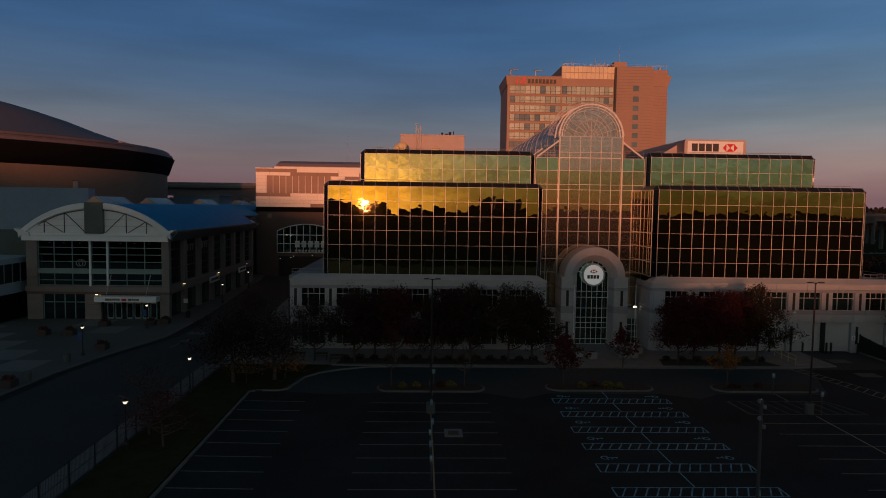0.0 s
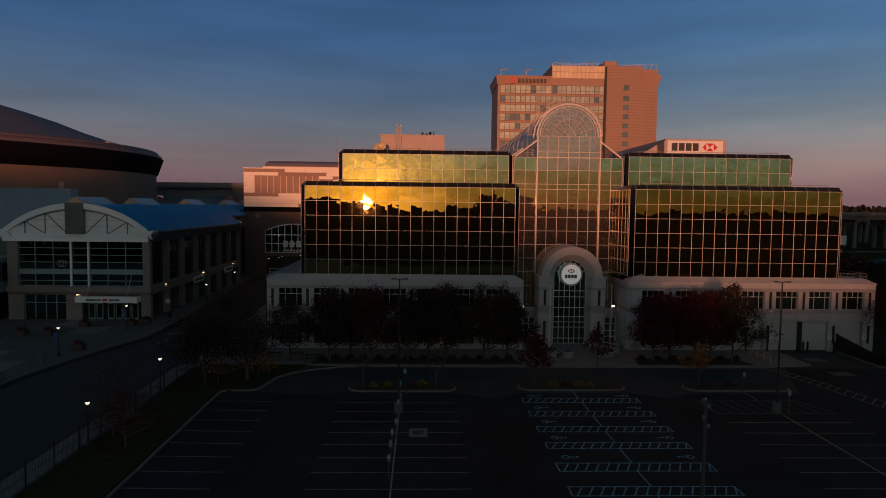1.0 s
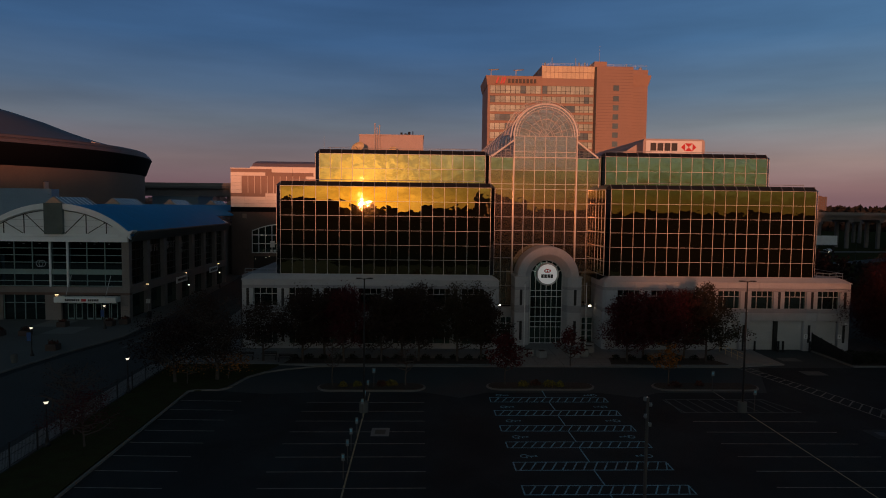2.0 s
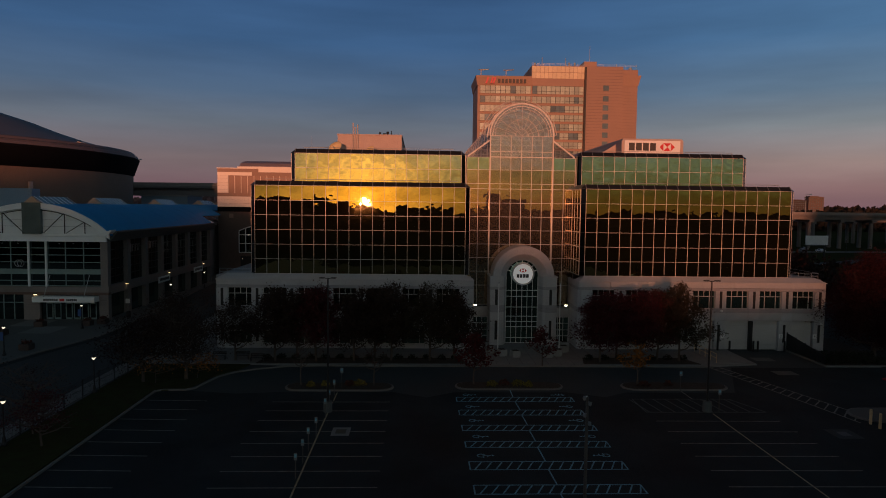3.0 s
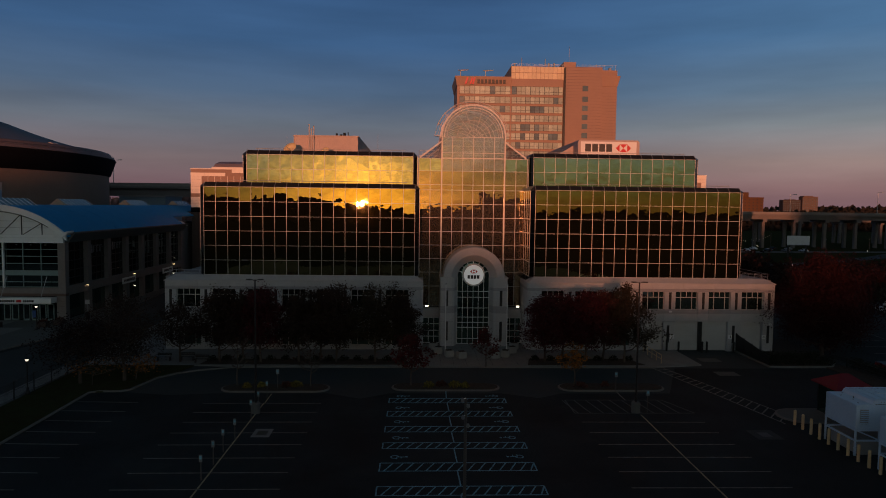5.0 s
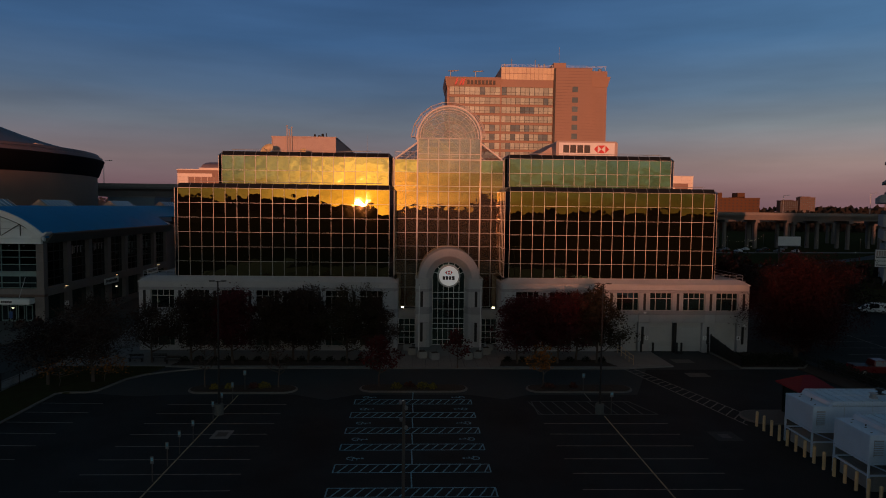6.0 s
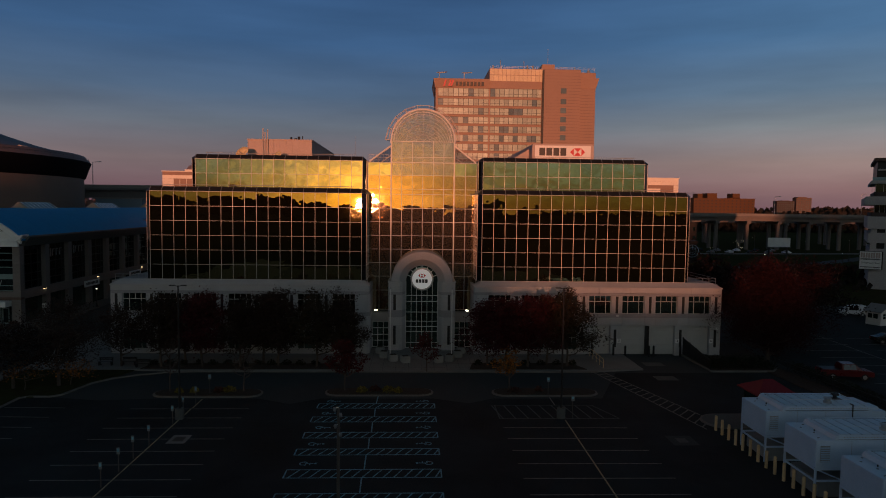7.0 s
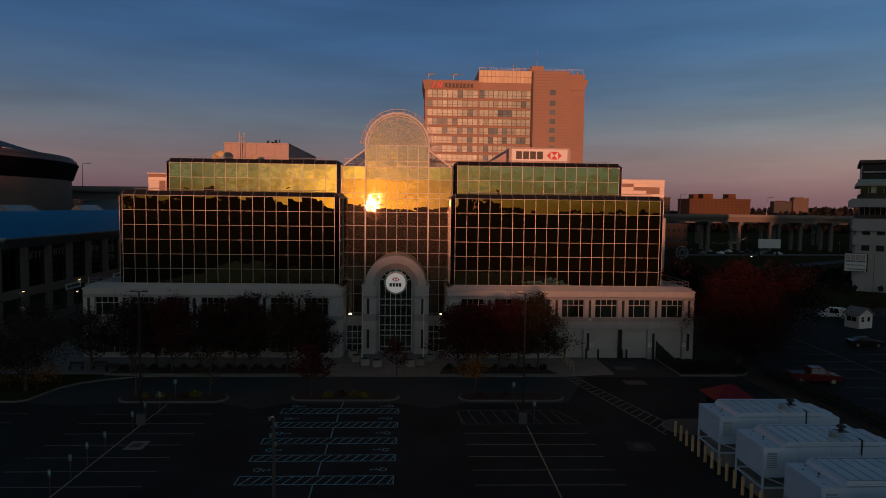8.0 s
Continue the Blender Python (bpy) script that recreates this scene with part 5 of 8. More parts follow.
def harbour_hall():
    base = (25.0, 190.0, 0.0)
    t = thing("sports_hall", "long hall with striped pale cladding over dark brick", "building", base)
    o = pose(-base[0], -base[1], 0)
    Y = 167.0
    low = part("brick_base", Geo().box(-41, Y + 0.2, 0, 90, 215, 16.2), BRICK, t, "dark brown brick base", at=o)
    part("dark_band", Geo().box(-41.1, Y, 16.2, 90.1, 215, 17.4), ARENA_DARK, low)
    up = part("clad_wall", Geo().box(-41, Y + 0.25, 17.4, 90, 215, 26.95), CLAD_TAN, t, "pale and tan horizontal cladding", at=o)
    r2 = random.Random(3)
    for a, b in ((-41.1, -8.0), (70, 90.1)):
        for j in range(11):
            z = 17.4 + j * 0.87
            x = a
            while x < b - 0.1:
                w = min(r2.choice((3.4, 5.2, 6.8)), b - x)
                tan = r2.random() < (0.36 if j != 9 else 0.6)
                if not (4 <= j <= 8 and x + w > -38.4 and x < -22.5):
                    part("cladding_panel", Geo().box(x + 0.02, Y + (0.1 if tan else 0.06), z + 0.015, x + w - 0.02, Y + 0.26, z + 0.855), CLAD_TAN if tan else CLAD_WHITE, up)
                elif x < -38.5:
                    part("cladding_panel", Geo().box(x + 0.02, Y + 0.06, z + 0.015, -38.5, Y + 0.26, z + 0.855), CLAD_WHITE, up)
                x += w
    part("louvre_field", Geo().box(-38.45, Y + 0.2, 20.9, -22.5, Y + 0.3, 25.2), CLAD_TAN, up)
    for i in range(11):
        part("louvre_mullion", Geo().box(-38.45 + i * 1.6, Y + 0.05, 20.9, -38.35 + i * 1.6, Y + 0.22, 25.2), CLAD_WHITE, up)
    part("parapet", Geo().box(-41.2, Y - 0.05, 26.95, 90.2, Y + 0.5, 27.15), CLAD_WHITE, up)
    prof = [(Y + 8, 27.0), (Y + 8, 28.0), (Y + 9.5, 28.9), (Y + 13, 29.6), (Y + 18, 30.0), (Y + 30, 30), (Y + 30, 27)]
    part("curved_roof", Geo().prism(prof, "x", -37.8, 40), RIM_ROOF, t, "low curved metal roof", at=o)
    part("roof_edge", Geo().box(-38.2, Y + 7.7, 27.0, 40, Y + 8.1, 27.9), CLAD_WHITE, t, at=o)
    # arched window with grid
    aw = part("arched_window", Geo().prism([(-35.8, 5.9), (-35.8, 11.4), (-34.5, 12.0), (-32.5, 12.7), (-29.9, 13.1), (-27, 13.1), (-24, 12.5), (-21, 11.4), (-21, 5.9)], "y", Y + 0.05, Y + 0.22), WINDOW, t, "wide arched window with white grid", at=o)
    for i in range(10):
        x = -35.8 + i * 1.64
        zt = 13.1 - ((x + 28.4) / 7.4) ** 2 * 1.7
        part("bar", Geo().box(x - 0.09, Y - 0.06, 5.9, x + 0.09, Y + 0.08, zt), WHITE, aw)
    for z in (5.95, 8.2, 10.4):
        part("bar", Geo().box(-35.8, Y - 0.05, z - 0.1, -21, Y + 0.08, z + 0.1), WHITE, aw)
    part("arch_bar", Geo().path([(-35.8 + i * 0.74, Y, 13.1 - ((-35.8 + i * 0.74 + 28.4) / 7.4) ** 2 * 1.7) for i in range(21)], 0.14), WHITE, aw)
    letter_bars(aw, -31.3, -21.5, 7.3, 8.9, Y - 0.08, 6, WHITE, 0.3)
    letter_bars(aw, -31.3, -21.5, 6.2, 6.7, Y - 0.08, 12, WHITE, 0.3)
    # flat black sheet on the wall, painting the unlit entrance
    part("entrance_void", Geo().box(-35.5, Y + 0.1, 0, -21, Y + 0.25, 5.0), BLACK, t, at=o)
    for x, z in ((-35, 4.3), (-32.4, 4.6), (-31.6, 4.9), (-27, 5.2), (-33.4, 10.3), (-32.3, 10.2)):
        part("entrance_lamp", Geo().box(x - 0.08, Y - 0.15, z, x + 0.08, Y + 0.05, z + 0.12), LANTERN_GLOW, t, at=o)
    end = part("end_bay", Geo().box(83.5, Y - 0.06, 0, 90.6, Y + 0.2, 17.3), CLAD_GREY, t, "pale grey panelled end bay", at=o)
    for j in range(8):
        part("end_panel", Geo().box(83.52, Y - 0.12, 0.1 + j * 2.15, 90.58, Y - 0.06, 2.2 + j * 2.15), CLAD_GREY, end)
    part("vent_box", Geo().box(-38.2, Y - 0.05, 14.6, -37.2, Y + 0.25, 15.7), CLAD_TAN, low)
    solid("antenna", Geo().tube((0, 0, 0), (0, 0, 7), 0.07, 0.03, 6), STEEL_GREY, "thin roof mast on the hall", "antenna", (-19.5, Y + 12, 29.5))
    solid("antenna", Geo().tube((0, 0, 0), (0, 0, 14.1), 0.09, 0.03, 6), STEEL_GREY, "tall thin roof mast on the hall", "antenna", (3.0, 210, 26.9))


harbour_hall()


# ---- barrel-roofed pavilion ----
# beige of the dormer gables, with their warm light in the colour
BEIGE_PANEL = paint("warm_lit_beige_panel", (0.46, 0.35, 0.25), (0.38, 0.29, 0.21), 0.7, 0, 0.4, 14, 0.05)

EAVE = paint("slate_green_eave", (0.13, 0.155, 0.15), (0.10, 0.12, 0.117), 0.6, 0, 0.4, 14, 0.05)


def pavilion():
    base = (-48.7, 126.0, 0.15)
    t = thing("pavilion", "barrel-roofed glass pavilion with white gable and blue roof", "building", base)
    o = pose(-base[0], -base[1], -base[2])
    X0, X1, Y, YB, CX = -59.3, -38.2, 101.5, 152.0, -48.75
    core = part("wall", Geo().box(X0 + 0.7, Y + 0.9, 0.15, X1 - 0.7, YB, 12.1), ARENA_DARK, t, "beige stone piers with dark glazing", at=o)

    def arch_z(x, rise=4.55, half=11.3, z0=13.3):
        k = (half * half + rise * rise) / (2 * rise)
        return z0 + math.sqrt(max(0, k * k - (x - CX) ** 2)) - (k - rise)
    xs = steps(CX - 11.3, CX + 11.3, 24)
    g = Geo()
    prof = [(x, arch_z(x)) for x in xs]
    g.prism(prof + [(x, z - 0.25) for x, z in prof[::-1]], "y", Y - 0.3, YB)
    roof = part("barrel_roof", g, PAV_ROOF, t, "curved standing-seam blue metal roof", at=o)
    for k in range(10):
        y = Y + 2.5 + k * 5.0
        sm = Geo()
        for a, b in zip(prof[6:], prof[7:]):
            sm.tube((a[0], y, a[1] + 0.02), (b[0], y, b[1] + 0.0), 0.02, n=4, caps=False)
        part("roof_seam", sm, PAV_ROOF, roof)
    gab = part("gable", Geo().prism([(X0 + 0.2, 12.2), (X0 + 0.2, 13.4)] + [(x, arch_z(x) - 0.3) for x in xs[1:-1]] + [(X1 - 0.2, 13.4), (X1 - 0.2, 12.2)], "y", Y - 0.1, Y + 0.5), PAV_WHITE, t, "pale gable with trusswork lines", at=o)
    rim = Geo()
    for a, b in zip(prof, prof[1:]):
        rim.prism([(a[0], a[1] + 0.12), (b[0], b[1] + 0.12), (b[0], b[1] - 0.75), (a[0], a[1] - 0.75)], "y", Y - 0.55, Y - 0.1)
    part("arch_trim", rim, PAV_WHITE, gab)
    part("cornice", Geo().box(X0 - 0.3, Y - 0.5, 12.15, X1 + 0.3, Y - 0.1, 12.9).box(X0 - 0.3, Y - 0.4, 12.95, X1 + 0.3, Y - 0.1, 13.35), PAV_WHITE, gab)
    for s, xe in ((-1, X0), (1, X1)):
        part("eave_bracket", Geo().prism([(xe - s * 1.0, 13.3), (xe + s * 1.2, 14.0), (xe + s * 1.2, 13.75), (xe + s * 0.2, 12.9), (xe - s * 1.0, 12.9)], "y", Y - 0.7, Y + 0.9), PAV_WHITE, gab)
    for s in (-1, 1):
        for x, z in ((4.6, 16.3), (7.6, 15.1)):
            part("truss_post", Geo().box(CX + s * x - 0.05, Y - 0.2, 13.3, CX + s * x + 0.05, Y - 0.1, z), MULLION_DARK, gab)
        for xa, xb, zb in ((1.45, 4.5, 16.4), (4.8, 7.5, 15.1)):
            part("truss_brace", Geo().tube((CX + s * xa, Y - 0.15, 13.4), (CX + s * xb, Y - 0.15, zb), 0.055, n=5), MULLION_DARK, gab)
    inner = [(x, Y - 0.14, arch_z(x) - 0.95) for x in xs[3:-3]]
    part("truss_chord", Geo().path(inner, 0.05, 5), MULLION_DARK, gab)
    for z in (14.4, 15.4):
        part("panel_line", Geo().box(CX - 8.6, Y - 0.12, z, CX + 8.6, Y - 0.1, z + 0.04), STEEL_GREY, gab)
    part("dark_bay", Geo().box(CX - 1.35, Y - 0.75, 13.3, CX + 1.35, Y - 0.1, 18.0), BAY_GLASS, gab, "dark glazed centre bay")
    # dormers along the ridge
    rear = [(x, z) for x, z in prof if x < -41.9]
    link = [(x, z) for x, z in prof if x < -40.2]
    part("link_roof", Geo().prism(link + [(x, z - 0.25) for x, z in link[::-1]], "y", YB + 0.02, 166.4), PAV_ROOF, t, "curved blue metal roof of the link", at=o)
    part("rear_roof", Geo().prism(rear + [(x, z - 0.25) for x, z in rear[::-1]], "y", 166.42, 199), PAV_ROOF, t, "curved blue metal roof of the rear part", at=o)
    part("rear_wall", Geo().box(X0 + 0.7, YB + 0.1, 0.15, -42.3, 198.5, 13.2), PAV_STONE, t, at=o)
    part("roof_return", Geo().prism([(-41.9, 13.3), (-41.9, 15.4), (-38.0, 14.1), (X1 + 1.3, 13.3)], "y", YB, YB + 0.5), PAV_WHITE, t, "white end of the eave", at=o)
    for k, y in enumerate((102.6, 121.6, 148.5, 177, 194)):
        d = part("dormer", Geo().prism([(CX - 1.85, 17.45), (CX, 18.95), (CX + 1.85, 17.45)], "y", y - 1.6, y - 1.1), BEIGE_PANEL, roof, "glazed roof lantern with beige gable coloured as if lit")
        part("lantern_roof", Geo().prism([(CX - 1.8, 17.5), (CX - 1.8, 17.6), (CX, 18.9), (CX + 1.8, 17.6), (CX + 1.8, 17.5)], "y", y - 1.1, y + 7.9), SKYLIGHT, d)
        for q in range(8):
            part("lantern_bar", Geo().tube((CX, y - 0.8 + q * 1.3, 18.93), (CX + 1.8, y - 0.8 + q * 1.3, 17.63), 0.05, n=4), WHITE, d)
    # front glazing
    fg = part("front_glazing", Geo().box(-57.6, Y + 0.45, 5.3, -39.0, Y + 0.5, 12.1), PAV_GLASS, t, "dark glazing with thin grid", at=o)
    for x in (-57.6, -55.25, -52.55, -44.4, -41.7, -39.0):
        part("mullion", Geo().box(x - 0.05, Y + 0.3, 5.3, x + 0.05, Y + 0.45, 12.1), TEAL, fg)
    for z in (5.35, 6.12, 8.95, 10.05, 11.1):
        part("transom", Geo().box(-57.6, Y + 0.31, z - 0.05, -39.0, Y + 0.45, z + 0.05), TEAL, fg)
    part("spandrel", Geo().box(-57.6, Y + 0.2, 7.13, -39.0, Y + 0.42, 7.9), TEAL, fg)
    for x in (-55.9, -53.8, -51.4, -45.3, -43.2, -41.0):
        part("ceiling_lamp", Geo().lathe([(0.12, 0), (0.14, 0.06), (0.02, 0.1)], 8), STEEL_GREY, fg, at=pose(x, Y + 0.36, 11.75))
    for x in (-51.5, -51.1):
        part("ring_art", Geo().path([(x + 0.5 * math.cos(radians(a)), Y + 0.36, 8.75 + 0.5 * math.sin(radians(a))) for a in range(0, 361, 30)], 0.045, 5), STEEL_GREY, fg)
    for x in (-49.8, -47.2):
        part("white_mullion", Geo().box(x - 0.13, Y + 0.05, 5.0, x + 0.13, Y + 0.35, 12.2), PAV_WHITE, fg)
    for z0, z1 in ((0.15, 4.0), (5.25, 12.2)):
        for xa, xb in ((-59.2, -57.6), (-39.0, -37.9)) if z0 > 1 else ((-59.2, -56.9), (-50.6, -48.2), (-39.3, -37.9)):
            zs = steps(z0, z1, 5)
            for a, b in zip(zs, zs[1:]):
                part("stone_block", Geo().box(xa, Y - 0.05, a + 0.015, xb, Y + 0.95, b - 0.015), PAV_STONE, core)
    part("stone_band", Geo().box(-59.4, Y - 0.15, 4.4, X1 + 0.4, Y + 0.9, 5.25), PAV_STONE, core)
    part("brown_band", Geo().box(-59.3, Y - 0.02, 4.0, X1 + 0.3, Y + 0.9, 4.4), BRICK, core)
    lw = part("lower_glazing", Geo().box(-56.9, Y + 0.4, 0.2, -50.6, Y + 0.5, 4.0), PAV_GLASS, t, at=o)
    for x in steps(-56.9, -50.6, 4):
        part("mullion", Geo().box(x - 0.05, Y + 0.25, 0.2, x + 0.05, Y + 0.4, 4.0), TEAL, lw)
    part("transom", Geo().box(-56.9, Y + 0.26, 2.7, -50.6, Y + 0.4, 2.8), TEAL, lw)
    ent = part("entrance", Geo().box(-48.2, Y + 0.4, 0.2, -39.3, Y + 0.5, 3.2), PAV_GLASS, t, "row of glazed entrance doors", at=o)
    for i in range(6):
        x = -47.4 + i * 1.2 + (0.5 if i > 1 else 0)
        part("door_frame", Geo().box(x, Y + 0.25, 0.2, x + 0.1, Y + 0.4, 2.7).box(x + 0.9, Y + 0.25, 0.2, x + 1.0, Y + 0.4, 2.7).box(x, Y + 0.25, 2.6, x + 1.0, Y + 0.4, 2.75).box(x, Y + 0.25, 0.2, x + 1.0, Y + 0.4, 0.45), TEAL, ent)
    can = part("canopy", Geo().box(-48.5, Y - 1.6, 3.05, -39.3, Y + 0.3, 3.85), PAV_WHITE, t, "white sign canopy hung on rods", bevel=0.04, at=o)
    letter_bars(can, -46.8, -44.6, 3.28, 3.6, Y - 1.6, 7, INK, 0.25)
    letter_bars(can, -43.4, -41.8, 3.28, 3.6, Y - 1.6, 6, INK, 0.25)
    part("logo_shape", Geo().box(-44.4, Y - 1.63, 3.25, -43.7, Y - 1.6, 3.62), RED, can)
    for x in (-46.9, -41.0):
        part("hanger_rod", Geo().tube((x, Y - 1.3, 3.8), (x + 0.3, Y, 7.0), 0.05, n=5), STEEL_GREY, can)
    # long side towards the street
    ys = steps(Y + 0.9, YB, 7)
    for i, (a, b) in enumerate(zip(ys, ys[1:])):
        sg = part("side_glazing", Geo().box(X1 - 0.72, a, 5.3, X1 - 0.66, b, 12.1), PAV_GLASS, t, "dark side glazing", at=o)
        for q in steps(a, b, 4)[1:-1]:
            part("mullion", Geo().box(X1 - 0.68, q - 0.05, 5.3, X1 - 0.55, q + 0.05, 12.1), MULLION_DARK, sg)
        for z in (6.5, 7.7, 9.2, 10.7):
            part("transom", Geo().box(X1 - 0.68, a, z - 0.05, X1 - 0.56, b, z + 0.05), MULLION_DARK, sg)
        part("pier", Geo().box(X1 - 0.9, a - 0.6, 0.15, X1 + 0.05, a + 0.6, 12.15), PAV_STONE, core)
        part("ground_floor_glazing", Geo().box(X1 - 0.75, a + 0.6, 0.3, X1 - 0.66, b - 0.6, 3.9), WINDOW, core)
    part("pier", Geo().box(X1 - 0.9, YB - 0.6, 0.15, X1 + 0.05, YB + 0.6, 12.15), PAV_STONE, core)
    part("side_band", Geo().box(X1 - 0.8, Y + 0.9, 4.0, X1 + 0.15, YB + 0.6, 5.3), PAV_STONE, core)
    part("side_eave", Geo().prism([(X1 - 1.0, 12.15), (X1 + 0.3, 12.15), (X1 + 1.3, 13.55), (X1 + 1.3, 13.8), (X1 - 1.0, 13.6)], "y", Y + 0.9, YB + 0.8), EAVE, core, "dark slate-green sloping eave")
    for y0, z in ((121, 4.1), (140, 4.1)):
        s = part("side_sign", Geo().box(X1 + 0.15, y0, z - 0.6, X1 + 0.3, y0 + 5.5, z + 0.5), PAV_WHITE, t, "white sign with dark bars", at=o)
        for q in range(9):
            part("letter_bar", Geo().box(X1 + 0.3, y0 + 0.5 + q * 0.5, z - 0.25, X1 + 0.33, y0 + 0.85 + q * 0.5, z + 0.2), INK, s)
    for y in (108, 126, 146):
        lm = part("wall_lamp", Geo().box(X1 + 0.1, y - 0.15, 5.0, X1 + 0.5, y + 0.15, 5.2), BLACK, t, "lit wall lamp", at=o)
        part("lens", Geo().box(X1 + 0.12, y - 0.12, 4.96, X1 + 0.48, y + 0.12, 4.998), LAMP_WARM, lm)
    lm = part("wall_lamp", Geo().box(-48.9, Y - 0.5, 4.1, -48.5, Y - 0.16, 4.3), BLACK, t, "lit wall lamp", at=o)
    part("lens", Geo().box(-48.88, Y - 0.48, 4.03, -48.52, Y - 0.2, 4.098), LAMP_WARM, lm)
    for y, z in ((111.5, 10.6), (119, 10.7)):
        ws = part("window_sign", Geo().box(X1 - 0.62, y, z - 0.7, X1 - 0.55, y + 0.25, z + 0.7), STEEL_GREY, t, at=o)
        for q in range(3):
            part("bar", Geo().box(X1 - 0.62, y + 0.6 + q * 1.1, z - 0.6, X1 - 0.55, y + 0.8 + q * 1.1, z + 0.6).box(X1 - 0.62, y + 0.6 + q * 1.1, z + 0.4, X1 - 0.55, y + 1.3 + q * 1.1, z + 0.6), STEEL_GREY, ws)


pavilion()

# ---- arena bowl behind the pavilion ----
AC = (-122.5, 170.0, 0.0)
RIM_BAND = paint("mauve_metal_band", (0.15, 0.115, 0.12), (0.115, 0.09, 0.095), 0.6, 0.1, 0.1, 5, 0.04)
arena = thing("arena", "huge round arena with dark flared fascia and domed roof", "arena", AC)
part("wall", Geo().lathe([(54.65, 0), (54.65, 27)], 128), ARENA_WALL, arena, "brown drum wall", smooth=True)
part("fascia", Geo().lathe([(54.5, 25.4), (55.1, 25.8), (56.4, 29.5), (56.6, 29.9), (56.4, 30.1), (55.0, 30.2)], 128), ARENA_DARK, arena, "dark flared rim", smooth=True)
part("rim_band", Geo().lathe([(56.2, 30.1), (56.1, 30.75), (55.5, 30.85), (55.2, 31.7), (54.7, 31.9), (52.5, 32.0)], 128), RIM_BAND, arena, "dull mauve metal rim band")
rail = Geo().lathe([(55.9, 31.1), (55.9, 31.16), (55.84, 31.16), (55.84, 31.1)], 128)
for i in range(64):
    c, n = math.cos(math.tau * i / 64) * 55.87, math.sin(math.tau * i / 64) * 55.87
    rail.tube((c, n, 30.7), (c, n, 31.12), 0.03, n=4)
part("rim_rail", rail, MULLION_DARK, arena)
part("dome", Geo().lathe([(0.01, 44.7), (5, 44.55), (10, 44.1), (14.8, 43.35), (18.8, 42.5), (24.4, 40.9), (31.4, 38.65), (37.5, 36.25), (44, 34.1), (50, 32.5), (54, 31.6)], 128), ARENA_ROOF, arena, "low domed metal roof", smooth=True)
part("roof_hatch", Geo().prism([(-0.9, 0), (1.1, 0), (0.7, 0.65), (-0.3, 0.7)], "y", -0.9, 0.9), PENT, arena, "pale sunlit roof hatch", bevel=0.06, at=pose(52.6, -11.9, 31.5, 0, 12, -13))
vent = part("wall_vent", Geo().box(-0.4, -0.4, 0, 0.4, 0.4, 2.3), PENT, arena, at=pose(48.5, -25.4, 20.1, 0, 0, 62))
part("hood", Geo().box(-0.6, -0.5, 2.3, 0.6, 0.5, 2.45), RIM_BAND, vent)
sid = thing("siding_block", "blue-grey siding block beside the arena", "building", (-75, 130, 0))
part("wall", Geo().box(-40, -18, 0, 19.4, -14.5, 20.3), BLUE_SIDING, sid)
for i in range(14):
    part("siding_board", Geo().box(-40, -18.06, 13.35 + i * 0.5, 20.05, -18.0, 13.81 + i * 0.5), BLUE_SIDING, sid)
TEAL_WALL = paint("dark_teal_wall", (0.07, 0.11, 0.105), (0.05, 0.08, 0.077), 0.5, 0, 0.3, 8, 0.03)
part("lower_wall", Geo().box(-40, -18.3, 0, 20.0, -18.0, 13.3), TEAL_WALL, sid, "dark teal lower wall")
wb = thing("white_annex", "low white block with a dark ribbon window", "building", (-68, 99, 0.15))
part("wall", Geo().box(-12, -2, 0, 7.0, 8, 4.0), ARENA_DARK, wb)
part("upper_storey", Geo().box(-12, -3.5, 4.0, 7.3, 8, 9.3), ANNEX, wb, bevel=0.05)
part("window", Geo().box(-12, -3.6, 5.3, 6.7, -3.48, 8.5), GLASS_DARK, wb)
sw = part("side_window", Geo().box(7.25, -2.6, 5.7, 7.36, 7.2, 8.5), BLACK, wb, "dark ribbon window")
for q in steps(-2.6, 7.2, 5):
    part("mullion", Geo().box(7.3, q - 0.08, 5.7, 7.42, q + 0.08, 8.5), BLUE_SIDING, sw)
back = thing("low_store", "low blue-grey shed behind the pavilion", "building", (-52, 206, 0))
part("wall", Geo().box(-24, 0, 0, -10, 14, 20.2), BLUE_SIDING, back)
part("roof", Geo().box(-24.4, -0.4, 20.2, -9.6, 14.4, 20.6), ROOF_GREY, back)


# brick darkened in its colour for shade the sun here doesn't leave
SHADED_BRICK = paint("shade_black_brick", (0.026, 0.021, 0.02), (0.018, 0.015, 0.014), 0.9, 0, 0.2, 6, 0.1)
BRICK_DARK = paint("dark_brick", (0.07, 0.05, 0.045), (0.05, 0.036, 0.032), 0.85, 0, 0.2, 6, 0.1)
# ---- elevated roads ----
PARAPET = paint("pale_parapet_concrete", (0.25, 0.225, 0.21), (0.18, 0.165, 0.155), 0.85, 0, 0.08, 4, 0.1)


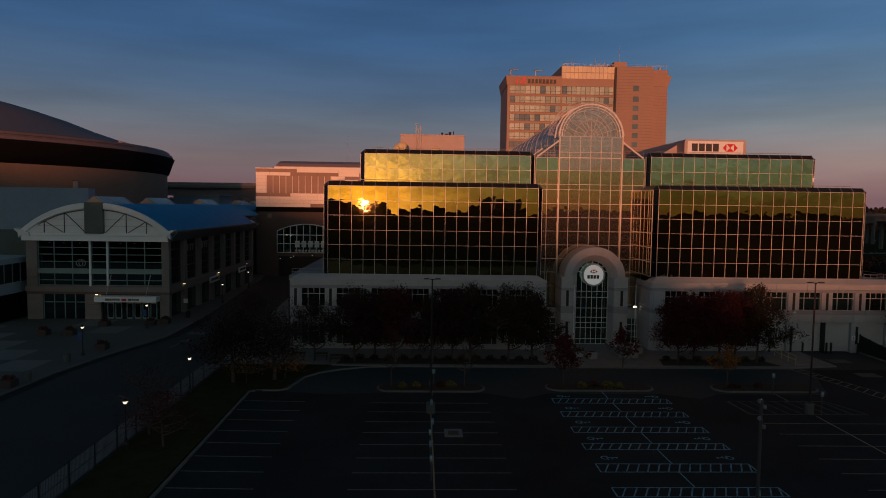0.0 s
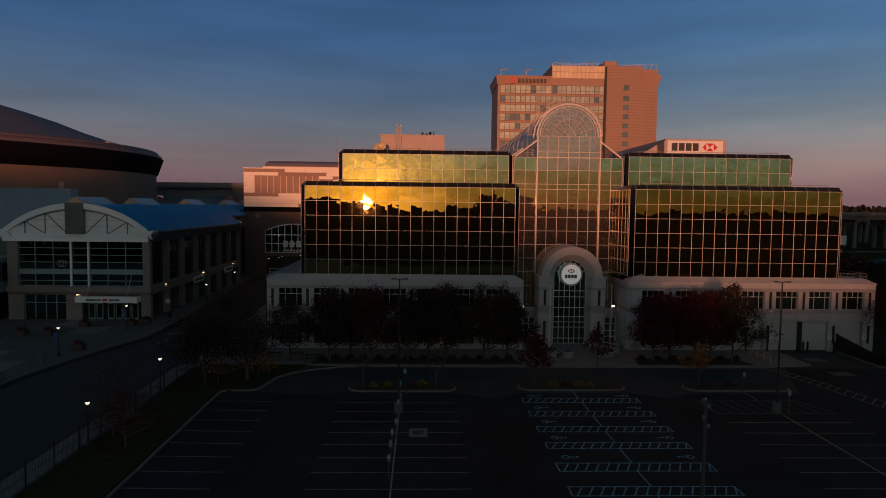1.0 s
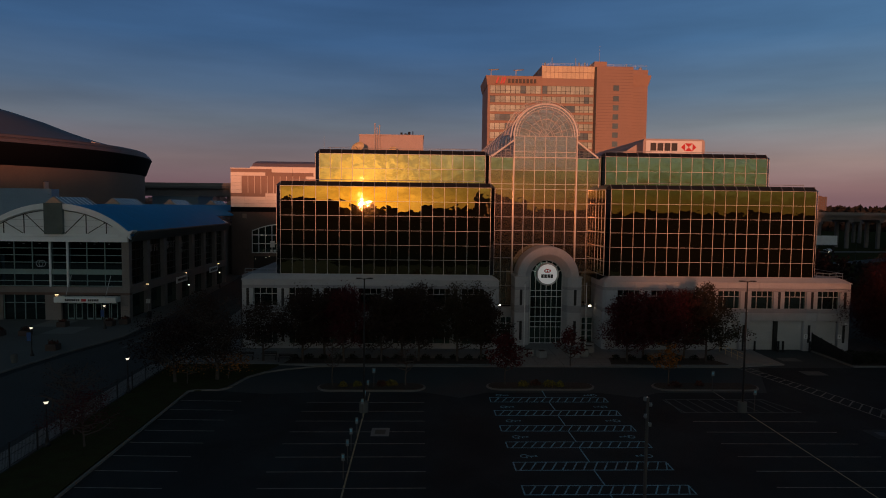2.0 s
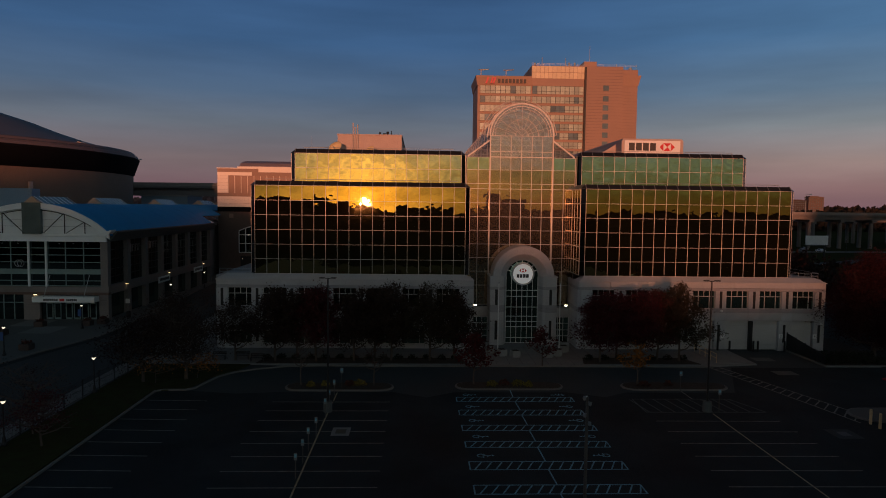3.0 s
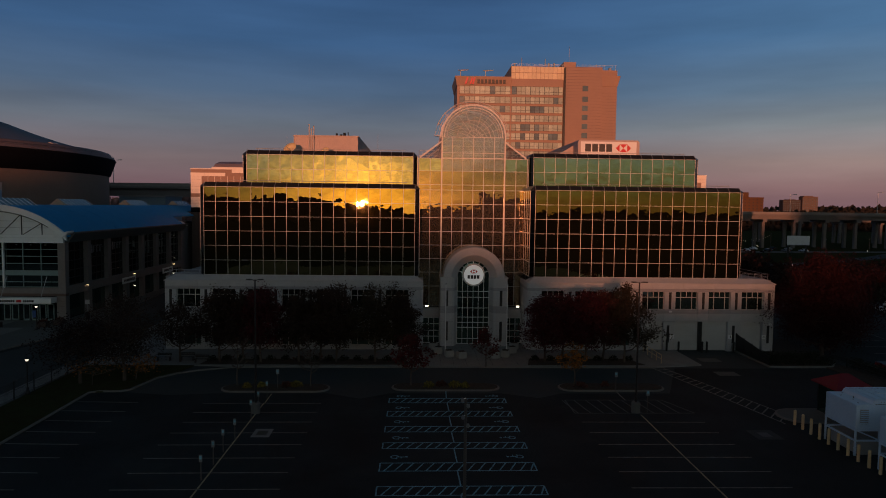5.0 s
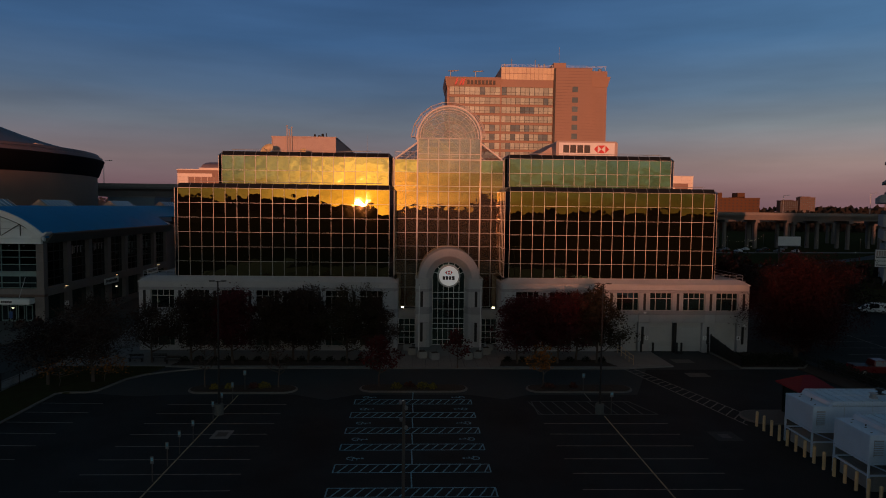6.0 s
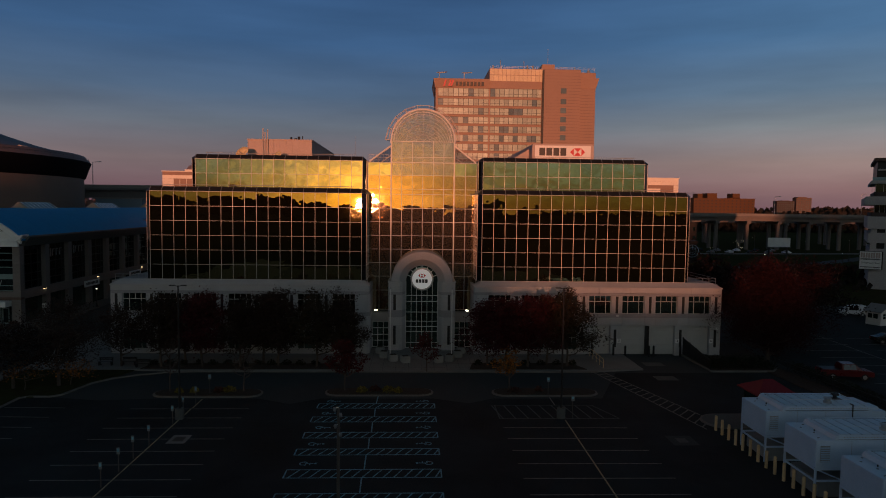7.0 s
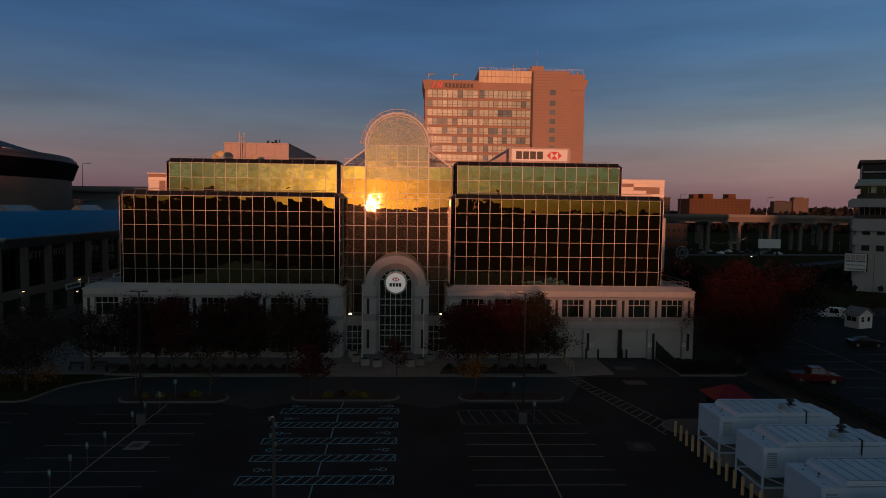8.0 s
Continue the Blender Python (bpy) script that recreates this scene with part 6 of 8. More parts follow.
def viaduct(label, pts, top, depth, width, every, mat=None):
    mat = mat or BRIDGE
    v = thing("viaduct", label, "bridge", (pts[0][0], pts[0][1], 0))
    o = pose(-pts[0][0], -pts[0][1], 0)
    ol = offset_strip(pts, width)
    n = len(pts)
    for i in range(n - 1):
        a, b, c, d = ol[i], ol[i + 1], ol[2 * n - 2 - i], ol[2 * n - 1 - i]
        part("deck", Geo().prism([a, b, c, d], "z", top - 1.0, top - 0.2), mat, v, at=o)
        for p, q, w in ((a, b, 0.4), (d, c, -0.4)):
            dd = (Vector(q) - Vector(p)).normalized() * w
            part("parapet", Geo().prism([p, q, (q[0] - dd.y, q[1] + dd.x), (p[0] - dd.y, p[1] + dd.x)], "z", top - 0.3, top + 0.9), PARAPET, v, at=o)
            e = (Vector(q) - Vector(p)).normalized() * 1.2
            if w > 0:
                part("girder", Geo().prism([(p[0] - e.y, p[1] + e.x), (q[0] - e.y, q[1] + e.x), (q[0] - e.y * 1.4, q[1] + e.x * 1.4), (p[0] - e.y * 1.4, p[1] + e.x * 1.4)], "z", top - depth, top - 1.0), mat, v, at=o)
            else:
                part("girder", Geo().prism([(p[0] + e.y, p[1] - e.x), (q[0] + e.y, q[1] - e.x), (q[0] + e.y * 1.4, q[1] - e.x * 1.4), (p[0] + e.y * 1.4, p[1] - e.x * 1.4)], "z", top - depth, top - 1.0), mat, v, at=o)
        L = (Vector(b) - Vector(a)).length
        k = max(1, int(L / every))
        for j in range(k):
            f = (j + 0.5) / k
            pa, pd = Vector(a).lerp(Vector(b), f), Vector(d).lerp(Vector(c), f)
            pr = part("pier_cap", Geo().prism([(pa.x - 1, pa.y), (pa.x + 1, pa.y), (pd.x + 1, pd.y), (pd.x - 1, pd.y)], "z", top - depth - 1.3, top - depth), mat, v, at=o)
            for f2 in (0.18, 0.82):
                p = pa.lerp(pd, f2)
                part("column", Geo().box(p.x - 0.75, p.y - 0.75, 0, p.x + 0.75, p.y + 0.75, top - depth - 1.3), mat, pr, bevel=0.15)
    return v


viaduct("dark high-level concrete viaduct behind the arena", [(-190, 238), (-86, 235), (-30, 230), (30, 222)], 24.4, 3.7, 12, 40, BRIDGE_DARK)
viaduct("elevated motorway on concrete columns", [(60, 322), (146, 312), (236, 308), (330, 300), (560, 280)], 16.6, 2.7, 14, 15)
viaduct("elevated ramp behind the motorway", [(60, 385), (180, 372), (330, 350), (560, 330)], 14.5, 2.4, 10, 20)
for x, y, z, h in ((-92, 238, 24.2, 9), (155, 315, 17, 10), (240, 312, 17, 10.5), (330, 306, 17, 11), (200, 318, 17, 9)):
    solid("road_lamp", Geo().tube((0, 0, 0), (0, 0, h), 0.16, 0.09, 6).tube((0, 0, h), (2.4, 0, h + 0.25), 0.08, n=5).box(1.8, -0.2, h + 0.1, 3.0, 0.2, h + 0.35), STEEL_GREY, "tall grey road lamp on the viaduct", "street lamp", (x, y, z), group="viaduct lamps")


# ---- office block with wide slabs ----
TERRACE_BROWN = paint("brown_roof_fascia", (0.13, 0.075, 0.06), (0.095, 0.055, 0.045), 0.7, 0, 0.2, 6, 0.05)


def slab_office():
    t = thing("slab_office", "grey office block with projecting slabs and set-back top floors", "building", (133.3, 156.5, 0), -33.5)
    base = part("base_wall", Geo().box(0.8, 0.5, 0, 22, 26, 9.96), GREY_PRECAST, t, "blank grey precast wall")
    for i in range(3):
        part("panel_joint", Geo().box(5 + i * 5.5, 0.44, 0, 5.06 + i * 5.5, 0.5, 9.9), BLACK, base)
    part("core", Geo().box(1.6, 1.6, 9.96, 22, 25, 31.4), BLACK, t)
    for z0, z1, e in ((11.4, 13.9, 0.3), (14.85, 17.9, 0.1)):
        part("spandrel", Geo().box(e, e, z0, 22, 26, z1), GREY_PRECAST, t, bevel=0.06)
    for z0, z1 in ((9.96, 11.4), (13.9, 14.85)):
        for i in range(7):
            part("window_post", Geo().box(0.9 + i * 3, 0.7, z0, 2.2 + i * 3, 1.5, z1), GREY_PRECAST, t)
    part("planter_edge", Geo().box(0.7, 0.7, 17.9, 22, 25.5, 18.9), BRICK_DARK, t, "dark planted terrace edge")
    # glazed floors, each under its projecting slab
    for z0, z1, e, gap in ((18.9, 20.7, 1.3, 1.1), (23.9, 25.9, 1.4, 1.6), (26.7, 29.1, 3.3, 2.0), (29.5, 31.4, 3.3, 2.0)):
        gz = part("glazing", Geo().box(e, 1.0 + e * 0.3, z0, 22, 25, z1), GLASS_DARK, t, "dark office glazing")
        for i in range(9):
            part("mullion", Geo().box(e + 0.02 + i * gap, 0.93 + e * 0.3, z0, e + 0.12 + i * gap, 1.0 + e * 0.3, z1), GREY_PRECAST, gz)
    wide_slab = part("wide_slab", Geo().box(-0.8, -0.8, 20.7, 22, 26, 22.4), GREY_PRECAST, t, "deep projecting grey slab", bevel=0.06)
    part("slab_upstand", Geo().box(-0.3, -0.3, 22.4, 22, 26, 22.8), GREY_PRECAST, wide_slab)
    part("recess", Geo().box(1.2, 1.0, 22.8, 22, 25.5, 23.9), BRICK_DARK, t)
    part("terrace_slab", Geo().box(0.5, 0.3, 25.9, 22, 25, 26.7), GREY_PRECAST, t, bevel=0.05)
    part("balcony_rail", Geo().box(0.7, 0.45, 26.7, 22, 0.5, 27.5), SKYLIGHT, t)
    part("thin_slab", Geo().box(1.8, 0.9, 29.1, 22, 25, 29.5), GREY_PRECAST, t, bevel=0.04)
    part("roof_slab", Geo().box(0.9, 0.6, 31.4, 22, 25, 32.2), TERRACE_BROWN, t, "dark brown projecting roof", bevel=0.05)
    # warm-lit bay, its light given by pale paint alone
    part("lit_bay", Geo().box(3.6, 1.2, 24.2, 4.5, 1.32, 26.0), HOTEL_LIGHT, t)
    bb = part("poster_board", Geo().box(-1.15, -0.5, 5.0, 3.4, -0.25, 9.25), WHITE, t, "white poster board with plain bars and one line of words")
    part("frame", Geo().box(-1.25, -0.4, 4.9, 3.65, 0.52, 9.35), BLACK, bb)
    letter_bars(bb, -0.95, 3.2, 7.75, 9.0, -0.5, 8, PENT, 0.25)
    letter_bars(bb, -0.95, 3.2, 7.25, 7.6, -0.5, 18, INK, 0.25)
    writing("Advertise Here", 0.62, "lettering", INK, bb, pose(1.12, -0.51, 6.5, 90, 0, 0))
    letter_bars(bb, -0.95, 3.2, 5.35, 5.6, -0.5, 26, INK, 0.3)


slab_office()


# ---- distant blocks ----
def far_block(name, label, x0, x1, y, z, depth, mat, floors, cols, wmat, top=()):
    base = ((x0 + x1) / 2, y, 0)
    t = thing(name, label, "building", base)
    o = pose(-base[0], -base[1], 0)
    wall = part("wall", Geo().box(x0, y, 0, x1, y + depth, z), mat, t, at=o)
    part("parapet", Geo().box(x0 - 0.4, y - 0.4, z, x1 + 0.4, y + depth, z + 1.0), mat, t, at=o)
    fh, cw = z / floors, (x1 - x0) / cols
    pm = Geo().box(-cw * 0.2, -0.15, -fh * 0.22, cw * 0.2, 0.05, fh * 0.22).mesh("window")
    for r in range(2, floors):
        for c in range(cols):
            part("window", pm, wmat, wall, at=pose(x0 + cw * (c + 0.5), y, fh * (r + 0.5)))
    for a, b, h in top:
        part("roof_house", Geo().box(a, y + 3, z, b, y + 15, z + h), mat, t, at=o)
    return t


far_block("apartment_block", "broad orange brick apartment slab with roof houses", 302, 364.5, 650, 30, 30, RED_BRICK, 10, 15, BRICK_DARK, ((307, 312, 5.5), (317, 327, 6), (340, 351, 1.5), (343, 350.5, 6)))
far_block("apartment_block", "dark brick end of an apartment slab", 262, 284, 655, 31, 30, BRICK_DARK, 10, 7, WINDOW)
far_block("apartment_tower", "distant dark balcony tower", 640, 671, 1100, 35, 12, BRICK_DARK, 11, 9, HOTEL_GLASS_DARK, ((650, 664, 2),))
far_block("apartment_tower", "distant pale brick tower with orange sunlit walls", 680, 707, 1110, 41, 12, BRICK, 13, 7, HOTEL_GLASS_DARK, ((684, 700, 2.5),))
far_block("brick_store", "dark brick building of four storeys before the motorway", 119, 131.5, 250, 13.2, 20, SHADED_BRICK, 4, 6, WINDOW)
far_block("brick_store", "low dark brick building before the motorway", 111, 123, 230, 7, 12, SHADED_BRICK, 3, 6, WINDOW)
rs = thing("round_sign", "pale ring-shaped sign on a dark wall", "sign", (121.2, 229.4, 4.3))
for x in (-1.6, 1.6):
    part("post", Geo().box(x - 0.1, 0.1, -4.3, x + 0.1, 0.25, 1.0), BLACK, rs)
part("ring", Geo().path([(2.2 * math.cos(radians(a)), 0, 2.2 * math.sin(radians(a))) for a in range(0, 361, 20)], 0.12, 5).path([(1.3 * math.cos(radians(a)), 0, 1.3 * math.sin(radians(a))) for a in range(0, 361, 20)], 0.08, 5), SKYLIGHT, rs)
for a in range(0, 360, 45):
    part("spoke", Geo().tube((0.5 * math.cos(radians(a)), 0, 0.5 * math.sin(radians(a))), (2.2 * math.cos(radians(a)), 0, 2.2 * math.sin(radians(a))), 0.06, n=4), SKYLIGHT, rs)
bl = thing("blank_billboard", "blank white billboard on posts", "billboard", (164.2, 250, 0))
part("board", Geo().box(-4.3, -0.3, 4.95, 4.6, 0, 8.5), WHITE, bl)
part("catwalk", Geo().box(-4.4, -1.0, 4.6, 4.7, 0.0, 4.72), BLACK, bl)
for x in (-3.6, 3.6):
    part("post", Geo().box(x - 0.25, 0, 0, x + 0.25, 0.5, 8.2), BLACK, bl)

# blocks across the water behind the lot
far_block("warehouse", "dark distant warehouse beyond the open land", 126, 166, -926, 33, 20, BRICK_DARK, 8, 12, GLASS_DARK)
far_block("warehouse", "dark distant warehouse with a taller end beyond the open land", 100, 124, -924, 39, 20, BRICK_DARK, 9, 12, GLASS_DARK, ((106, 114, 5),))
# added block out of view that keeps the sun off the slab office
far_block("parking_garage", "added plain dark block, out of view, that shades the slab office", 114, 134, 8, 34, 26, BRICK_DARK, 9, 6, WINDOW)

# ---- trees ----
def tree(name, label, x, y, h, r, leaves, clumps, per, seed, trunk=0.3, clear=0.22, leaf=0.3, limbs=9, group="", sparse=0.0):
    """A tapered trunk with limbs and a crown of many small leaves in uneven clumps."""
    q = random.Random(seed)
    t = thing(name, label, "tree", (x, y, 0.12 if x < 67 else 0.0), group=group)
    g = Geo()
    top = h * 0.86
    pts = [Vector((0, 0, 0))]
    for i in range(1, 6):
        pts.append(Vector((q.gauss(0, 0.05) * i, q.gauss(0, 0.05) * i, top * i / 5)))
    for i in range(5):
        g.tube(pts[i], pts[i + 1], trunk * (1 - i / 5.6), trunk * (1 - (i + 1) / 5.6), 8, False)
    hubs = []
    for i in range(limbs):
        f = clear + (0.9 - clear) * (i + q.random() * 0.6) / limbs
        k = min(4, int(f * 5))
        p = pts[k].lerp(pts[k + 1], f * 5 - k)
        a = i * 2.4 + q.random()
        reach = r * math.sqrt(max(0.08, 1 - ((f - 0.5) / 0.62) ** 2)) * q.uniform(0.7, 1.0)
        e = p + Vector((math.cos(a) * reach, math.sin(a) * reach, h * q.uniform(0.1, 0.2)))
        m = p.lerp(e, 0.5) + Vector((0, 0, -0.04 * h))
        w = trunk * (1 - f) * 0.55 + 0.03
        g.tube(p, m, w, w * 0.7, 5, False).tube(m, e, w * 0.7, 0.02, 5, False)
        for _ in range(3):
            b = m.lerp(e, q.uniform(0.1, 0.8))
            d = Vector((q.gauss(0, 1), q.gauss(0, 1), abs(q.gauss(0.6, 0.6)))).normalized() * r * q.uniform(0.25, 0.45)
            g.tube(b, b + d, w * 0.4 + 0.008, 0.012, 4, False)
            hubs.append(b + d)
        hubs.append(e)
    part("trunk", g, BARK, t)
    c = Geo()
    zc, hz = h * (1 + clear) / 2, h * (1 - clear) / 2
    for i in range(clumps):
        if q.random() < 0.22 and hubs:
            p = q.choice(hubs).copy()
        else:
            d = Vector((q.gauss(0, 1), q.gauss(0, 1), q.gauss(0, 1))).normalized() * q.random() ** 0.36
            wob = 0.84 + 0.95 * noise.noise(Vector((d.x * 1.7 + seed, d.y * 1.7, d.z * 1.7)))
            wob *= (1 - 0.38 * max(0.0, d.z)) * (1 + 0.4 * max(0.0, -d.z))
            p = Vector((d.x * r * wob, d.y * r * wob, zc + d.z * hz * (0.88 + 0.25 * noise.noise(Vector((d.x * 3, d.y * 3 + seed, 1))))))
        for _ in range(max(2, int(per * q.uniform(0.5, 1.5)))):
            a = p + Vector((q.gauss(0, 1), q.gauss(0, 1), q.gauss(0, 0.8))) * r * 0.115
            u = Vector((q.gauss(0, 1), q.gauss(0, 1), q.gauss(0, 0.6))).normalized()
            v = u.cross(Vector((q.gauss(0, 1), q.gauss(0, 1), q.gauss(0, 1)))).normalized()
            s = leaf * q.uniform(0.6, 1.25)
            c.quad(a - u * s * 0.5, a - v * s * 0.36, a + u * s * 0.55, a + v * s * 0.36)
    part("crown", c, leaves, t)
    return t


row_label = "street tree with dense dark russet autumn crown in a mulch bed"
wine_label = "street tree with wine-red autumn crown in a mulch bed"
k = 0
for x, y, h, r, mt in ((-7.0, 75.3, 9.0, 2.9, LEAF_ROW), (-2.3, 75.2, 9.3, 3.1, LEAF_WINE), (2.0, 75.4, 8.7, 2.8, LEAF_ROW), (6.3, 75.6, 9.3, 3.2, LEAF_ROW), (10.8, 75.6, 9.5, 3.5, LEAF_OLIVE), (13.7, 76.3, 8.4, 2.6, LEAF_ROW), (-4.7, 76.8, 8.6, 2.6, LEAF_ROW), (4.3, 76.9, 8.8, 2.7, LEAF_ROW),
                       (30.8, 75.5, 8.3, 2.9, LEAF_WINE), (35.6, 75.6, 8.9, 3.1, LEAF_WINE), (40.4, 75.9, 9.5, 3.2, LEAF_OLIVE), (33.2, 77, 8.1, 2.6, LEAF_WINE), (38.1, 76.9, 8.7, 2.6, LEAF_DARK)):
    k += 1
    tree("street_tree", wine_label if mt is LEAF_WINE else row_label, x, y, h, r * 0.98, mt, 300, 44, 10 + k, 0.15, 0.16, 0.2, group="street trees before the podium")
tree("maple_tree", "small crimson maple in a planted island", 15.1, 65.6, 5.7, 1.9, LEAF_CRIMSON, 110, 16, 41, 0.1, 0.25, 0.26)
tree("maple_tree", "small crimson maple beside the entrance pavement", 23.6, 73.4, 4.9, 1.75, LEAF_CRIMSON, 60, 13, 42, 0.08, 0.22, 0.26)
tree("maple_tree", "small orange-leaved maple in a planted island", 31.9, 65.6, 4.2, 1.7, LEAF_ORANGE, 50, 11, 43, 0.09, 0.35, 0.24)
tree("bare_tree", "thin almost bare young tree in a planted island", -2.3, 65.3, 6.2, 1.5, LEAF_DARK, 22, 5, 44, 0.09, 0.3, 0.2, 12)
tree("bare_tree", "thin almost bare young tree in a planted island", 5.0, 65.3, 5.0, 1.5, LEAF_DARK, 26, 6, 45, 0.08, 0.3, 0.2, 12)
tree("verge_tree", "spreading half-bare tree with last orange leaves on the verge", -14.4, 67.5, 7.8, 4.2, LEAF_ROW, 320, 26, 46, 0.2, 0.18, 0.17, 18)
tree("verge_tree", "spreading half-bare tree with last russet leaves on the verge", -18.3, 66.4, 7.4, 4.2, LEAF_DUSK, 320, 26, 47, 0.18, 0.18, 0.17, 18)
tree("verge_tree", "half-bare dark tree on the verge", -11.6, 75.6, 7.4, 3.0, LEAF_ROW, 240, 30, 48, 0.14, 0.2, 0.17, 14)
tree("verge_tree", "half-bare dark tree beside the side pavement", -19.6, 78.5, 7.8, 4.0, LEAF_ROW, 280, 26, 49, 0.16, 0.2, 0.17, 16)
tree("bare_tree", "small half-bare tree with russet leaves beside the fence", -18.4, 48.6, 4.6, 2.5, LEAF_WINE, 260, 12, 50, 0.09, 0.2, 0.11, 20)
tree("bare_tree", "bare dark twiggy tree beside the fence", -20.5, 51.2, 6.0, 2.6, LEAF_DUSK, 260, 8, 60, 0.08, 0.16, 0.09, 26)
tree("low_shrub", "low shrub with orange leaves on the verge", -13.4, 67.9, 2.6, 2.6, LEAF_ORANGE, 46, 9, 51, 0.05, 0.3, 0.2, 8)
tree("low_shrub", "low shrub with rusty orange leaves on the verge", -16.9, 65.9, 2.8, 2.4, LEAF_ORANGE, 36, 8, 59, 0.05, 0.35, 0.18, 8)
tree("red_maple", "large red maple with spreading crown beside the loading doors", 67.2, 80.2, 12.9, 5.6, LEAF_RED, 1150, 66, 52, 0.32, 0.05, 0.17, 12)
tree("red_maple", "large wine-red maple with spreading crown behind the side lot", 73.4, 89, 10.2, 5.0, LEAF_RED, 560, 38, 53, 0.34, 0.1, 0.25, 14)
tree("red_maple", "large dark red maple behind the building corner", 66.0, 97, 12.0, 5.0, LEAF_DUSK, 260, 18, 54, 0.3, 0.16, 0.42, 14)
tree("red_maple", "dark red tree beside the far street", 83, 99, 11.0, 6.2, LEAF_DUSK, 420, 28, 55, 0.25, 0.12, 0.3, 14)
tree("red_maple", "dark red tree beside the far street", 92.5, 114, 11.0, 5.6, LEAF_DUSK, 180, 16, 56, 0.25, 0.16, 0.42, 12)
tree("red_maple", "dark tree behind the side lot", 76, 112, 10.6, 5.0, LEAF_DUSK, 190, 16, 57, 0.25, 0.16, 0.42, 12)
tree("bare_tree", "small wine-red tree behind the hut", 108, 113, 4.2, 2.0, LEAF_WINE, 40, 10, 58, 0.1, 0.2, 0.24, 10)


def shrub(label, x, y, r, h, mt, seed, n=14, z=0.15):
    q = random.Random(seed)
    c = Geo()
    for i in range(n * 12):
        d = Vector((q.gauss(0, 1), q.gauss(0, 1), abs(q.gauss(0, 1)))).normalized() * q.random() ** 0.4
        a = Vector((d.x * r, d.y * r, d.z * h + 0.05))
        u = Vector((q.gauss(0, 1), q.gauss(0, 1), q.gauss(0.6, 0.6))).normalized()
        v = u.cross(Vector((q.gauss(0, 1), q.gauss(0, 1), 0.3))).normalized()
        s = 0.22 * q.uniform(0.6, 1.2)
        c.quad(a - u * s * 0.5, a - v * s * 0.3, a + u * s * 0.5, a + v * s * 0.3)
    return solid("shrub", c, mt, label, "shrub", (x, y, z))


for i, (x, y) in enumerate(((0.2, 64.9), (2.6, 64.9), (3.5, 65.2), (-1.2, 64.6), (16.9, 65.0), (19.6, 65.1), (20.6, 64.8), (18.2, 65.4), (32.4, 65), (35.0, 65.2))):
    shrub("low yellow autumn shrub in a planted island", x, y, 0.45 + 0.15 * (i % 3), 0.55, LEAF_YELLOW if i not in (1, 7, 8, 9) else LEAF_DARK, 100 + i)
for i in range(14):
    x = -8.2 + i * 1.7
    shrub("low dark evergreen shrub in the mulch bed", x, 76.3 + 0.2 * (i % 2), 0.6, 0.6, HEDGE, 130 + i)
for i in range(7):
    shrub("low dark evergreen shrub in the mulch bed", 29.8 + i * 1.9, 76.6, 0.6, 0.6, HEDGE, 150 + i)
for i in range(12):
    shrub("dark dense shrub in the bed beside the loading doors", 58.0 + (i % 6) * 1.35, 75.0 + 2.6 * (i // 6) + 0.3 * (i % 2), 1.0, 1.0, HEDGE, 160 + i, 22)


# ---- hedge and fences ----
def hedge(label, x0, y0, x1, y1, w, h, seed):
    q = random.Random(seed)
    c = Geo()
    L = math.hypot(x1 - x0, y1 - y0)
    ux, uy = (x1 - x0) / L, (y1 - y0) / L
    for i in range(int(L * h * w * 130)):
        s, o, z = q.uniform(0, L), q.uniform(-w, w) / 2, q.uniform(0, h)
        a = Vector((x0 + ux * s - uy * o, y0 + uy * s + ux * o, z))
        u = Vector((q.gauss(0, 1), q.gauss(0, 1), q.gauss(0, 1))).normalized()
        v = u.orthogonal().normalized()
        k = 0.24 * q.uniform(0.6, 1.3)
        c.quad(a - u * k * 0.5, a - v * k * 0.35, a + u * k * 0.5, a + v * k * 0.35)
    return solid("hedge", c, HEDGE, label, "hedge", (0, 0, 0.1))


hedge("dark clipped hedge along the side lot", 67.2, 74.5, 68.0, 52, 0.9, 1.1, 5)


def fence(label, pts, h, gap, mat, fine=True):
    f = thing("fence", label, "fence", (pts[0][0], pts[0][1], 0.1))
    o = pose(-pts[0][0], -pts[0][1], 0)
    post = Geo().box(-0.04, -0.04, 0, 0.04, 0.04, h + 0.1).mesh("post")
    for a, b in zip(pts, pts[1:]):
        L = math.dist(a, b)
        n = max(1, round(L / gap))
        for i in range(n + 1):
            x, y = a[0] + (b[0] - a[0]) * i / n, a[1] + (b[1] - a[1]) * i / n
            part("post", post, mat, f, at=o @ pose(x, y, 0))
        for z in (0.15, h * 0.5, h):
            part("rail", Geo().tube((*a, z), (*b, z), 0.025, n=5), mat, f, at=o)
        if fine:
            pk = Geo()
            m = int(L / 0.16)
            for i in range(m):
                x, y = a[0] + (b[0] - a[0]) * i / m, a[1] + (b[1] - a[1]) * i / m
                pk.box(x - 0.008, y - 0.008, 0.1, x + 0.008, y + 0.008, h)
            tagged(part("mesh_infill", pk, mat, f, at=o), kind="stuff")
    return f


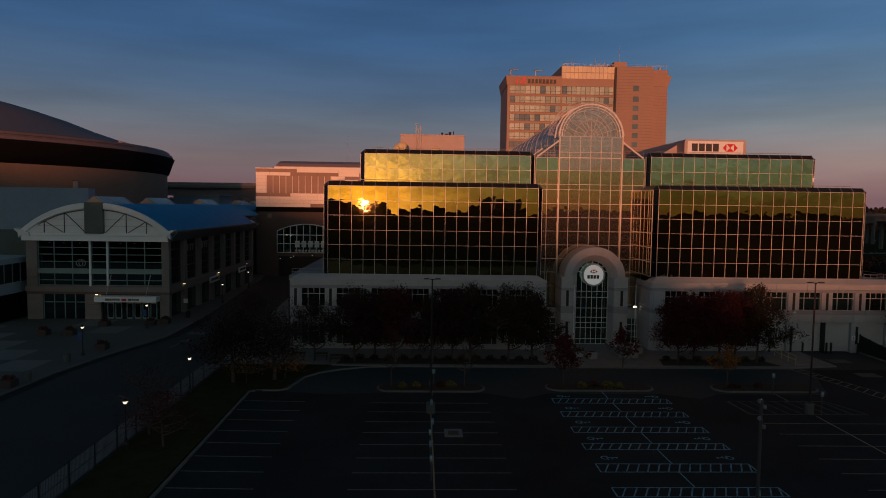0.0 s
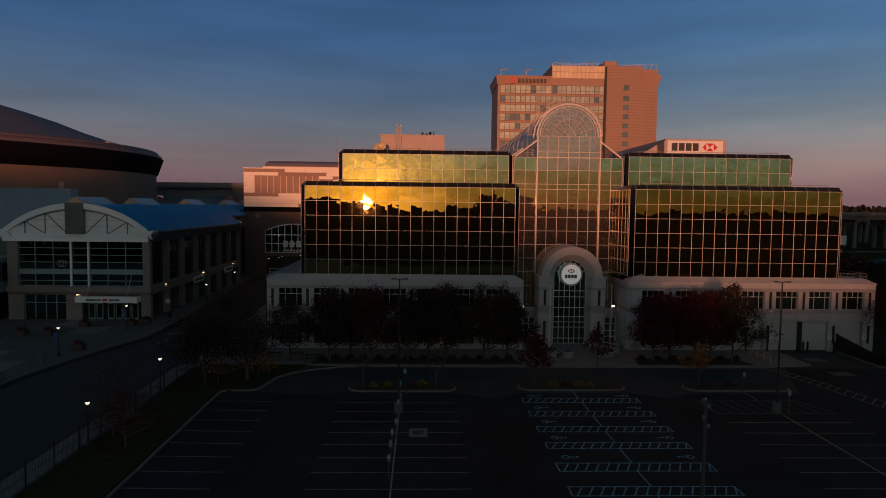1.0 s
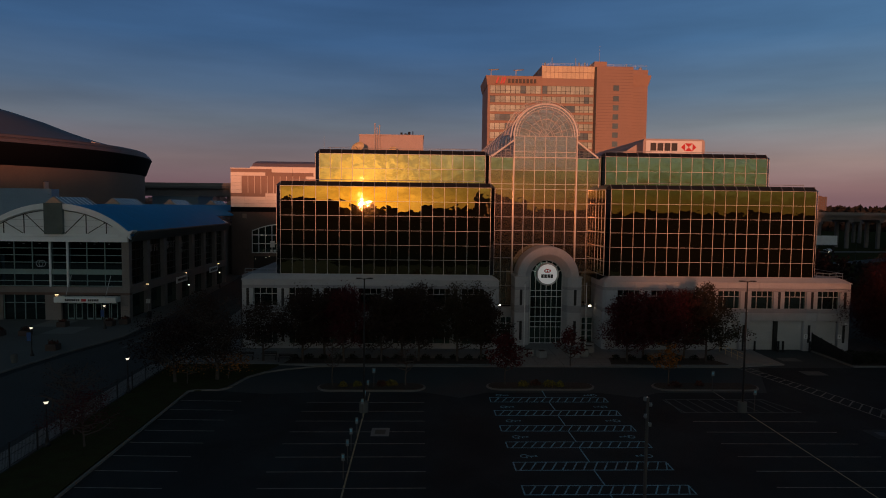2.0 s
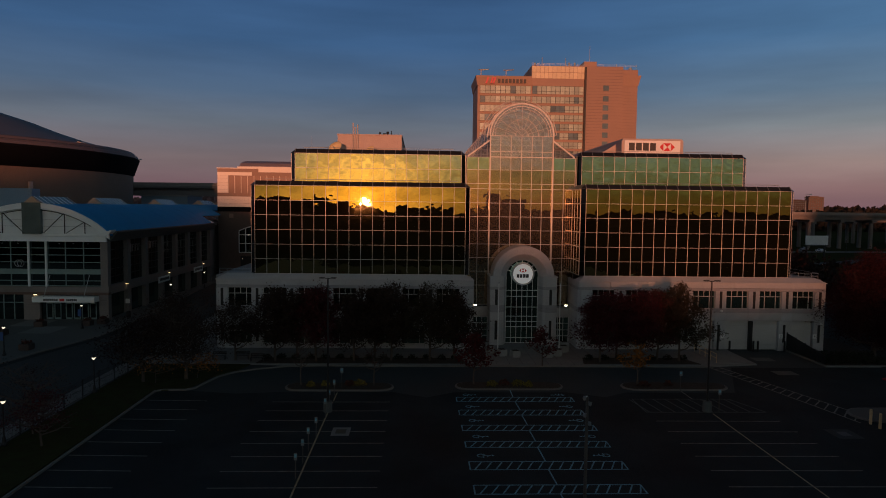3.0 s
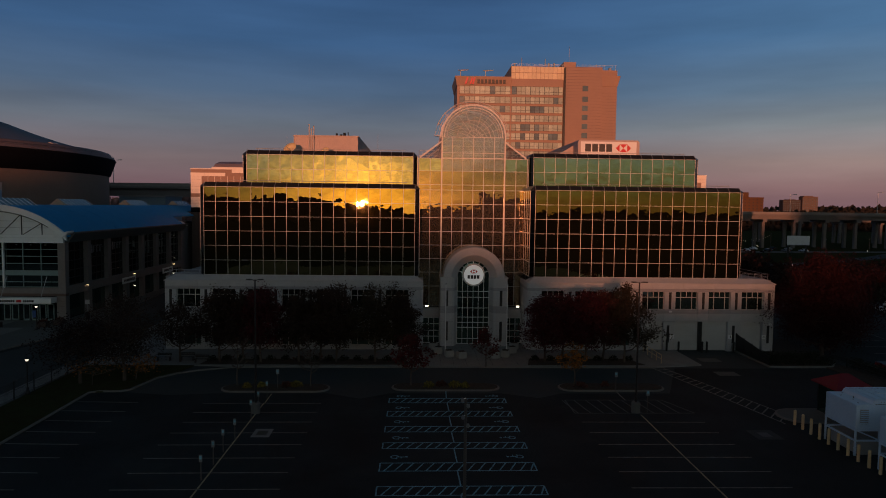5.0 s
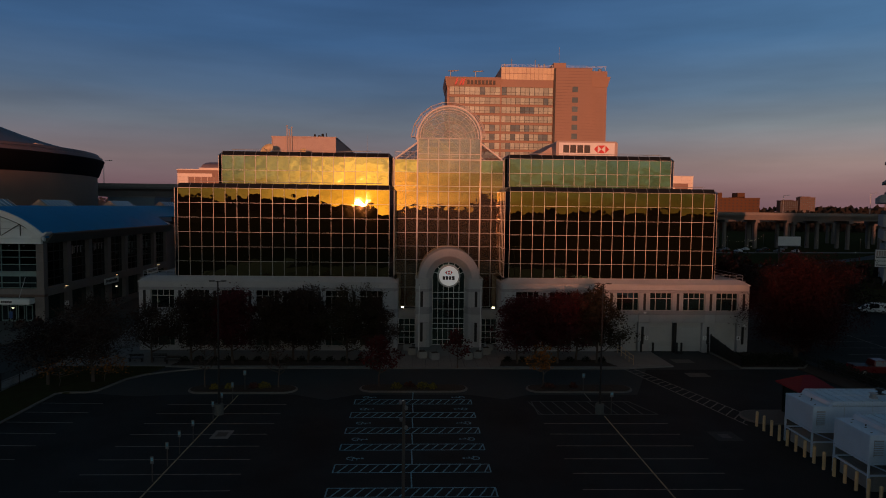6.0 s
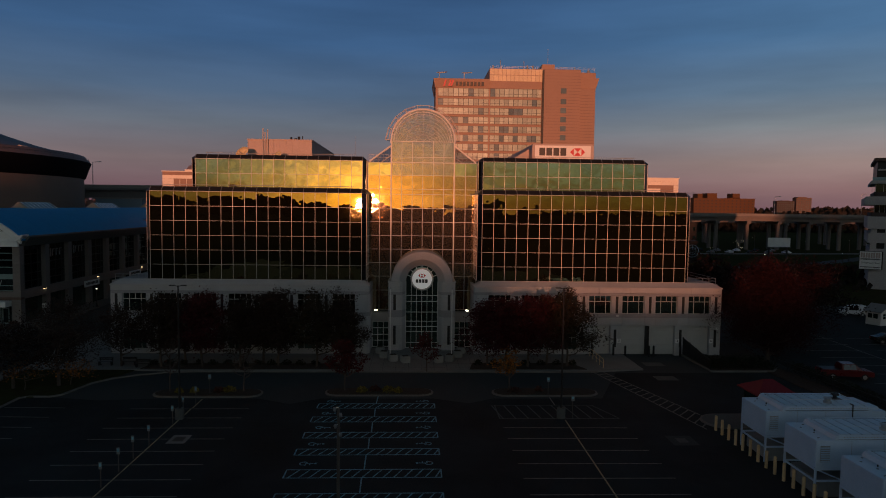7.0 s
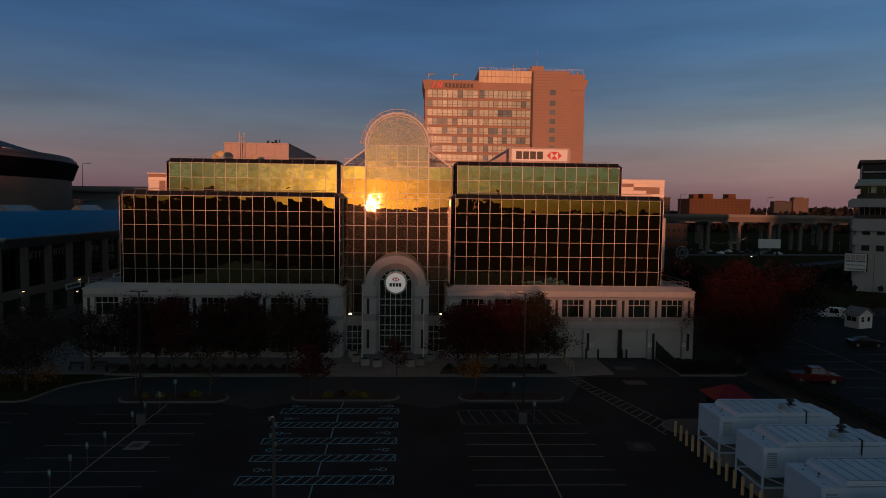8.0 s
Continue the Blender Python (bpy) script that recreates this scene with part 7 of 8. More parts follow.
fence("black steel fence between verge and street", [(-21.4, 25), (-21.45, 48), (-21.5, 64), (-21.1, 72.5)], 1.7, 3.4, BLACK)
fence("dark steel fence beside the side lot", [(66.9, 50), (66.5, 66), (65.8, 76)], 1.1, 2.6, BLACK)
scr = thing("screen_fence", "black screened fence beside the loading ramp", "fence", (57.1, 78, 0.15))
part("screen", Geo().add([(-0.04, -3.8, 0), (0.04, -3.8, 0), (0.04, 4.2, 0), (-0.04, 4.2, 0), (-0.04, -3.8, 1.1), (0.04, -3.8, 1.1), (0.04, 4.2, 2.2), (-0.04, 4.2, 2.2)],
                         [(0, 3, 2, 1), (4, 5, 6, 7), (0, 1, 5, 4), (1, 2, 6, 5), (2, 3, 7, 6), (3, 0, 4, 7)]), BLACK, scr)
for i in range(5):
    part("post", Geo().box(-0.06, -3.8 + i * 2, 0, 0.06, -3.7 + i * 2, 1.2 + 0.28 * i), BLACK, scr)


# ---- lamps ----
POLE_GREY = paint("dull_grey_pole", (0.075, 0.072, 0.07), (0.05, 0.048, 0.047), 0.6, 0.1, 2, 30, 0.03)
SIGN_GREY = paint("dull_sign_sheet", (0.17, 0.20, 0.22), (0.12, 0.14, 0.155), 0.6, 0.1, 2, 30, 0.03)
def street_lamp(x, y, z, banner):
    l = thing("street_lamp", "black street lamp with lit lantern" + (" and blue banner" if banner else ""), "street lamp", (x, y, z), group="street lamps")
    part("base", Geo().lathe([(0.24, 0), (0.24, 0.12), (0.15, 0.3), (0.11, 0.6), (0.075, 0.7)], 12), BLACK, l)
    part("pole", Geo().tube((0, 0, 0.6), (0, 0, 3.05), 0.07, 0.05, 10), BLACK, l)
    head = part("lantern", Geo().lathe([(0.06, 3.0), (0.13, 3.1), (0.15, 3.15), (0.05, 3.16)], 12), BLACK, l)
    part("glass", Geo().lathe([(0.09, 3.17), (0.15, 3.26), (0.19, 3.36), (0.17, 3.4)], 12), LANTERN_GLOW, head)
    part("cap", Geo().lathe([(0.27, 3.39), (0.26, 3.42), (0.12, 3.54), (0.02, 3.62)], 12), BLACK, head)
    if banner:
        part("banner", Geo().box(-0.55, -0.015, 1.75, -0.08, 0.015, 2.75), BANNER, l, "blue cloth banner")
        part("banner_arm", Geo().tube((-0.6, 0, 2.78), (0, 0, 2.78), 0.015, n=5).tube((-0.6, 0, 1.72), (0, 0, 1.72), 0.015, n=5), BLACK, l)


BANNER = paint("blue_banner", (0.04, 0.10, 0.28), (0.03, 0.075, 0.2), 0.8, 0, 2, 30, 0.05)
for x, y, z, b in ((-38.9, 77.6, 0.15, True), (-38.5, 94.6, 0.15, True), (-21.15, 48.7, 0.12, False), (-21.3, 62.6, 0.12, False), (-35.4, 120, 0.15, False), (-36.5, 142, 0.15, False)):
    street_lamp(x, y, z, b)


def lot_lamp(x, y, h):
    l = thing("lot_lamp", "tall dark lot lamp on a concrete drum", "street lamp", (x, y, 0), group="lot lamps")
    part("footing", Geo().lathe([(0.01, 0.95), (0.36, 0.95), (0.39, 0.9), (0.39, 0)], 16), PAVER, l, "concrete drum footing")
    part("pole", Geo().tube((0, 0, 0.9), (0, 0, h), 0.10, 0.06, 10), BLACK, l)
    for s in (-1, 1):
        arm = part("arm", Geo().tube((0, 0, h - 0.1), (s * 0.3, 0, h), 0.035, n=6), BLACK, l)
        part("lamp_head", Geo().box(s * 0.5 - 0.24, -0.17, h - 0.05, s * 0.5 + 0.24, 0.17, h + 0.05), BLACK, arm, bevel=0.03)


lot_lamp(1.52, 57.1, 11.85)
lot_lamp(35.5, 57.2, 11.85)
cp = thing("camera_pole", "slim grey pole with pale security cameras", "pole", (18.2, 33.2, 0))
part("pole", Geo().tube((0, 0, 0), (0, 0, 8.4), 0.10, 0.08, 10), POLE_GREY, cp)
for z, s in ((8.35, -0.18), (8.05, 0.12), (7.45, -0.14), (7.0, 0.12)):
    hd = part("security_camera", Geo().lathe([(0.01, 0.13), (0.07, 0.11), (0.09, 0.04), (0.09, -0.04), (0.06, -0.1), (0.01, -0.12)], 10), SIGN_GREY, cp, at=pose(s, -0.1, z), smooth=True)
    part("bracket", Geo().tube((0, 0, 0.08), (-s, 0.1, 0.08), 0.03, n=5), WHITE, hd)


def sign_post(x, y, h=1.75, w=0.22):
    s = thing("parking_sign", "small white and blue parking sign on a grey post", "sign", (x, y, 0), group="stall signs")
    part("post", Geo().box(-0.03, -0.03, 0, 0.03, 0.03, h), POLE_GREY, s)
    pl = part("plate", Geo().box(-w / 2, -0.045, h - 0.48, w / 2, -0.03, h), SIGN_GREY, s, bevel=0.004)
    part("symbol", Geo().box(-w / 3, -0.05, h - 0.3, w / 3, -0.046, h - 0.08), LINE_BLUE, pl)


for y in (42.85, 45.5, 47.9, 50.3, 55.3, 57.9, 61.3):
    sign_post(1.55 if y > 49 else 1.35, y)
for x, y in ((35.6, 63.5), (36.5, 57.0), (1.9, 64.4)):
    sign_post(x, y, 2.1, 0.3)

# ---- entrance forecourt ----
for x in (19.2, 26.75):
    fp = thing("flagpole", "bare white flagpole before the entrance", "flagpole", (x, 79.2, 0.145), group="flagpoles")
    part("pole", Geo().tube((0, 0, 0), (0, 0, 8.7), 0.07, 0.045, 10), WHITE, fp)
    part("collar", Geo().lathe([(0.2, 0), (0.18, 0.08), (0.08, 0.14)], 12), STEEL_GREY, fp)
    part("finial", Geo().lathe([(0.01, 8.92), (0.08, 8.86), (0.1, 8.8), (0.08, 8.73), (0.01, 8.68)], 10), STEEL_GREY, fp)
for x, y in ((17.8, 82.6), (18.4, 80.2), (19.6, 78.3), (21.1, 77.6), (25.1, 77.7), (26.5, 78.4), (27.6, 80.5), (28.2, 82.8)):
    pl = thing("concrete_planter", "square pale concrete planter block", "planter", (x, y, 0.145), rz=rnd.uniform(-20, 20), group="planter blocks")
    part("block", Geo().box(-0.5, -0.5, 0.08, 0.5, 0.5, 0.85).box(-0.4, -0.4, 0, 0.4, 0.4, 0.08), CONCRETE, pl, bevel=0.04)
    part("soil", Geo().box(-0.38, -0.38, 0.84, 0.38, 0.38, 0.87), MULCH, pl)
for x, y in ((-50, 89.3), (-46.6, 89.5), (-45.1, 96), (-38.9, 97), (-37.4, 98.5), (-38.2, 80.8), (-39.2, 64.2)):
    pl = thing("plaza_planter", "low brown plaza planter with dry shrubs", "planter", (x, y, 0.15), group="plaza planters")
    part("tub", Geo().box(-0.64, -0.64, 0, 0.64, 0.64, 0.74), BRICK_DARK, pl, bevel=0.05)
    part("soil", Geo().box(-0.54, -0.54, 0.72, 0.54, 0.54, 0.76), MULCH, pl)
    c = Geo()
    q = random.Random(int(x * 10))
    for i in range(90):
        a = Vector((q.uniform(-0.45, 0.45), q.uniform(-0.45, 0.45), 0.8 + abs(q.gauss(0, 0.14))))
        u = Vector((q.gauss(0, 1), q.gauss(0, 1), 1)).normalized() * 0.13
        v = u.orthogonal().normalized() * 0.07
        c.quad(a - u, a - v, a + u, a + v)
    part("dry_shrub", c, LEAF_DARK, pl)
for x, y in ((-9.0, 73.0 + 2.1), (-13.6, 76.0), (-11.0, 76.2)):
    b = thing("bench", "dark slatted bench on the pavement", "bench", (x, y, 0.145))
    for i in range(4):
        part("slat", Geo().box(-0.8, -0.2 + i * 0.12, 0.43, 0.8, -0.1 + i * 0.12, 0.46), BLACK, b)
    for i in range(2):
        part("back_slat", Geo().box(-0.8, 0.26, 0.6 + i * 0.16, 0.8, 0.29, 0.72 + i * 0.16), BLACK, b)
    for sx in (-0.7, 0.7):
        part("leg", Geo().box(sx - 0.03, -0.2, 0, sx + 0.03, 0.28, 0.43).box(sx - 0.03, 0.24, 0.4, sx + 0.03, 0.3, 0.88), BLACK, b)

for x, y, mt, lb in ((-36.0, 104, BLACK, "dark litter bin on the pavement"), (-38.9, 74.2, PAVER, "grey concrete litter bin on the plaza"), (-38.6, 66.3, PAVER, "grey concrete litter bin on the plaza")):
    bn = thing("litter_bin", lb, "bin", (x, y, 0.15))
    part("tub", Geo().lathe([(0.01, 0), (0.3, 0), (0.36, 0.68), (0.36, 0.76)], 14), mt, bn)
    part("hood", Geo().lathe([(0.37, 0.76), (0.36, 0.9), (0.22, 1.04), (0.01, 1.07)], 14), mt, bn)
sg = thing("street_sign", "small pale street sign on a post", "sign", (-37.2, 106.5, 0.15))
part("post", Geo().tube((0, 0, 0), (0, 0, 2.6), 0.04, n=6), STEEL_GREY, sg)
part("plate", Geo().box(-0.35, -0.05, 1.9, 0.35, -0.03, 2.6), WHITE, sg, bevel=0.005)
# loading side
for x in (44.95, 47.75, 49.3, 52.4, 53.0, 56.5):
    b = thing("dock_bollard", "black steel bollard beside a loading door", "bollard", (x, 81.7, 0.0 if x > 49.2 else 0.2), group="dock bollards")
    part("tube", Geo().tube((0, 0, 0), (0, 0, 1.35), 0.13, n=12), BLACK, b)
    part("cap", Geo().lathe([(0.135, 1.33), (0.12, 1.4), (0.06, 1.45), (0.01, 1.46)], 12), BLACK, b)
rl = thing("ramp_railing", "cream steel railing on the loading apron", "railing", (44.5, 78, 0.2))
for y in (-3.1, -1.5, 0, 1.5, 3.1):
    part("post", Geo().tube((0, y, 0), (0, y, 1.05), 0.03, n=6), BOLLARD, rl)
for z in (0.55, 1.05):
    part("rail", Geo().tube((0, -3.1, z), (0, 3.1, z), 0.03, n=6), BOLLARD, rl)


# ---- raised equipment units behind a line of bollards ----
ROOF_SHEET = paint("blue_grey_roof_sheet", (0.50, 0.66, 0.78), (0.40, 0.54, 0.65), 0.4, 0.1, 0.8, 16, 0.05, 0.06)


def unit(y, x=48.65):
    u = thing("equipment_unit", "white metal equipment unit raised on a steel frame", "container", (x, y, 0), group="equipment units")
    L, W, B, T = 9.3, 3.7, 2.05, 3.9
    part("plinth", Geo().box(0.45, 0.2, 0, L, W - 0.2, 1.1), CONCRETE, u, "grey concrete plinth")
    body = part("body", Geo().box(0, 0, B, L, W, T), UNIT, u, "white metal panel body", bevel=0.03)
    fr = Geo()
    for yy in (0.06, W - 0.06):
        fr.box(0, yy - 0.06, B - 0.16, L, yy + 0.06, B)
        for xx in (0.06, 1.9, 4.6, 7.2, L - 0.06):
            fr.box(xx - 0.06, yy - 0.06, 0 if xx < 0.4 else 1.05, xx + 0.06, yy + 0.06, B - 0.1)
        fr.box(0, yy - 0.05, 1.1, L, yy + 0.05, 1.22)
        fr.tube((0.1, yy, 1.95), (1.9, yy, 1.2), 0.05, n=5)
    for xx in (0.06, L - 0.06):
        fr.box(xx - 0.06, 0, B - 0.16, xx + 0.06, W, B).box(xx - 0.05, 0, 1.1, xx + 0.05, W, 1.22)
    part("steel_frame", fr, UNIT, u)
    # raised roof of sheets over a pale curb
    curb = part("roof_curb", Geo().box(1.55, 0.12, T, 8.0, W - 0.12, T + 0.30), BLACK, u, "dark roof curb under pale sheets")
    d = (W - 0.5) / 2
    for i in range(8):
        for j in range(2):
            x0, y0 = 1.75 + i * 0.76, 0.25 + j * d
            part("roof_sheet", Geo().box(x0 + 0.045, y0 + 0.03, T + 0.3, x0 + 0.715, y0 + d - 0.03, T + 0.34), ROOF_SHEET, curb, bevel=0.008)
    part("ridge_strip", Geo().box(2.9, 0.25 + d - 0.03, T + 0.31, 7.85, 0.25 + d + 0.03, T + 0.352), WHITE, curb)
    part("front_lip", Geo().box(1.5, 0.02, T + 0.06, 8.05, 0.12, T + 0.36), UNIT, curb, bevel=0.01)
    part("back_lip", Geo().box(1.5, W - 0.12, T + 0.06, 8.05, W - 0.04, T + 0.36), UNIT, curb)
    part("left_lip", Geo().prism([(1.25, T + 0.002), (1.4, T + 0.26), (1.7, T + 0.345), (1.7, T + 0.28), (1.5, T + 0.002)], "y", 0.08, W - 0.06), UNIT, curb, "pale sloping roof lip")
    part("right_lip", Geo().prism([(8.3, T + 0.002), (8.15, T + 0.26), (7.9, T + 0.345), (7.9, T + 0.28), (8.05, T + 0.002)], "y", 0.08, W - 0.06), UNIT, curb)
    for xx, yy in ((0.45, 0.5), (0.75, 1.5), (0.5, 2.6), (1.0, 3.2)):
        part("lifting_lug", Geo().box(xx - 0.06, yy - 0.03, T, xx + 0.06, yy + 0.03, T + 0.03), BLACK, body)
    for xx in (2.4, 4.6, 6.1):
        part("panel_seam", Geo().box(xx, -0.006, B + 0.02, xx + 0.02, 0.0, T - 0.02), STEEL_GREY, body)
    for i in range(30):
        part("rivet", RIVET, STEEL_GREY, curb, at=pose(1.9 + i * 0.205, 0.015, T + 0.2))
    lv = part("louvre", Geo().box(0.3, -0.02, T - 1.45, 0.95, 0.0, T - 0.35), STEEL_GREY, body)
    for i in range(7):
        part("louvre_blade", Geo().box(0.32, -0.07, T - 1.42 + i * 0.15, 0.93, -0.015, T - 1.35 + i * 0.15), UNIT, lv)
    part("roof_fan", Geo().lathe([(0.3, T + 0.34), (0.3, T + 0.46), (0.22, T + 0.5), (0.22, T + 0.68), (0.3, T + 0.7), (0.3, T + 0.74), (0.02, T + 0.78)], 16, (5.4, 1.1, 0)), STEEL_GREY, u, "galvanised roof fan")
    vent = part("roof_vent", Geo().lathe([(0.14, T + 0.34), (0.14, T + 0.6), (0.32, T + 0.64), (0.26, T + 0.78), (0.02, T + 0.84)], 14, (6.7, 2.2, 0)), BLACK, u, "black mushroom roof vent")
    part("vent_base", Geo().box(6.3, 1.85, T + 0.34, 7.1, 2.6, T + 0.37), BLACK, vent)
    part("pipe", Geo().path([(6.65, -0.06, T - 0.5), (6.65, -0.06, T + 0.5), (6.65, 0.3, T + 0.5)], 0.05), BLACK, u)
    part("pipe", Geo().path([(1.0, W * 0.5, T), (1.0, W * 0.5, T + 0.12)], 0.045), BLACK, u)
    part("roof_box", Geo().box(8.2, 0.6, T, 9.1, 1.7, T + 0.16), UNIT, u)
    return u


RIVET = Geo().box(-0.03, -0.012, -0.03, 0.03, 0.0, 0.03).mesh("rivet")
first = unit(46.7)
for yy in (40.5, 34.3, 28.1):
    copy_thing(first, pose(48.65, yy, 0))
b0 = None
for i in range(26):
    m = pose(48.2, 53.75 - i * 1.165, 0, 0, 0, rnd.uniform(-3, 3))
    if b0 is None:
        b0 = thing("bollard", "cream-painted steel bollard along the equipment units", "bollard", (48.2, 53.75, 0), group="cream bollards")
        part("tube", Geo().tube((0, 0, 0), (0, 0, 1.22), 0.115, n=14), BOLLARD, b0)
        part("cap", Geo().lathe([(0.118, 1.2), (0.11, 1.27), (0.06, 1.31), (0.01, 1.32)], 14), BOLLARD, b0)
    else:
        copy_thing(b0, m)
booth = thing("booth", "dark glazed booth with a red hipped roof", "booth", (53.9, 56.0, 0.17))
part("wall", Geo().box(-1.4, -1.4, 0, 1.4, 1.4, 2.7), WINDOW, booth)
for sx in (-1.4, 0, 1.4):
    for sy in (-1.4, 1.4):
        part("post", Geo().box(sx - 0.06, sy - 0.06, 0, sx + 0.06, sy + 0.06, 2.75), BLACK, booth)
part("roof", Geo().add([(-1.85, -1.85, 2.75), (1.85, -1.85, 2.75), (1.85, 1.85, 2.75), (-1.85, 1.85, 2.75), (-0.4, 0, 3.75), (0.4, 0, 3.75)], [(0, 3, 2, 1), (0, 1, 5, 4), (1, 2, 5), (2, 3, 4, 5), (3, 0, 4)]), TENT, booth, "red sheet hipped roof")
part("eave", Geo().box(-1.87, -1.87, 2.62, 1.87, 1.87, 2.76), TENT, booth)


# ---- vehicles and hut ----
def vehicle(name, label, at, rz, side, roof, width, paint_mat, axles, wheel, glass, light=True):
    """side: the outline of the lower body; roof: the outline of the cabin above it; both along the length."""
    v = thing(name, label, "car", at, rz)
    part("body", Geo().prism(side, "y", -width / 2, width / 2), paint_mat, v, bevel=0.06)
    cab = Geo()
    n = len(roof)
    zb, zt = min(p[1] for p in roof), max(p[1] for p in roof)
    ins = [(x, z, (width / 2 - 0.04) - 0.2 * (z - zb) / (zt - zb)) for x, z in roof]
    cab.add([(x, -w, z) for x, z, w in ins] + [(x, w, z) for x, z, w in ins], [tuple(range(n)), tuple(range(n, 2 * n))[::-1]] + [(i, i + n, (i + 1) % n + n, (i + 1) % n) for i in range(n)])
    cabo = part("cabin", cab, paint_mat, v, bevel=0.05)
    for x0, x1 in glass:
        for s in (-1, 1):
            z0, z1 = zb + 0.08, zt - 0.1
            w0, w1 = (width / 2 - 0.04) - 0.2 * 0.12 + 0.012, (width / 2 - 0.04) - 0.2 * 0.85 + 0.012
            k = 0.12
            part("side_window", Geo().quad((x0 - k, s * w0, z0), (x1 + k, s * w0, z0), (x1, s * w1, z1), (x0, s * w1, z1)), GLASS_DARK, cabo)
    (xa, za), (xb, zb2) = sorted(roof, key=lambda p: p[0])[-1], max((p for p in roof if p[1] > zt - 0.01), key=lambda p: p[0])
    w = width / 2 - 0.2
    part("windscreen", Geo().quad((xa + 0.01, -w - 0.1, za + 0.06), (xa + 0.01, w + 0.1, za + 0.06), (xb + 0.04, w, zb2 - 0.05), (xb + 0.04, -w, zb2 - 0.05)), GLASS_DARK, cabo)
    for x in axles:
        for s in (-1, 1):
            wh = part("wheel", Geo().tube((x, s * (width / 2 - 0.2), wheel), (x, s * (width / 2 + 0.02), wheel), wheel, n=20), BLACK, v)
            part("rim", Geo().tube((x, s * (width / 2 + 0.021), wheel), (x, s * (width / 2 + 0.03), wheel), wheel * 0.62, n=14), STEEL_GREY, wh)
    xf, xr = max(p[0] for p in side), min(p[0] for p in side)
    zl = max(p[1] for p in side if p[0] > xf - 0.4) - 0.2
    for s in (-1, 1):
        part("headlight", Geo().box(xf - 0.06, s * (width / 2 - 0.3) - 0.15, zl - 0.08, xf + 0.015, s * (width / 2 - 0.3) + 0.15, zl + 0.08), WHITE, v)
        part("tail_light", Geo().box(xr - 0.015, s * (width / 2 - 0.22) - 0.1, zl - 0.05, xr + 0.06, s * (width / 2 - 0.22) + 0.1, zl + 0.16), RED, v)
    part("bumper", Geo().box(xf - 0.1, -width / 2 + 0.1, 0.35, xf + 0.06, width / 2 - 0.1, 0.55), BLACK, v)
    return v


CAR_RED = paint("red_car_paint", (0.115, 0.006, 0.010), (0.095, 0.005, 0.008), 0.3, 0, 1, 40, 0.01)
CAR_WHITE = paint("white_car_paint", (0.75, 0.76, 0.77), (0.68, 0.69, 0.70), 0.3, 0, 1, 40, 0.01)
CAR_BLACK = paint("black_car_paint", (0.015, 0.016, 0.018), (0.012, 0.012, 0.013), 0.25, 0, 1, 40, 0.01)
vehicle("pickup_truck", "parked red pickup truck with crew cab", (71.26, 71.15, 0), -8,
        [(-2.8, 0.5), (-2.8, 1.15), (0.5, 1.15), (1.5, 1.12), (2.65, 1.02), (2.78, 0.85), (2.78, 0.42), (-2.7, 0.42)],
        [(-0.75, 1.12), (-0.6, 1.8), (0.75, 1.84), (1.5, 1.12)], 1.95, CAR_RED, (-1.72, 1.73), 0.38, ((-0.45, 0.15), (0.3, 0.75)))
# the bed isn't hollow: a black sheet on top paints its shade
part("bed", Geo().box(-2.7, -0.82, 1.14, -0.85, 0.82, 1.165), BLACK, bpy.data.objects["pickup_truck"], "black sheet painting the shaded load bed")
vehicle("van", "parked small white delivery van", (102.15, 115.25, 0), 170.5,
        [(-2.2, 0.4), (-2.2, 1.1), (1.2, 1.1), (2.1, 0.95), (2.25, 0.8), (2.25, 0.4)],
        [(-2.18, 1.05), (-2.1, 1.98), (0.35, 2.02), (0.7, 1.9), (1.3, 1.05)], 1.85, CAR_WHITE, (-1.45, 1.45), 0.33, ((-0.7, 0.0), (0.15, 0.75)))
vehicle("sedan", "parked glossy dark grey sedan", (91.1, 90.7, 0), -9,
        [(-2.35, 0.4), (-2.35, 0.95), (-1.7, 1.0), (1.1, 0.98), (2.2, 0.82), (2.35, 0.65), (2.35, 0.35), (-2.2, 0.35)],
        [(-1.85, 0.95), (-0.9, 1.42), (0.3, 1.45), (1.3, 0.95)], 1.8, CAR_BLACK, (-1.38, 1.4), 0.33, ((-0.85, -0.2), (0.0, 0.5)))

hut = thing("hut", "small white gabled attendant hut", "hut", (100.9, 106.3, 0), 19)
part("wall", Geo().prism([(-1.6, 0), (1.6, 0), (1.6, 2.35), (0, 3.3), (-1.6, 2.35)], "y", -1.3, 1.3), WHITE, hut)
part("roof", Geo().prism([(-1.95, 2.2), (0, 3.35), (1.95, 2.2), (1.95, 2.32), (0, 3.5), (-1.95, 2.32)], "y", -1.6, 1.6), ROOF_GREY, hut)
for x0, x1, z0, z1 in ((-1.05, -0.45, 1.15, 1.55), (-1.05, -0.45, 1.6, 1.95), (0.35, 0.95, 1.15, 1.95)):
    part("window", Geo().box(x0, -1.33, z0, x1, -1.3, z1), WINDOW, hut)
part("door", Geo().box(0.22, -1.325, 0.05, 1.1, -1.301, 2.05), CAR_WHITE, hut)
part("side_window", Geo().box(-1.63, -0.8, 1.15, -1.6, 0.0, 1.95).box(-1.63, 0.15, 1.15, -1.6, 0.9, 1.95), WINDOW, hut)
for i in range(12):
    part("lap_board", Geo().box(-1.6, -1.312, 0.1 + i * 0.2, 1.6, -1.302, 0.12 + i * 0.2), CLAD_WHITE, hut)

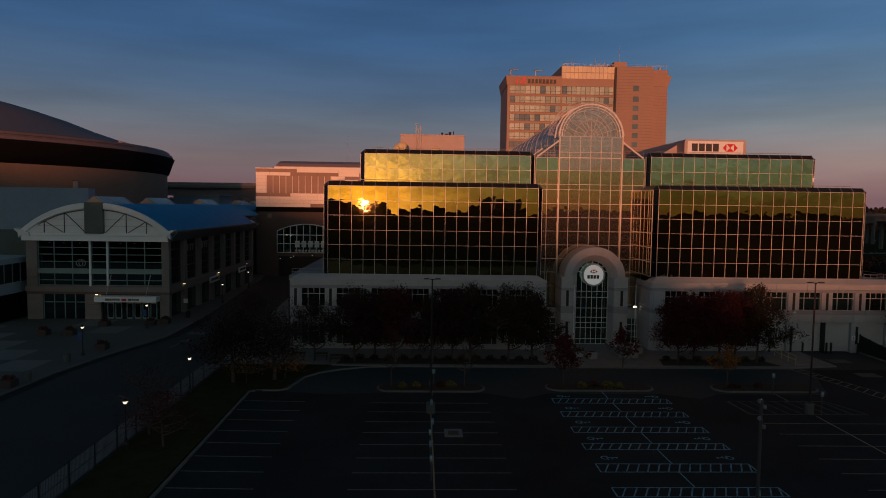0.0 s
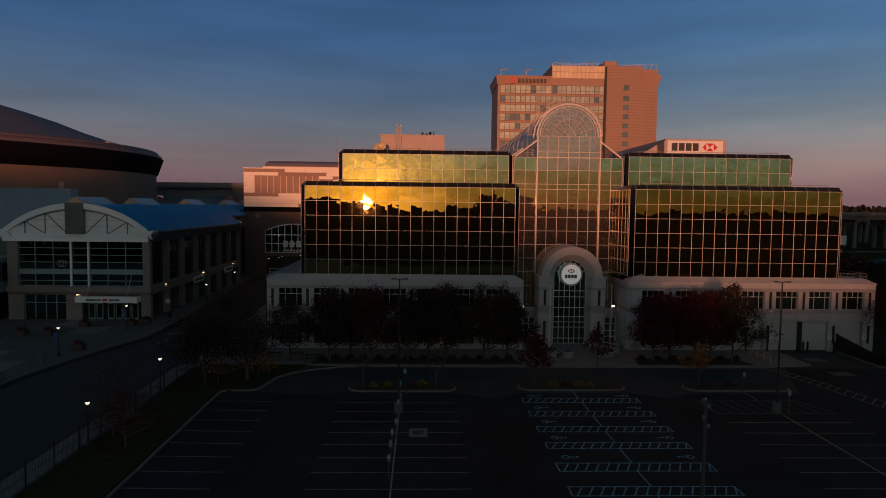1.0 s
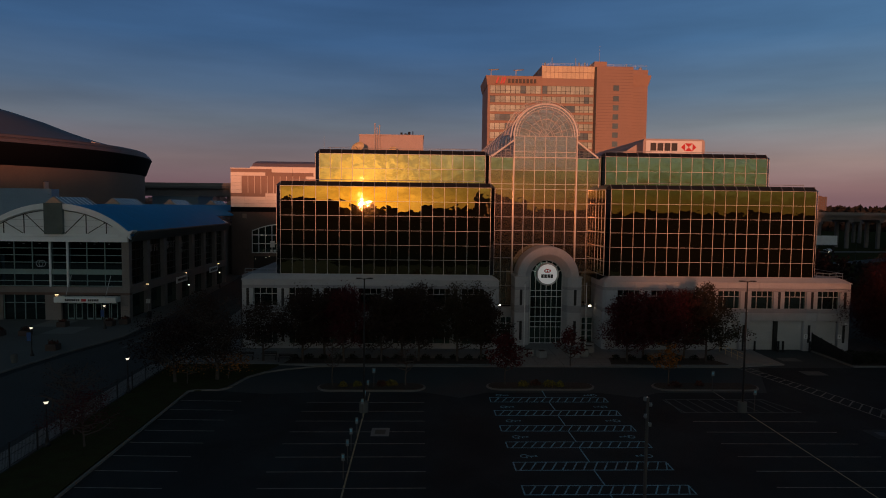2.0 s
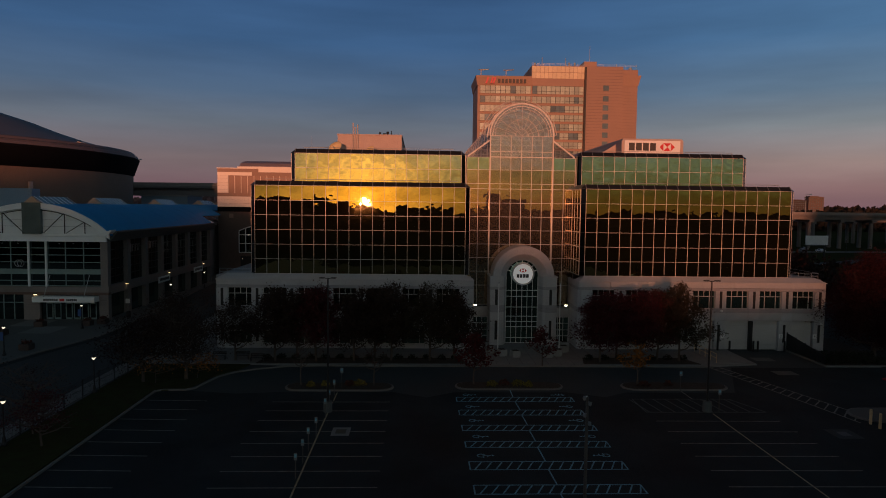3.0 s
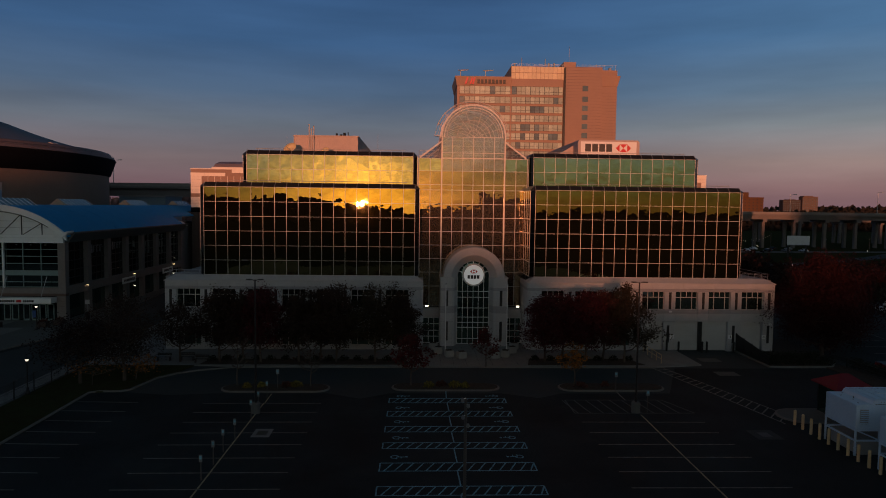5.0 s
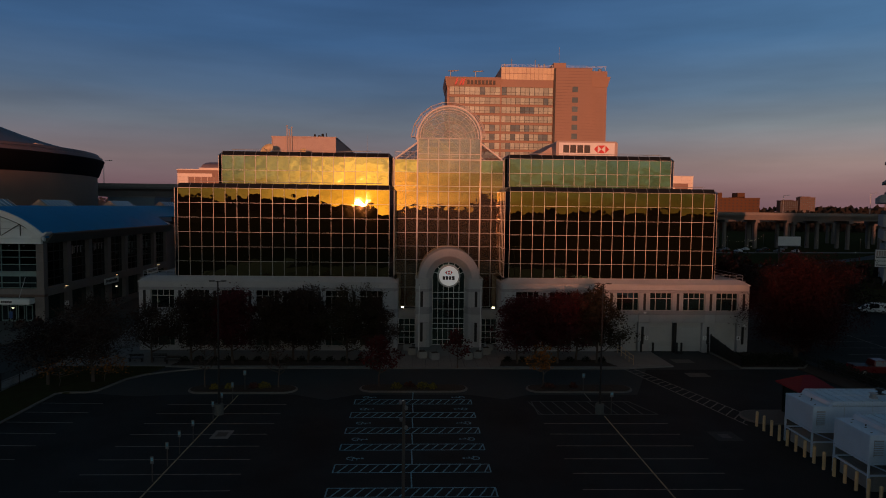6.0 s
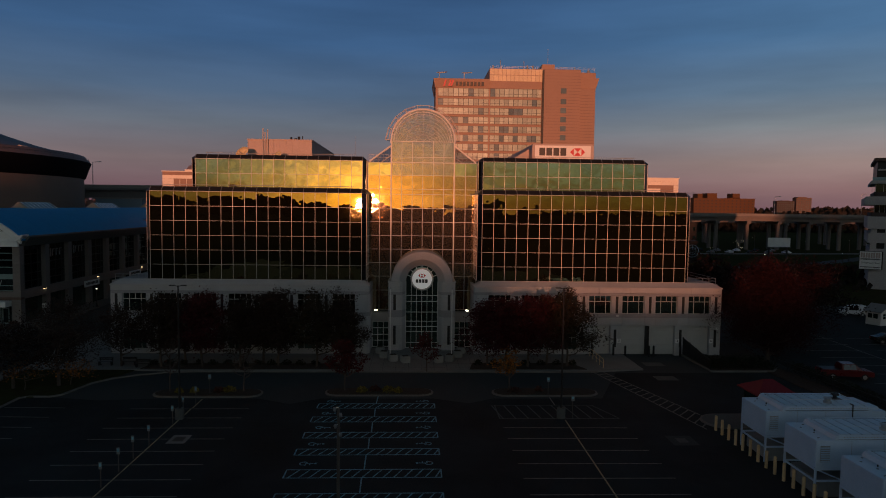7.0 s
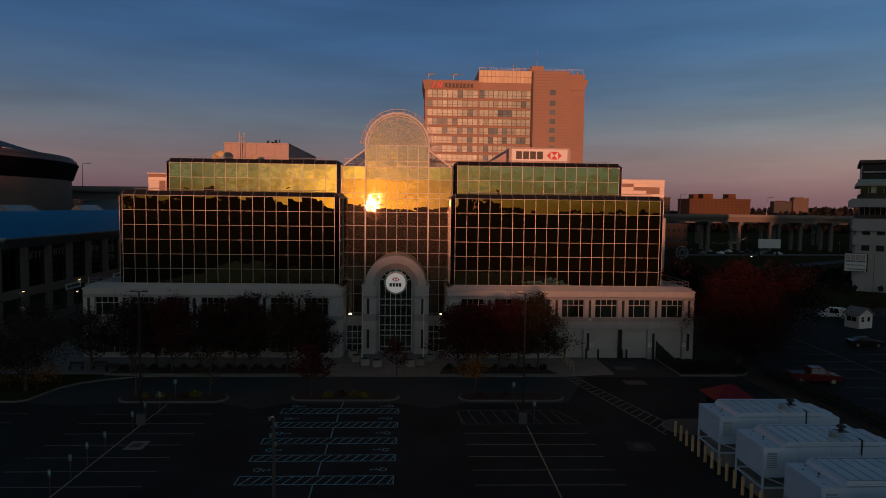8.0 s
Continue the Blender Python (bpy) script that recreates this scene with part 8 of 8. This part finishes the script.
# string of lights and a wheel-shaped sign over the low roofs
ls = thing("light_string", "curved strings of small lights over low roofs", "light string", (161, 300, 0))
q = random.Random(9)
for (xa, za), (xb, zb) in (((-2, 1.2), (3, 5)), ((3, 5), (12, 5)), ((12, 5), (20, 7.2)), ((11.5, 5), (14.5, 1.6))):
    for i in range(10):
        f = i / 9
        part("bulb", Geo().lathe([(0.01, 0.08), (0.08, 0), (0.01, -0.08)], 6), STRING_GLOW, ls, at=pose(xa + (xb - xa) * f, 0, za + (zb - za) * f - 1.2 * math.sin(math.pi * f)))
for x in (3, 12, 20):
    part("mast", Geo().tube((x, 0, 0), (x, 0, 7.6), 0.12, n=6), BLACK, ls)


for i, (x, y, h) in enumerate(((150, 190, 6.5), (163, 230, 8), (118, 175, 7), (186, 240, 8), (142, 255, 8), (98, 140, 6.5), (176, 205, 7))):
    lp = thing("yard_lamp", "grey yard lamp with a small lit head", "street lamp", (x, y, 0), group="yard lamps")
    part("pole", Geo().tube((0, 0, 0), (0, 0, h), 0.09, 0.06, 6), BLACK, lp)
    part("head", Geo().box(-0.25, -0.12, h, 0.25, 0.12, h + 0.12), BLACK, lp)
    part("lens", Geo().box(-0.12, -0.08, h - 0.04, 0.12, 0.08, h), LANTERN_GLOW if i % 2 else LAMP_GLOW, lp)
CAR_GREY = paint("grey_car_paint", (0.2, 0.21, 0.22), (0.16, 0.17, 0.18), 0.3, 0, 1, 40, 0.01)
q = random.Random(31)
for i in range(16):
    x, y = 128 + (i % 8) * 8.5 + q.uniform(-1, 1), 284 + (i // 8) * 12
    vehicle("sedan", "distant parked grey sedan under the motorway", (x, y, 0), 90 + q.uniform(-4, 4),
            [(-2.3, 0.4), (-2.3, 0.95), (2.2, 0.85), (2.3, 0.35)], [(-1.6, 0.9), (-0.9, 1.42), (0.3, 1.45), (1.2, 0.9)], 1.8, (CAR_GREY, CAR_WHITE, CAR_BLACK)[i % 3], (-1.38, 1.4), 0.33, ((-0.7, 0.3),))

# ---- dark open land and woods at the horizon ----
def wood(label, x0, x1, y, base, vary, n, seed, size=5.0, deep=30, mat=None):
    q = random.Random(seed)
    c = Geo()
    for i in range(n):
        x = q.uniform(x0, x1)
        hh = base(x) + vary * noise.noise(Vector((x * 0.02, seed, 0))) + vary * 0.7 * noise.noise(Vector((x * 0.09, seed, 4)))
        a = Vector((x, y + q.uniform(0, deep), max(0.5, hh * q.random() ** 0.55 - size * 0.2)))
        u = Vector((q.gauss(0, 1), q.gauss(0, 0.4), q.gauss(0, 1))).normalized()
        v = u.cross(Vector((q.gauss(0, 0.3), 1, q.gauss(0, 0.3)))).normalized()
        s = size * q.uniform(0.4, 1.0)
        c.quad(a - u * s * 0.5, a - v * s * 0.45, a + u * s * 0.5, a + v * s * 0.45)
    return tagged(solid("far_wood", c, mat or FOREST, label, "trees"), kind="stuff")


def rear_height(x):
    """The height of the far tree line across the water, taller to the west."""
    # steps shaped to set where the trees' shadow edge falls on the buildings
    return 15.9 + 5.9 / (1 + math.exp((x + 112) / 6)) + 5.9 / (1 + math.exp((x + 48.3) / 2.2)) + 7.0 / (1 + math.exp((x + 138) / 4)) + 1.5 / (1 + math.exp(-(x + 31) / 4))


wood("dark distant tree line behind the lot", -700, 700, -930, rear_height, 2.6, 26000, 21, 4.5, 30)
solid("far_bank", Geo().prism([(-930, 0), (-928, 10.5), (-900, 10.5), (-896, 0)], "x", -900, 900), MULCH, "dark wooded bank behind the lot", "bank", kind="structure")
wood("dark distant tall trees behind the lot", -420, -44, -934, lambda x: rear_height(x) - 2.5, 1.2, 14000, 27, 4.5, 30)
wood("dark distant woods behind the motorway", 40, 1100, 800, lambda x: 17, 4, 5000, 22, 9, 200)
wood("dark distant woods behind the motorway", 900, 2200, 1500, lambda x: 28, 6, 3000, 24, 16, 200)
wood("dark distant woods before the apartment slabs", 180, 520, 560, lambda x: 12, 4, 2600, 26, 6, 40)
wood("dark scrub behind the lots", 80, 300, 150, lambda x: 3.0, 2, 2200, 23, 2.5, 50)
wood("bare mauve-brown woods behind the arena", -260, 40, 420, lambda x: 23, 4, 5000, 25, 4, 40, BARE_WOOD)
